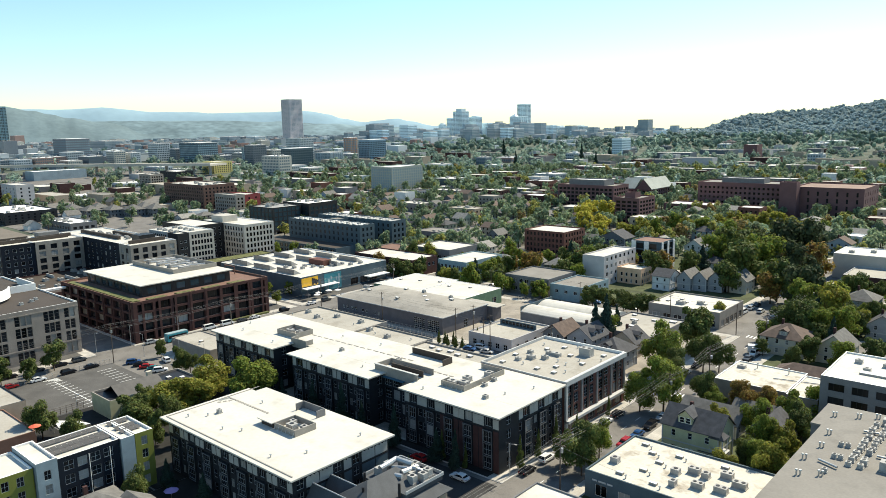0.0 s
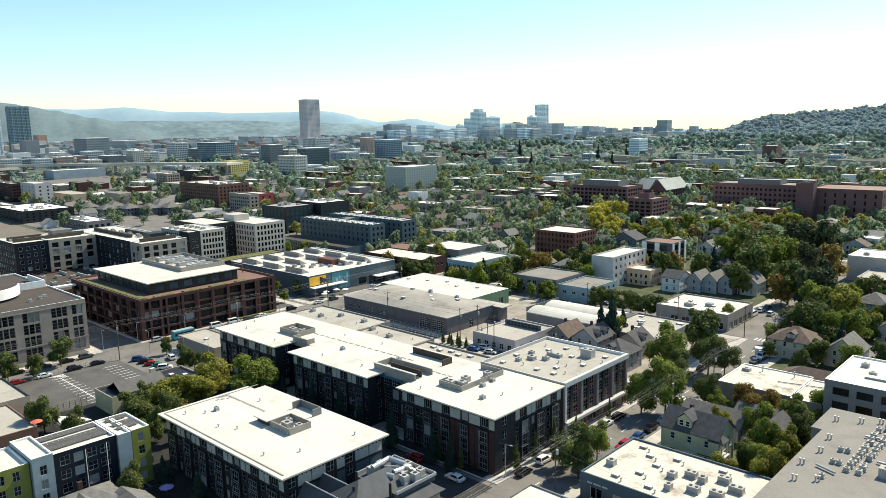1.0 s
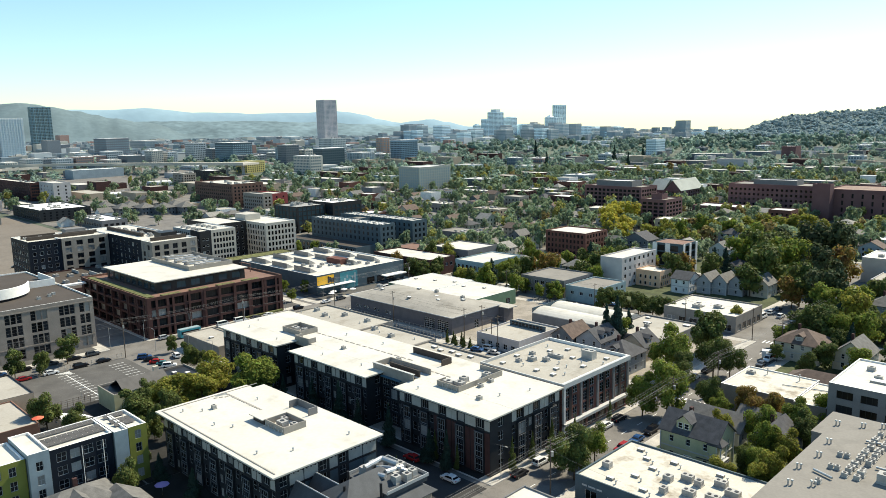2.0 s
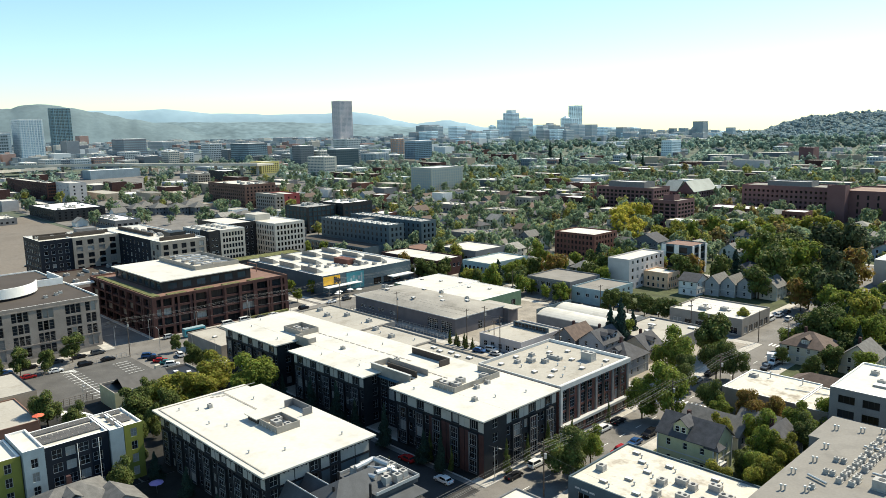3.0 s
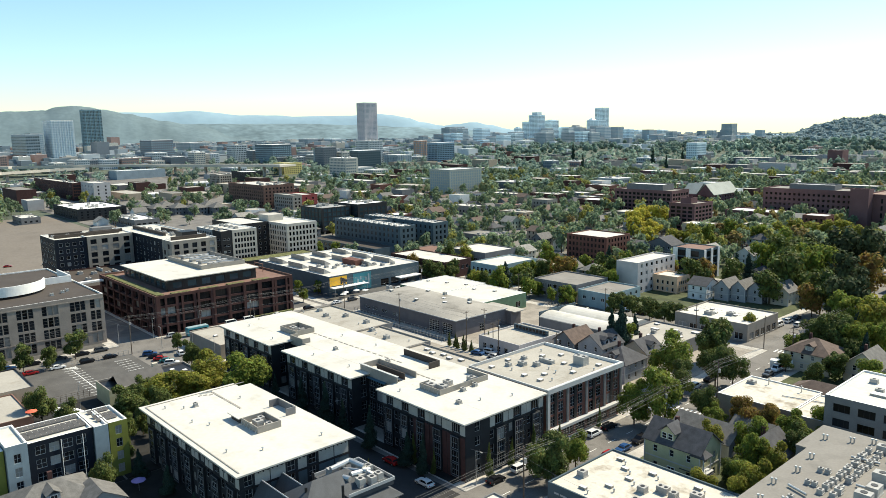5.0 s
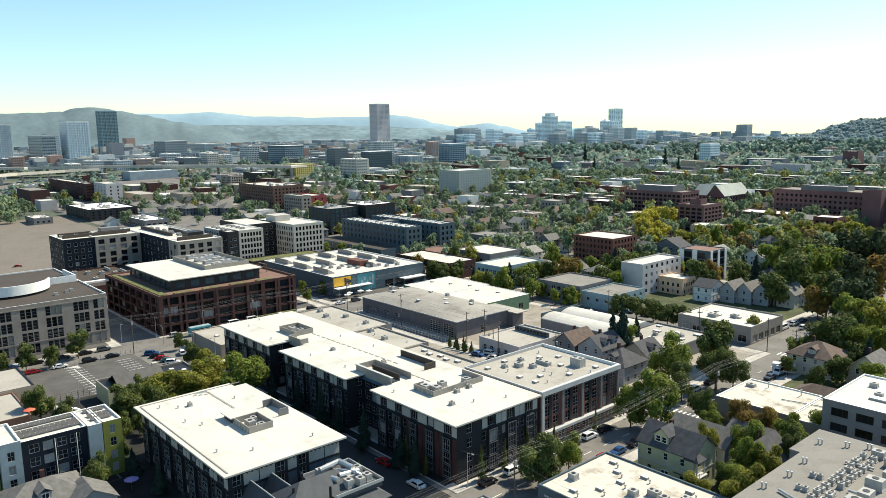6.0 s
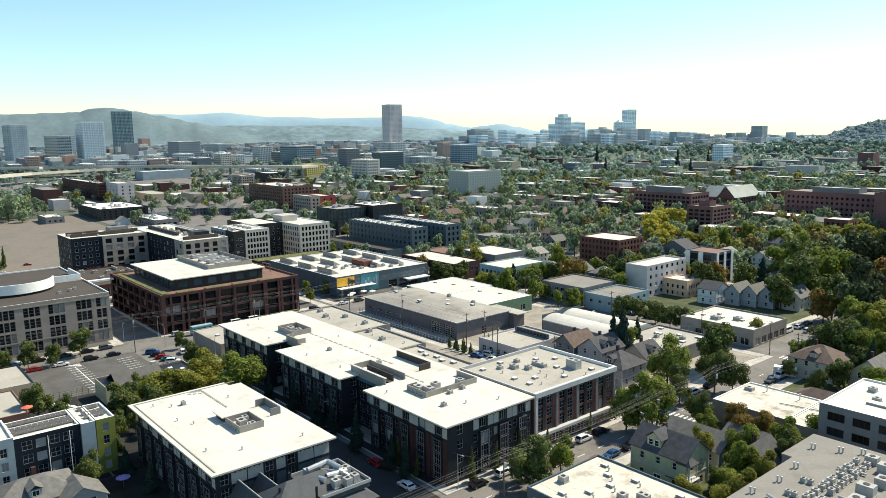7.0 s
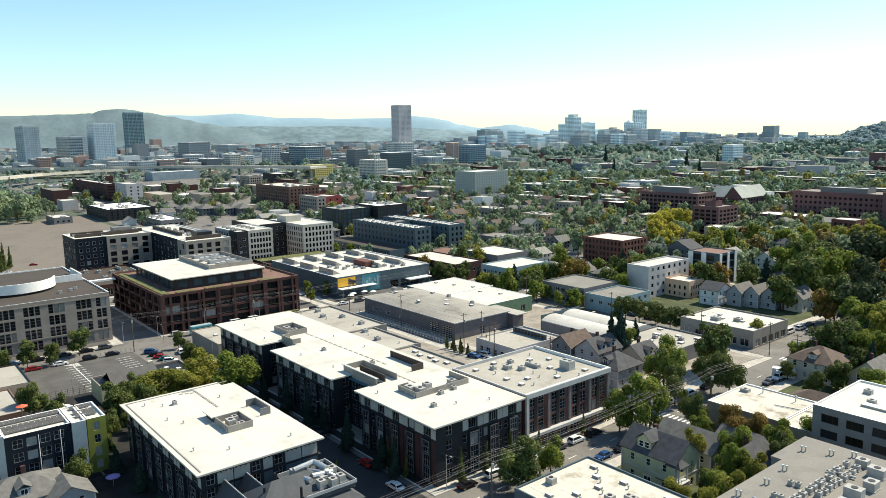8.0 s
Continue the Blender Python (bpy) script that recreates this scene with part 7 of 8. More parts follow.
# elevated freeway in the left distance
def deck(label, pts, width, z, thick=2.6):
    ob = thing("freeway_viaduct", label, "viaduct")
    sh, rail = Shape(), Shape()
    for (xa, ya), (xb, yb) in zip(pts, pts[1:]):
        u = Vector((xb - xa, yb - ya, 0)).normalized()
        n = Vector((u.y, -u.x, 0)) * width / 2
        q = [Vector((xa, ya, z)) + n, Vector((xb, yb, z)) + n, Vector((xb, yb, z)) - n, Vector((xa, ya, z)) - n]
        _slab(sh, q, [p - Vector((0, 0, thick)) for p in q])
        k = n.normalized() * 0.5
        q = [Vector((xa, ya, z + 1.2)) + n, Vector((xb, yb, z + 1.2)) + n, Vector((xb, yb, z + 1.2)) + n - k, Vector((xa, ya, z + 1.2)) + n - k]
        _slab(rail, q, [p - Vector((0, 0, 1.2)) for p in q])
    part("deck", sh, VIADUCT, ob), part("parapet", rail, VIADUCT, ob)
    for i, (xa, ya) in enumerate(pts[:-1]):
        for t in (0.25, 0.75):
            xb, yb = pts[i + 1]
            x, y = xa + (xb - xa) * t, ya + (yb - ya) * t
            FOOT.append((x - 22, x + 22, y - 22, y + 22))
            part("pier", Shape().box(x - 1.5, x + 1.5, y - 1.5, y + 1.5, rise(x, y) - 2, z - thick), CONCRETE, ob)
    return ob


deck("pale concrete elevated freeway on piers", [(-1420, 180), (-1262, 292), (-1212, 362), (-1142, 424), (-1050, 472), (-944, 525), (-890, 544)], 34, 29)
deck("pale concrete elevated freeway ramp", [(-1040, 120), (-1086, 186), (-1140, 236), (-1172, 308), (-1180, 360)], 26, 26)


# further districts: plain blocks on the street grid
city = random.Random(5)
# haze is mixed into these wall colours
FAR_WALLS = [HAZED_CITY, HAZED_CITY, mat("far_brick", (0.30, 0.20, 0.17), 0.85, var=0.08, rnd=0.25), FAR_DARK, mat("far_cream", (0.50, 0.47, 0.41), 0.85, var=0.08, rnd=0.2)]
FAR_LABELS = ["pale", "pale", "brick", "dark", "cream"]
plots = [(gx, gy) for gx in range(-44, 0) for gy in range(-2, 40)]
city.shuffle(plots)
count = {True: 0, False: 0}
for gx, gy in plots:
    bx, by = gx * 79.0, 105 + gy * 79.0
    d = math.hypot(bx + 30, by + 30)
    az = math.degrees(math.atan2(-bx - 30, by + 30))
    if not (620 < d < 3000 and 2 < az < 83):
        continue
    dense = az > 52
    low_belt = az > 56 and d < 1330      # low yards and trees before the freeway
    if by + 60 > 250 and d < 660 and not dense and by > 255 and az < 74:
        continue
    chance = (0.6 if low_belt else 0.85 if dense else 0.62) * (1 if d < 1600 else 0.5 if d < 2200 else 0.2)
    for i in range(2):
        if city.random() > chance:
            continue
        w, dd = (city.uniform(18, 44), city.uniform(18, 30)) if dense else (city.uniform(12, 34), city.uniform(12, 28))
        x, y = bx + 10 + w / 2 + city.uniform(0, 6), by + 10 + 30 * i + dd / 2
        if not free(x, y, 14) or count[dense] >= (130 if dense else 95):
            continue
        tall = city.uniform(8, 26) if dense else city.uniform(5, 11)
        if low_belt:
            tall = city.uniform(4, 8)
        if dense and not low_belt and city.random() < 0.16:
            tall *= 1.6
        m = city.randrange(5)
        g = rise(x, y)
        FOOT.append((x - w / 2, x + w / 2, y - dd / 2, y + dd / 2))
        b = thing("city_building", f"{FAR_LABELS[m]} flat-roofed city building far off in haze", "building", (x, y, g))
        part("wall", Shape().box(-w / 2, w / 2, -dd / 2, dd / 2, -4, tall), FAR_WALLS[m], b)
        r = Shape().box(-w / 2 + 0.6, w / 2 - 0.6, -dd / 2 + 0.6, dd / 2 - 0.6, tall, tall + 0.4)
        for q in range(city.randrange(2, 6)):
            u, v, e = city.uniform(-0.38, 0.34) * w, city.uniform(-0.38, 0.34) * dd, city.uniform(1.4, 4.2)
            r.box(u, u + e, v, v + e * 0.7, tall + 0.4, tall + city.uniform(1.2, 2.6), 1)
        part("roof", r, [FAR_ROOF, UNIT], b)
        if d < 1500:
            grid = Shape()
            n = max(1, int(tall / 3.6))
            step = (tall - 0.8) / n
            for k in range(n):
                zz = 1.2 + k * step
                for q in range(int(w / 3.4)):
                    u = -w / 2 + 1.7 + q * 3.4
                    grid.face([(u - 1.1, -dd / 2 - 0.05, zz), (u + 1.1, -dd / 2 - 0.05, zz), (u + 1.1, -dd / 2 - 0.05, zz + step * 0.52), (u - 1.1, -dd / 2 - 0.05, zz + step * 0.52)])
                for q in range(int(dd / 3.4)):
                    u = -dd / 2 + 1.7 + q * 3.4
                    grid.face([(w / 2 + 0.05, u - 1.1, zz), (w / 2 + 0.05, u + 1.1, zz), (w / 2 + 0.05, u + 1.1, zz + step * 0.52), (w / 2 + 0.05, u - 1.1, zz + step * 0.52)])
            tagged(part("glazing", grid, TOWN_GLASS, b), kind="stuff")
        if city.random() < 0.3:
            part("lift_house", Shape().box(-w * 0.15, w * 0.12, -dd * 0.15, dd * 0.2, tall + 0.4, tall + 3), FAR_WALLS[m], b)
        count[dense] += 1

# wooded hill and the far hills
RINGS = 33


def ridge(name, label, d0, d1, d2, profile, material, rough, seed, n=160):
    """A range seen from the town: profile gives (degrees from +y, height of the crest)."""
    sh = Shape()
    a0, a1 = profile[0][0], profile[-1][0]
    rings = RINGS
    for i in range(n + 1):
        a = a0 + (a1 - a0) * i / n
        for (p, hp), (q, hq) in zip(profile, profile[1:]):
            if p <= a <= q:
                u = (a - p) / (q - p)
                u = u * u * (3 - 2 * u)
                crest = hp + (hq - hp) * u
        crest += rough * noise.noise((a * 0.9, seed, 0)) + rough * 0.5 * noise.noise((a * 3.1, seed, 5))
        for j in range(rings):
            v = j / (rings - 1)
            d = d0 + (d1 - d0) * v / 0.7 if v <= 0.7 else d1 + (d2 - d1) * (v - 0.7) / 0.3
            e = math.sin(min(v / 0.7, 1) * math.pi / 2) ** 1.5 if v <= 0.7 else 1 - (v - 0.7) / 0.3
            x, y = -d * math.sin(radians(a)), d * math.cos(radians(a))
            g = rise(x, y) - 2
            bump = rough * (0.5 * noise.noise((x / 120, y / 120, seed)) + 0.6 * noise.noise((x / 38, y / 38, seed))) * math.sin(math.pi * v)
            sh.v.append((x, y, g + max(0, crest - g) * e + bump))
    for i in range(n):
        for j in range(rings - 1):
            k = i * rings + j
            sh.f.append((k, k + 1, k + rings + 1, k + rings))
            sh.m.append(0)
    me = sh.mesh(name, [material])
    me.polygons.foreach_set("use_smooth", [True] * len(me.polygons))
    ob = new(name, me)
    return tagged(ob, label, "hill", kind="structure")


ridge("backdrop_hills", "far hills along the horizon in painted haze blue", 4300, 4700, 4900, ((-6, 0), (20, 2), (25.4, 21), (29.2, 17), (32.4, 39), (34.5, 52), (39.1, 50), (42.5, 69), (43.8, 96), (45.3, 120), (46.4, 111), (47.7, 99), (49.0, 122), (50.3, 152), (51.8, 176), (52.8, 181), (54.6, 173), (58.8, 172), (60.4, 181), (62.8, 184), (64.8, 203), (65.9, 214), (68.6, 203), (70.4, 208), (77.3, 198), (81, 209), (92, 190), (96, 170)), HILLS, 3, 1)
ridge("backdrop_hills", "wooded hills in painted haze grey before the far range", 3500, 3900, 4200, ((60, 30), (63, 70), (66, 118), (68.2, 143), (69.3, 160), (70.4, 179), (72.1, 199), (72.8, 210), (73.9, 218), (74.9, 211), (75.6, 197), (77.2, 192), (80, 186), (86, 168), (96, 150)), HILLS_NEAR, 4, 4)
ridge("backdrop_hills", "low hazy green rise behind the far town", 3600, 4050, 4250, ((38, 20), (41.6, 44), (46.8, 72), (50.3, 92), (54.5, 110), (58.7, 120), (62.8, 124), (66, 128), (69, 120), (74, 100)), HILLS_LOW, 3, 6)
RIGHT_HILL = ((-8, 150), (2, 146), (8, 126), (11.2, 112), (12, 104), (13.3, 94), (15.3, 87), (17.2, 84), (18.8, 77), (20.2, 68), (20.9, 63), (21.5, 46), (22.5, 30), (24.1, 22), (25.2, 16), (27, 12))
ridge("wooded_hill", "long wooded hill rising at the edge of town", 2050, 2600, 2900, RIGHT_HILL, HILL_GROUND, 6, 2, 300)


# the town beyond the towers, too far to tell apart
def far_town(label, n, seed, material, d0, d1, a0, a1):
    rng = random.Random(seed)
    sh = Shape()
    for k in range(n):
        d, a = rng.uniform(d0, d1), radians(rng.uniform(a0, a1))
        x, y, w, v = -d * math.sin(a), d * math.cos(a), rng.uniform(8, 34), rng.uniform(8, 34)
        z = rise(x, y)
        sh.box(x - w / 2, x + w / 2, y - v / 2, y + v / 2, z - 2, z + rng.choice((5, 7, 9, 12, 16)) * rng.uniform(0.8, 1.3))
    return tagged(new("far_town", sh.mesh("far_town", [material])), label, "buildings", kind="stuff")


# far-town colours are kept pale and dull to paint in the haze
far_town("pale low buildings of the far town", 900, 31, HAZED_CITY, 1900, 3900, 26, 84)
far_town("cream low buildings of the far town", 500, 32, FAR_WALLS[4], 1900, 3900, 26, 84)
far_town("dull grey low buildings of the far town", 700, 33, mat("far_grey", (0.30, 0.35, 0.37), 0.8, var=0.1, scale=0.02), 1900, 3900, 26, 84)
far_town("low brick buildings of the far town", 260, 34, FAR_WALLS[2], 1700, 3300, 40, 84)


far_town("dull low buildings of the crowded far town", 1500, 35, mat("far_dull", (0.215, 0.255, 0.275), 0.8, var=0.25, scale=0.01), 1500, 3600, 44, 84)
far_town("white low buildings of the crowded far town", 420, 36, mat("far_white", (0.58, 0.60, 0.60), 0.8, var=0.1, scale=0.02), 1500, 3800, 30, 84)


# ---- street furniture and vehicles ----
for y, c, f, k in ((147.5, 3, "suv", 0), (153.5, 0, "suv", 0), (159.5, 1, "suv", 0), (138.5, 0, "saloon", 0), (127.5, 0, "suv", 0), (120, 1, "saloon", 0), (178, 2, "saloon", 0), (190, 0, "suv", 0)):
    car(-84.7, y, 90, c, f)
for y, c, f in ((145, 4, "suv"), (151.5, 5, "saloon"), (158, 1, "suv"), (165, 2, "saloon"), (172, 3, "saloon"), (196, 1, "suv"), (206, 0, "saloon"), (214, 2, "suv"), (224, 3, "saloon"), (230, 0, "van")):
    car(-75.2, y, 270, c, f)
for y, c, f in ((200, 0, "suv"), (208, 1, "saloon"), (218, 2, "suv")):
    car(-84.7, y, 90, c, f)
for x, y, c, f in ((-96.2, 265, 0, "saloon"), (-96.2, 271, 1, "suv"), (-96.2, 279, 0, "van"), (-96.2, 287, 0, "suv"), (-96.2, 294, 3, "saloon"), (-85.8, 268, 3, "saloon"), (-85.8, 281, 2, "suv"), (-91.5, 284, 0, "suv")):
    car(x, y, 90, c, f)
car(-94, 108.6, 180, 0, "saloon"), car(-107, 110, 180, 4, "saloon"), car(-128, 110.2, 0, 1, "suv"), car(-120, 100.2, 0, 3, "saloon"), car(-80.5, 104, 90, 4, "saloon")
# diagonal bays beside the long block
for x, y, r, c, f in ((-226.7, 102.1, 60, 5, "suv"), (-222.6, 102.4, 60, 1, "saloon"), (-219, 102.7, 60, 4, "saloon"), (-215.5, 103.4, 60, 6, "saloon"), (-212, 103.6, 60, 0, "suv"), (-220.1, 109.8, 170, 0, "suv"), (-214, 110.6, 175, 2, "saloon")):
    car(x, y, r, c, f)
# street beside the car park
for x, y, c, f in ((-243.5, 57, 2, "saloon"), (-243.5, 64, 5, "saloon"), (-243.5, 71, 1, "suv"), (-243.5, 79, 3, "saloon"), (-243.5, 86, 1, "saloon"), (-243.5, 92, 3, "suv"), (-233.4, 68, 4, "saloon"), (-233.4, 75.7, 0, "saloon"), (-233.4, 84.5, 1, "suv"), (-233.4, 91.6, 1, "saloon")):
    car(x, y, 90, c, f)
for y, c, f in ((117, 2, "suv"), (140, 0, "van"), (147.4, 0, "van"), (154, 3, "saloon"), (160, 0, "saloon"), (174, 1, "suv"), (188, 0, "saloon"), (196, 3, "suv"), (206, 2, "saloon"), (222, 0, "van"), (229, 1, "saloon"), (236, 0, "suv")):
    car(-243.8, y, 90, c, f)
for y, c, f in ((205, 1, "suv"), (213, 0, "saloon"), (221, 3, "saloon"), (233, 0, "suv")):
    car(-232.5, y, 270, c, f)
for x, c, f in ((-195, 0, "suv"), (-189, 2, "saloon"), (-183, 1, "suv"), (-177, 0, "saloon"), (-171, 3, "suv"), (-203, 0, "saloon"), (-149, 5, "saloon"), (-141, 1, "suv"), (-133, 2, "saloon"), (-111, 0, "suv")):
    car(x, 260.4, 0, c, f)
for x, c, f in ((-211.9, 0, "saloon"), (-205, 3, "saloon"), (-160, 1, "saloon")):
    car(x, 250.4, 0, c, f)
car(-147.2, 182.4, 15, 0, "suv", 0.17), car(-149.6, 179, 15, 5, "saloon", 0.17), car(-143, 180, 15, 2, "saloon", 0.17)
for k in range(14):
    car(-318.5 if k % 2 else -327, 108 + k * 9, 90, (k * 3) % 7, ("saloon", "suv")[k % 2])
for x, y, c in ((-447, 126, 1), (-452, 140, 0), (-440, 158, 3), (-448, 184, 2), (-436, 92, 0), (-455, 108, 4), (-470, 150, 0), (-473, 170, 1), (-474, 196, 2)):
    car(x, y, 80, c, "saloon", 0.17)

# bus in the street by the brick office
b = thing("bus", "teal city bus standing in the street", "bus", (-240.3, 124.6, 0), 90)
part("body", Shape().box(-3.9, 3.9, -1.25, 1.25, 0.4, 3.0), mat("bus_teal", (0.05, 0.25, 0.30), 0.35, var=0.05), b)
part("roof", Shape().box(-3.8, 3.8, -1.15, 1.15, 3.0, 3.25), SKY_WALL, b)
for s in (-1.27, 1.27):
    part("side_window", Shape().box(-3.5, 3.3, s - 0.01, s + 0.01, 1.5, 2.5), GLASS, b)
part("windscreen", Shape().box(3.9, 3.92, -1.1, 1.1, 1.2, 2.7), GLASS, b)
wm = Shape()
wm.bar((0, -0.15, 0), (0, 0.15, 0), 0.48, 14)
wm = wm.mesh("tyre", [RUBBER])
for x in (-2.3, 2.4):
    for y in (-1.12, 1.12):
        part("wheel", wm, None, b).location = (x, y, 0.48)

# food cart on the corner
b = thing("food_cart", "white and red food cart with awning", "food cart", (-74.8, 231.7, 0.15), 20)
part("body", Shape().box(-3, 3, -1.2, 1.2, 0.5, 2.8), WHITE, b), part("hatch", Shape().box(-1.6, 1.4, -1.24, -1.2, 1.2, 2.3), mat("cart_red", (0.5, 0.06, 0.04), 0.5, var=0.06), b)
part("awning", Shape().box(-1.8, 1.6, -2.3, -1.2, 2.35, 2.45), WHITE, b)

# poles and wires
line_a = [(-75.2, 60), (-75.2, 118), (-83.0 + 8, 168), (-75.2, 194), (-75.2, 240), (-75.2, 290)]
for x, y in line_a:
    utility_pole(x, y, 11.5, 2, 0)
for (xa, ya), (xb, yb) in zip(line_a, line_a[1:]):
    for dx, z in ((-1.2, 11.0), (-0.5, 11.0), (0.5, 11.0), (1.2, 11.0), (-0.8, 9.8), (0.8, 9.8)):
        cable((xa + dx, ya, z), (xb + dx, yb, z), 0.9)
line_b = [(-232.4, 40), (-232.4, 98.3), (-232.2, 142), (-231.6, 183.5), (-231.6, 225)]
for x, y in line_b:
    utility_pole(x, y, 13.5, 2, 0)
for (xa, ya), (xb, yb) in zip(line_b, line_b[1:]):
    for dx, z in ((-1.2, 13.0), (0, 13.1), (1.2, 13.0), (-0.8, 11.8), (0.8, 11.8), (0.2, 9.0)):
        cable((xa + dx, ya, z), (xb + dx, yb, z), 0.8)
line_c = [(-231.6, 183.5), (-196.7, 184.5), (-158.5, 182.6), (-143.5, 182.4), (-120, 182.8)]
for x, y in line_c[1:]:
    utility_pole(x, y, 12.5, 1, 90)
for (xa, ya), (xb, yb) in zip(line_c, line_c[1:]):
    for dy, z in ((-1.2, 12.0), (1.2, 12.0), (0, 10.2)):
        cable((xa, ya + dy, z), (xb, yb + dy, z), 0.6)
utility_pole(-153.8, 186.4, 13.5, 1, 0), utility_pole(-148, 184.6, 10, 1, 0, False)
line_d = [(-195, 249), (-150, 249), (-112, 249), (-88, 249)]
for x, y in line_d:
    utility_pole(x, y, 11, 1, 90, False)
for (xa, ya), (xb, yb) in zip(line_d, line_d[1:]):
    for dy in (-1.2, 1.2):
        cable((xa, ya + dy, 10.5), (xb, yb + dy, 10.5), 0.7)
for (xa, ya), (xb, yb) in (((-232.4, 98.3), (-247, 104)), ((-232.4, 98.3), (-253, 99)), ((-75.2, 168), (-88, 160)), ((-75.2, 118), (-88, 116)), ((-75.2, 118), (-60, 119))):
    cable((xa, ya, 9.5), (xb, yb, 7.5), 0.4)
for x, y, r in ((-231.2, 108, 180), (-246.2, 98.8, 0), (-246.8, 111.0, 0), (-231.5, 160, 180), (-191.2, 70.2, 0), (-216, 112.5, 270), (-86.4, 176, 0), (-86.4, 116, 0), (-205, 115, 270), (-231, 205, 180), (-245, 150, 0), (-245, 128, 0), (-130, 113, 270)):
    street_lamp(x, y, r, 7.5)


# fences
def fence(a, b, h, n, m, label, rails=2):
    ob = thing("fence", label, "fence", (a[0], a[1], 0.15), math.degrees(math.atan2(b[1] - a[1], b[0] - a[0])))
    length = math.hypot(b[0] - a[0], b[1] - a[1])
    post = Shape().box(-0.05, 0.05, -0.05, 0.05, 0, h).mesh("post", [m])
    for k in range(n + 1):
        part("post", post, None, ob).location = (length * k / n, 0, 0)
    for k in range(rails):
        part("rail", Shape().box(0, length, -0.025, 0.025, h * (k + 1) / rails - 0.1, h * (k + 1) / rails - 0.04), m, ob)
    return ob


fence((-226, 184.6), (-170, 184.6), 1.8, 28, METAL, "galvanised chain-link fence round the warehouse yard", 3)
fence((-233.4, 65.5), (-233.4, 97.5), 1.4, 20, METAL, "low metal fence along the car park", 2)
fence((-199.4, 66), (-199.4, 75), 2.2, 6, POLE_WOOD, "brown timber fence by the car park", 4)
fence((-204, 181.2), (-168, 181.2), 1.6, 20, METAL, "metal fence along the yard", 2)
fence((-178, 246), (-156, 246), 1.8, 14, METAL, "chain-link fence along the lot", 3)


# umbrellas
def umbrella(x, y, z, r, m, label, h=2.4):
    ob = thing("umbrella", label, "umbrella", (x, y, z), 15)
    part("pole", Shape().tube(0, 0, 0, h, 0.03), METAL, ob)
    can = Shape()
    for k in range(8):
        a0, a1 = k * math.pi / 4, (k + 1) * math.pi / 4
        can.face([(0, 0, h + 0.45), (r * math.cos(a0), r * math.sin(a0), h - 0.1), (r * math.cos(a1), r * math.sin(a1), h - 0.1)])
        can.face([(0, 0, h + 0.42), (r * math.cos(a1), r * math.sin(a1), h - 0.13), (r * math.cos(a0), r * math.sin(a0), h - 0.13)])
    part("canopy", can, m, ob)
    return ob


umbrella(-133, 64.7, 0.15, 1.5, mat("lilac_cloth", (0.30, 0.22, 0.45), 0.8, var=0.06), "faded lilac patio umbrella")
umbrella(-179.8, 56.2, 4.2, 1.4, mat("coral_cloth", (0.65, 0.13, 0.07), 0.8, var=0.06), "coral red patio umbrella on a roof terrace")
for k in range(6):
    umbrella(-250.6 + (k % 2) * 2.6, 191.5 + k * 2.9, 0.15, 1.5, WHITE if k % 3 else BLACK, "square market umbrella over cafe tables")
sail = thing("shade_sail", "white shade sail stretched over a terrace", "shade sail", (-181, 66, 0.15))
sh = Shape()
sh.face([(-7, -3, 3.4), (1, -4, 3.0), (3, 2, 3.6), (-2, 1.4, 3.1)])
part("cloth", sh, WHITE, sail)
for x, y in ((-7, -3), (1, -4), (3, 2)):
    part("mast", Shape().tube(x, y, 0, 3.5, 0.06), METAL, sail)
# planting strip and hedge by the brick office
tagged(new("verge", Shape().box(-247, -245.8, 150, 168, 0.15, 0.9).mesh("verge", [PLANT])), "low ragged planting along the pavement", "planting", kind="stuff")


# ---- planting ----
tree("y", -178.2, 102.3, 6.2, 12.2)
tree("g", -164.0, 104.6, 6.8, 13.8)
tree("y", -174.2, 93.5, 6.0, 10.0)
tree("y", -174.6, 86.0, 6.8, 10.5)
tree("d", -174.5, 77.5, 5.4, 9.5)
tree("d", -136.8, 59.0, 3.1, 8.7)
tree("d", -186.4, 59.8, 3.9, 10.5)
tree("d", -176.7, 63.3, 3.2, 8.8)
tree("d", -238.2, 67.1, 3.4, 9.0)
tree("d", -234.8, 74.0, 3.0, 8.0)
tree("d", -240.4, 83.0, 3.9, 10.0)
tree("d", -237.2, 60.0, 3.0, 8.2)
tree("d", -225.8, 111.1, 2.0, 6.3)
tree("d", -205.7, 107.4, 3.2, 8.9)
tree("d", -203.6, 109.1, 2.3, 6.8)
tree("g", -91.4, 197.5, 6.2, 15.2)
tree("d", -90.9, 222.0, 6.6, 15.8)
tree("g", -77.2, 169.6, 5.9, 14.8)
tree("g", -81.9, 165.9, 4.4, 11.5)
tree("d", -83.0, 190.3, 3.9, 10.4)
tree("d", -75.1, 126.1, 4.4, 11.4)
tree("g", -76.5, 135.9, 3.3, 9.1)
tree("d", -80.4, 128.2, 2.8, 7.9)
tree("d", -70.5, 179.5, 3.6, 9.8)
tree("r", -60.5, 178.6, 3.7, 9.0)
tree("r", -55.8, 179.2, 3.6, 8.6)
tree("g", -47.9, 176.7, 4.0, 10.0)
tree("g", -46.0, 185.5, 3.6, 9.7)
tree("g", -49.5, 158.8, 4.0, 10.6)
tree("g", -53.3, 167.7, 3.5, 9.5)
tree("d", -50.2, 152.0, 2.6, 6.5)
tree("y", -44.1, 159.0, 3.4, 9.3)
tree("y", -41.9, 145.1, 4.1, 10.9)
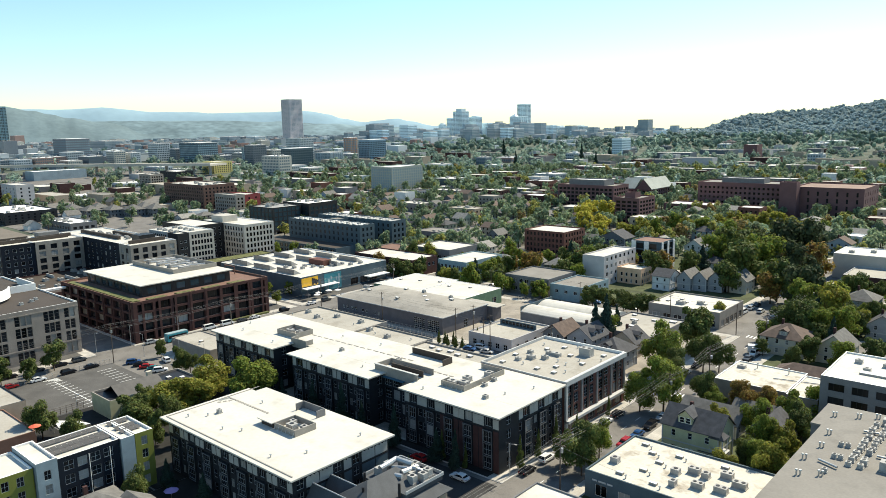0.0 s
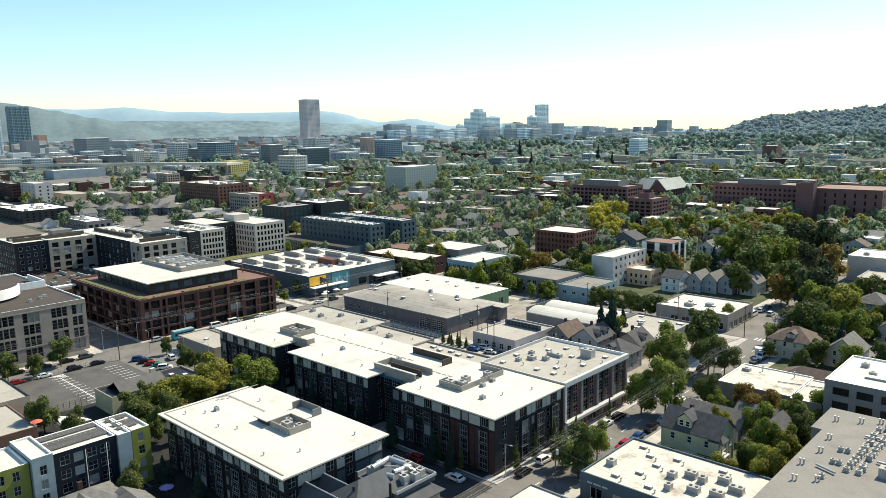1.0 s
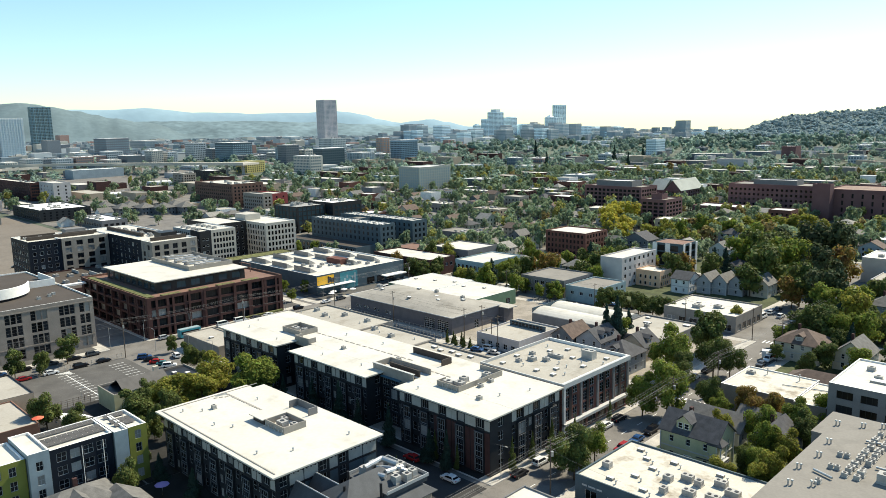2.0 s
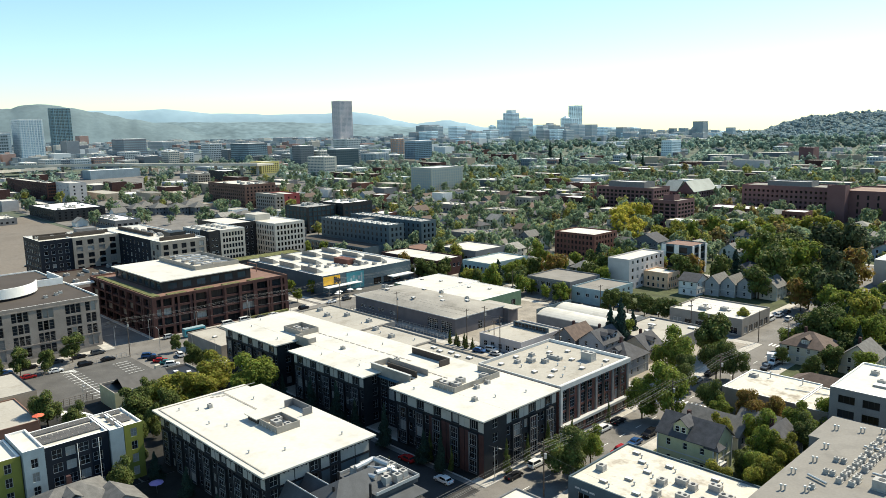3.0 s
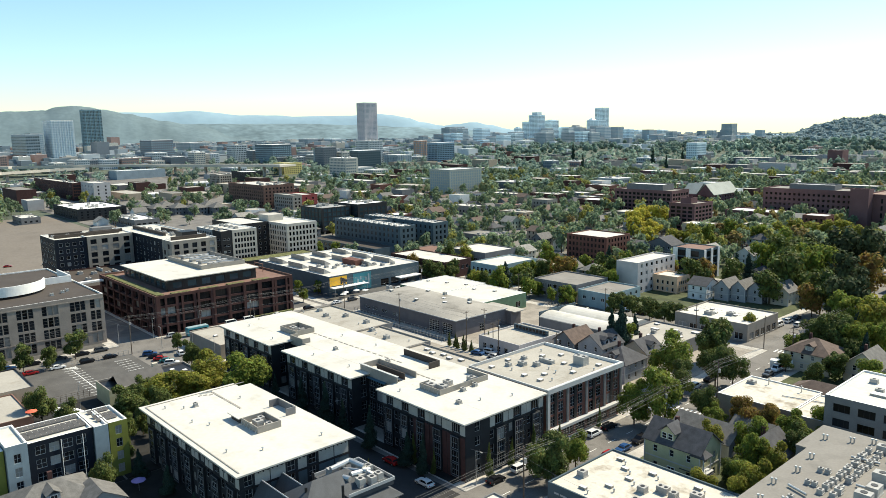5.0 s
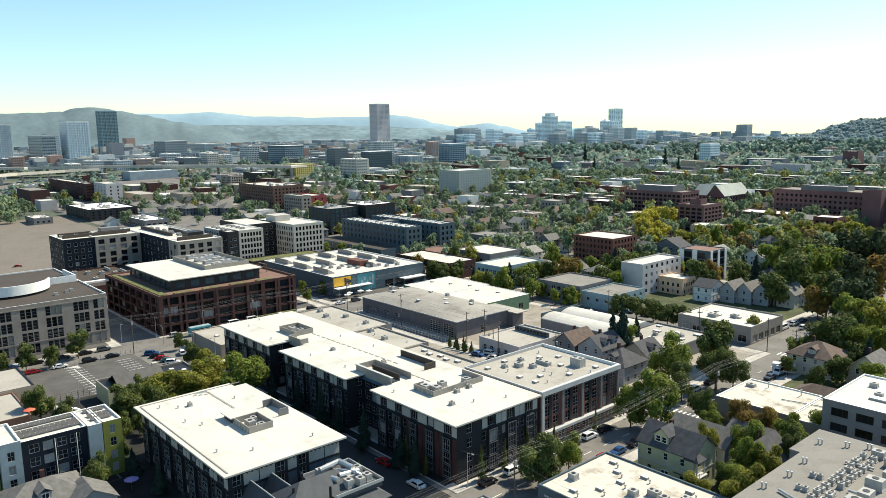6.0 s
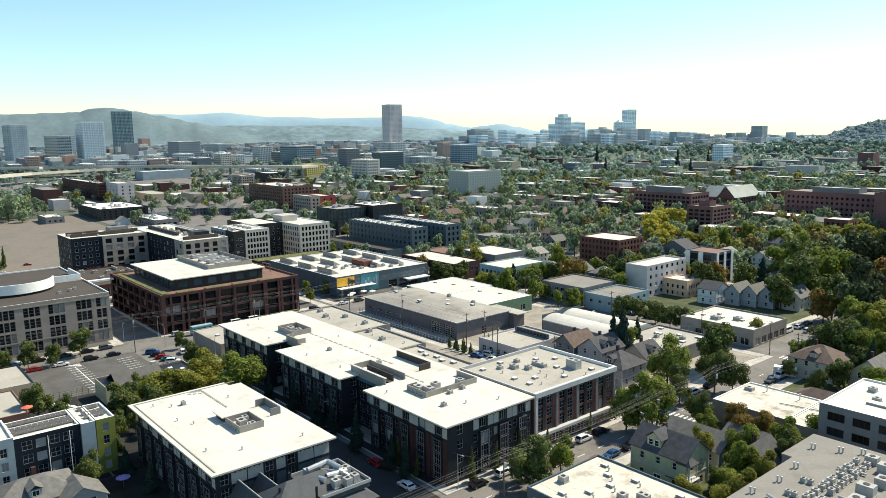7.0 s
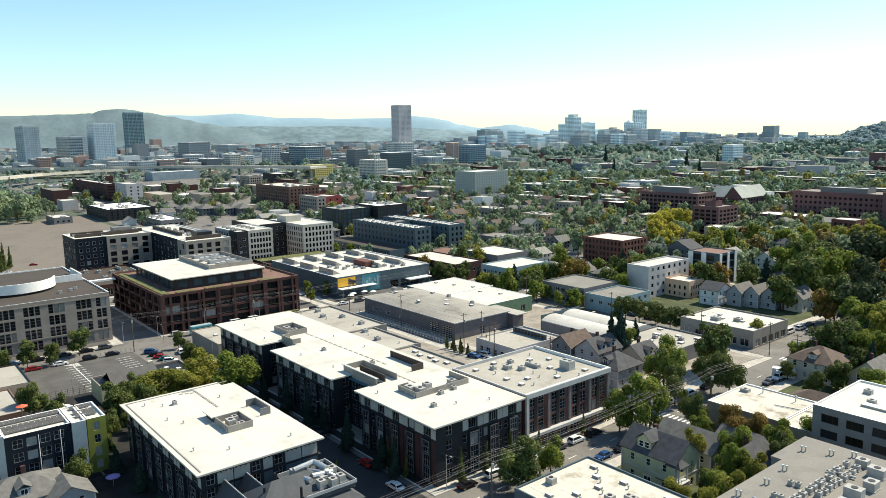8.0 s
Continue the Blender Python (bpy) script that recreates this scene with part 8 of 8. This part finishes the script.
tree("y", -44.4, 142.4, 2.9, 8.2)
tree("d", -38.0, 186.4, 4.7, 12.2)
tree("d", -44.5, 171.4, 3.6, 9.8)
tree("y", -60.8, 163.1, 2.8, 7.9)
tree("d", -114.4, 327.4, 9.3, 21.9)
tree("g", -141.1, 366.8, 7.2, 17.3)
tree("g", -113.6, 350.0, 9.0, 21.2)
tree("k", -132.7, 382.9, 8.4, 19.9)
tree("d", -113.7, 309.5, 6.1, 14.7)
tree("d", -92.3, 305.0, 7.0, 16.9)
tree("k", -80.0, 298.1, 8.2, 19.6)
tree("r", -90.1, 348.7, 7.4, 17.8)
tree("k", -114.4, 382.7, 9.7, 22.8)
tree("k", -105.4, 389.1, 10.8, 25.1)
tree("k", -95.4, 337.8, 8.1, 19.3)
tree("y", -73.5, 300.0, 4.2, 11.0)
tree("g", -76.5, 283.5, 6.0, 15.0)
tree("r", -93.4, 300.3, 5.3, 13.4)
tree("y", -63.8, 270.1, 7.2, 17.7)
tree("d", -68.4, 253.7, 6.0, 15.1)
tree("d", -74.0, 254.3, 5.0, 12.5)
tree("g", -63.4, 253.8, 5.2, 13.3)
tree("g", -57.1, 259.1, 5.3, 13.4)
tree("d", -147.6, 254.7, 4.4, 9.4)
tree("d", -141.1, 254.3, 4.4, 9.0)
tree("d", -133.9, 254.6, 4.4, 9.2)
tree("d", -127.7, 254.3, 4.2, 8.8)
tree("d", -123.6, 257.3, 3.8, 8.6)
tree("g", -119.0, 217.1, 3.5, 9.5)
tree("d", -77.7, 207.5, 4.1, 10.9)
tree("d", -81.3, 204.6, 4.8, 12.4)
tree("y", -98.4, 259.5, 3.0, 8.2)
tree("g", -220.0, 253.7, 2.6, 7.6)
tree("g", -208.2, 252.3, 3.1, 8.5)
tree("g", -213.9, 268.4, 3.7, 10.0)
tree("g", -215.2, 276.1, 3.8, 10.2)
tree("g", -218.5, 286.3, 3.4, 9.2)
tree("g", -190.0, 256.0, 2.5, 7.3)
tree("g", -178.7, 251.4, 2.4, 7.1)
tree("g", -171.8, 255.9, 2.6, 7.6)
tree("d", -257.5, 250.5, 4.0, 8.6)
tree("d", -246.8, 248.4, 4.2, 8.8)
tree("r", -267.7, 250.1, 4.0, 10.6)
tree("d", -247.2, 258.0, 3.9, 10.4)
tree("b", -196.4, 316.4, 5.7, 14.4)
tree("b", -184.8, 306.5, 4.4, 11.5)
tree("g", -168.1, 323.8, 4.5, 11.7)
tree("d", -151.3, 314.3, 5.9, 14.8)
tree("d", -146.9, 316.5, 3.8, 10.1)
tree("g", -265.0, 192.2, 2.3, 6.9)
tree("g", -271.8, 186.2, 2.3, 7.0)
tree("g", -341.2, 253.0, 3.3, 9.1)
tree("g", -356.1, 251.3, 2.7, 7.8)
tree("g", -256.3, 179.2, 2.0, 6.2)

for x, y, r, h, k in ((-60, 232, 4, 9, "d"), (-78, 246, 3.5, 8, "g"), (-61, 247, 4, 10, "d"), (-50, 228, 4.5, 10, "g"), (-44, 238, 4, 10, "d"), (-73, 230.5, 2.4, 6, "d"), (-62, 222, 3.4, 8, "d"), (-46, 219, 4, 9, "g"), (-36, 212, 4, 9, "d"), (-66, 176, 3, 7, "g"), (-47, 150, 3, 7, "g"), (-52, 144, 2.6, 6, "y"), (-66, 159.5, 2.5, 6, "y")):
    tree(k, x, y, r, h)

# slim columnar street trees along the long apartment block, and cypresses in the yard
for x, y, h in ((-103, 113.2, 7), (-96, 112.9, 6), (-86.6, 120, 8), (-86.6, 127, 7), (-86.6, 134, 8), (-86.5, 143, 6), (-86.5, 158, 6), (-98, 97.5, 8)):
    tree("c", x, y, h * 0.16, h, "slim columnar tree in the pavement")
for k in range(6):
    tree("c", -163 + k * 1.9, 179 + (k % 2), 1.0, 5.2 - (k % 3) * 0.6, "dark slim cypress in a row")
tree("c", -153.1, 187.7, 1.1, 5.5, "dark slim cypress in a row")
for x, y, r, h in ((-118, 213, 4.2, 17), (-124, 216, 3.6, 13), (-119, 222, 3.2, 11), (-57, 246, 3.4, 12)):
    tree("b", x, y, r, h)

# yards and streets of the further blocks
FOOT.append((-252, -204, 316, 346))
FOOT.append((-1045, -900, 300, 430)), FOOT.append((-923, -850, 505, 580))
# low flat-roofed shops and workshops scattered through the further blocks
plots = random.Random(61)
for n, x0, x1, y0, y1 in ((26, -1130, -580, 200, 520), (46, -1000, -330, 560, 1150), (26, -480, -190, 760, 1350)):
    done = 0
    for k in range(600):
        x, y = plots.uniform(x0, x1), plots.uniform(y0, y1)
        w, dd, h = plots.uniform(18, 46), plots.uniform(12, 22), plots.choice((5, 6, 7, 8.5, 10))
        if done == n or y > -1.9 * (x + 60) + 1100 or not free(x, y, max(w, dd) / 2 + 2):
            continue
        wall, word = plots.choice(((GREY_WALL, "grey"), (PALE_STUCCO, "pale stucco"), (DARK_BRICK, "dark brick"), (HOUSE_MATS[5], "painted")))
        roof, top_word = plots.choice(((WHITE_ROOF, "white"), (GREY_ROOF, "grey"), (TAN_ROOF, "tan")))
        flat(x, y, w, dd, h, wall, roof, f"low {word} building with flat {top_word} roof among trees", 2 if h > 7 else 1)
        done += 1
grow = random.Random(23)


def tree_mass(name, label, spots, material, seed):
    """Many garden trees at once, crowns with trunks."""
    rng = random.Random(seed)
    sh = Shape()
    shapes = [crown_shape(40 + i, 150, 0.185, 7, 2.0) for i in range(5)]
    for x, y, r, h in spots:
        z, base = rise(x, y), rng.choice(shapes)
        a, clear = rng.uniform(0, 6.28), 1.2
        k = len(sh.v)
        ca, sa = math.cos(a) * r, math.sin(a) * r
        sh.v += [(x + px * ca - py * sa, y + px * sa + py * ca, z + clear + pz * (h - clear) / 2) for px, py, pz in base.v]
        sh.f += [tuple(i + k for i in q) for q in base.f]
        sh.m += [0] * len(base.f)
        sh.tube(x, y, z - 0.3, z + h * 0.5, r * 0.07, r * 0.04, 5, 1)
    ob = new(name, sh.mesh(name, [material, BARK]))
    return tagged(ob, label, "trees", kind="stuff")


spots = {k: [] for k in "gdyr"}
made = 0
for k in range(12000):
    d = 250 + 720 * grow.random() ** 0.8
    az = radians(grow.uniform(1, 84))
    x, y = -d * math.sin(az), d * math.cos(az)
    if y < 250 and (x > -560 or y < 60):
        continue
    cx, cy = (x + 79 * 40) % 79, (y - 105 + 79 * 40) % 79
    street = cx < 6 or cx > 73 or cy < 6 or cy > 73
    r = grow.uniform(2.2, 5.4)
    if street or not free(x, y, r * 0.5):
        continue
    if az > radians(53) and grow.random() < 0.74:
        continue
    FOOT.append((x - r * 0.55, x + r * 0.55, y - r * 0.55, y + r * 0.55))
    h = r * grow.uniform(2.0, 2.7) + 1
    if d < 385 and made < 180:
        tree(grow.choices("gdyrb", (18, 58, 6, 2, 16) if x > -150 else (38, 34, 15, 5, 8))[0], x, y, r, h)
        made += 1
    else:
        spots[grow.choices("gdyr", (38, 50, 9, 3) if az < radians(53) else (16, 76, 6, 2))[0]].append((x, y, r, h))
# planting in the shade of the long block, and before its neighbour
for k in range(7):
    tree("b", -159 + k * 10.3 + (k % 3) * 2, 111.0 + (k % 2) * 0.8, 1.9 + (k % 3) * 0.35, 7.5 + (k * 7 % 5), "dark green tree in the shade of the apartments")
for x, y in ((-139, 67), (-127, 68.5), (-112, 67.5)):
    tree("b", x, y, 2.2, 6.5, "dark green tree in the shade of the apartments")
for x, y, r, h in ((-692, 122, 12, 27), (-684, 138, 10, 24), (-712, 152, 9, 22), (-720, 130, 13, 28), (-672, 146, 5, 11)):
    tree("g", x, y, r, h, "large green tree at the edge of the yard")
for x, y, h in ((-447, 92, 16), (-452, 96, 13), (-441, 90, 11)):
    tree("c", x, y, h * 0.17, h, "slim columnar green tree beside the yard")
# a stand of yellowing trees below the brick hospital
for k in range(30):
    spots[grow.choices("yrg", (5, 2, 4))[0]].append((grow.uniform(-230, -120), grow.uniform(425, 470), grow.uniform(4.5, 7), grow.uniform(10, 14)))
for x, y, r in ((-247, 414, 6.5), (-240, 425, 6), (-262, 440, 7.5), (-275, 470, 7), (-253, 453, 7.5), (-268, 455, 7), (-256, 430, 7)):
    tree("o", x, y, r, r * 2.2)
for x, y in ((-217, 411), (-208, 414), (-201, 422), (-197, 441), (-189, 443), (-181, 446), (-176, 457), (-171, 469), (-165, 477), (-158, 484), (-149, 486), (-140, 485), (-132, 486), (-124, 485), (-225, 394), (-231, 402)):
    tree(grow.choice("yyog"), x, y, grow.uniform(5.2, 7), grow.uniform(11, 15))
for x, y, r, h, k in ((-128, 362, 10.5, 22, "d"), (-141, 381, 8, 18, "d"), (-152, 410, 8, 17, "g")):
    tree(k, x, y, r, h)
for x, y, h in ((-738, 980, 30), (-591, 980, 26), (-612, 840, 22), (-560, 1010, 24), (-520, 900, 20)):
    tree("b", x, y, h * 0.2, h, "tall dark pointed conifer above the far gardens")
for x, y, r, h in ((-173, 79, 3, 9), (-161.5, 76, 2.8, 9), (-158, 71, 2.6, 8), (-183, 84, 3, 8), (-150, 68, 2.2, 7), (-166, 82, 3.2, 10), (-156, 82, 3.0, 9), (-152, 90, 2.8, 9)):
    tree("d", x, y, r, h, "dark green tree in the shaded yard")
for k, m, word in (("g", HAZED_GARDEN["g"], "green"), ("d", HAZED_GARDEN["d"], "dark green"), ("y", HAZED_GARDEN["y"], "yellow-green"), ("r", HAZED_GARDEN["r"], "rust-coloured")):
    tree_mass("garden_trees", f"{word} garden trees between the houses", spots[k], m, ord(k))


def clump_shape(seed, lobes):
    """A far crown: a few overlapping lobes and a ragged top of leaf tufts; radius 1, base at 0."""
    rng = random.Random(seed)
    sh = Shape()
    for k in range(lobes):
        a, q = 6.283 * k / lobes + rng.uniform(-0.4, 0.4), 0.0 if k == 0 else rng.uniform(0.35, 0.55)
        r = rng.uniform(0.42, 0.62)
        heart(sh, Vector((math.cos(a) * q, math.sin(a) * q, rng.uniform(0.5, 1.15))), Vector((r, r, r * rng.uniform(0.8, 1.2))), 5, 3)
    for k in range(5):
        a, q, w, z = rng.uniform(0, 6.28), rng.uniform(0.2, 0.85), rng.uniform(0.12, 0.25), rng.uniform(0.9, 1.6)
        p = Vector((math.cos(a) * q, math.sin(a) * q, z))
        sh.face([p + Vector((-w, 0, -w)), p + Vector((w * 0.4, -w, 0)), p + Vector((w, 0.3 * w, w)), p + Vector((-0.3 * w, w, 0.6 * w))])
    return sh


# woods and gardens far off, one mass
def far_woods(name, label, n, d0, d1, a0, a1, size, seed, material, leaves, lobes=6, gap=-0.18):
    rng = random.Random(seed)
    shapes = [clump_shape(seed * 10 + i, lobes) if leaves < 40 else crown_shape(900 + seed * 10 + i, leaves, 0.27, lobes, 1.6, i == 5, 0.8) for i in range(6)]
    sh = Shape()
    for k in range(n):
        d = d0 + (d1 - d0) * rng.random()
        az = radians(rng.uniform(a0, a1))
        x, y = -d * math.sin(az), d * math.cos(az)
        if noise.noise((x / 160, y / 160, seed)) < gap or not free(x, y, 1):
            continue
        z, r = rise(x, y) - 0.5, size * rng.uniform(0.55, 1.35)
        base, tall = rng.choice(shapes), r * rng.uniform(0.8, 1.3)
        a = rng.uniform(0, 6.28)
        ca, sa, m = math.cos(a) * r, math.sin(a) * r, len(sh.v)
        sh.v += [(x + px * ca - py * sa, y + px * sa + py * ca, z + pz * tall) for px, py, pz in base.v]
        sh.f += [tuple(q + m for q in f) for f in base.f]
        sh.m += [0] * len(base.f)
    me = sh.mesh(name, [material])
    me.polygons.foreach_set("use_smooth", [leaves < 40] * len(me.polygons))
    return tagged(new(name, me), label, "trees", kind="stuff")


far_woods("far_trees", "mixed green street and garden trees far off", 1700, 760, 1500, 1, 60, 5.9, 1, HAZED_WOOD, 60, gap=-0.32)
far_woods("far_trees", "mixed green street and garden trees far off", 2000, 1500, 2250, 1, 60, 7.0, 2, HAZED_WOOD, 26, 4, gap=-0.4)
far_woods("far_trees", "mixed green street and garden trees far off", 420, 960, 1250, 56, 83, 5.5, 3, HAZED_WOOD, 50)
far_woods("far_trees", "mixed green street trees far off", 420, 1300, 2300, 58, 83, 6.5, 7, HAZED_WOOD, 20, 4)
far_woods("far_trees", "hazy green trees at the horizon", 1100, 2400, 4200, 14, 83, 8, 4, HAZED_HILL_WOOD, 12, 3)


# trees that cover the hill at the edge of town
def hill_woods(n, seed):
    rng = random.Random(seed)
    sh = Shape()
    spotted = scene.objects["wooded_hill"].data.vertices
    cols = len(spotted) // RINGS
    shapes = [clump_shape(700 + i, 3) for i in range(6)]
    for k in range(n):
        i, j = rng.randrange(cols - 1), rng.randrange(2, 25)
        u, v = rng.random(), rng.random()
        a, b, c, d = (spotted[q].co for q in (i * RINGS + j, i * RINGS + j + 1, (i + 1) * RINGS + j, (i + 1) * RINGS + j + 1))
        p = a.lerp(b, u).lerp(c.lerp(d, u), v)
        r, base, m = rng.uniform(3.5, 10), rng.choice(shapes), len(sh.v)
        tall = r * rng.uniform(0.65, 1.0)
        sh.v += [(p.x + px * r, p.y + py * r, p.z - 1.5 + pz * tall) for px, py, pz in base.v]
        sh.f += [tuple(q + m for q in f) for f in base.f]
        sh.m += [0] * len(base.f)
    me = sh.mesh("hill_trees", [HAZED_HILL_WOOD])
    me.polygons.foreach_set("use_smooth", [True] * len(me.polygons))
    return tagged(new("hill_trees", me), "dense hazy wood covering the hill", "trees", kind="stuff")


hill_woods(4800, 9)
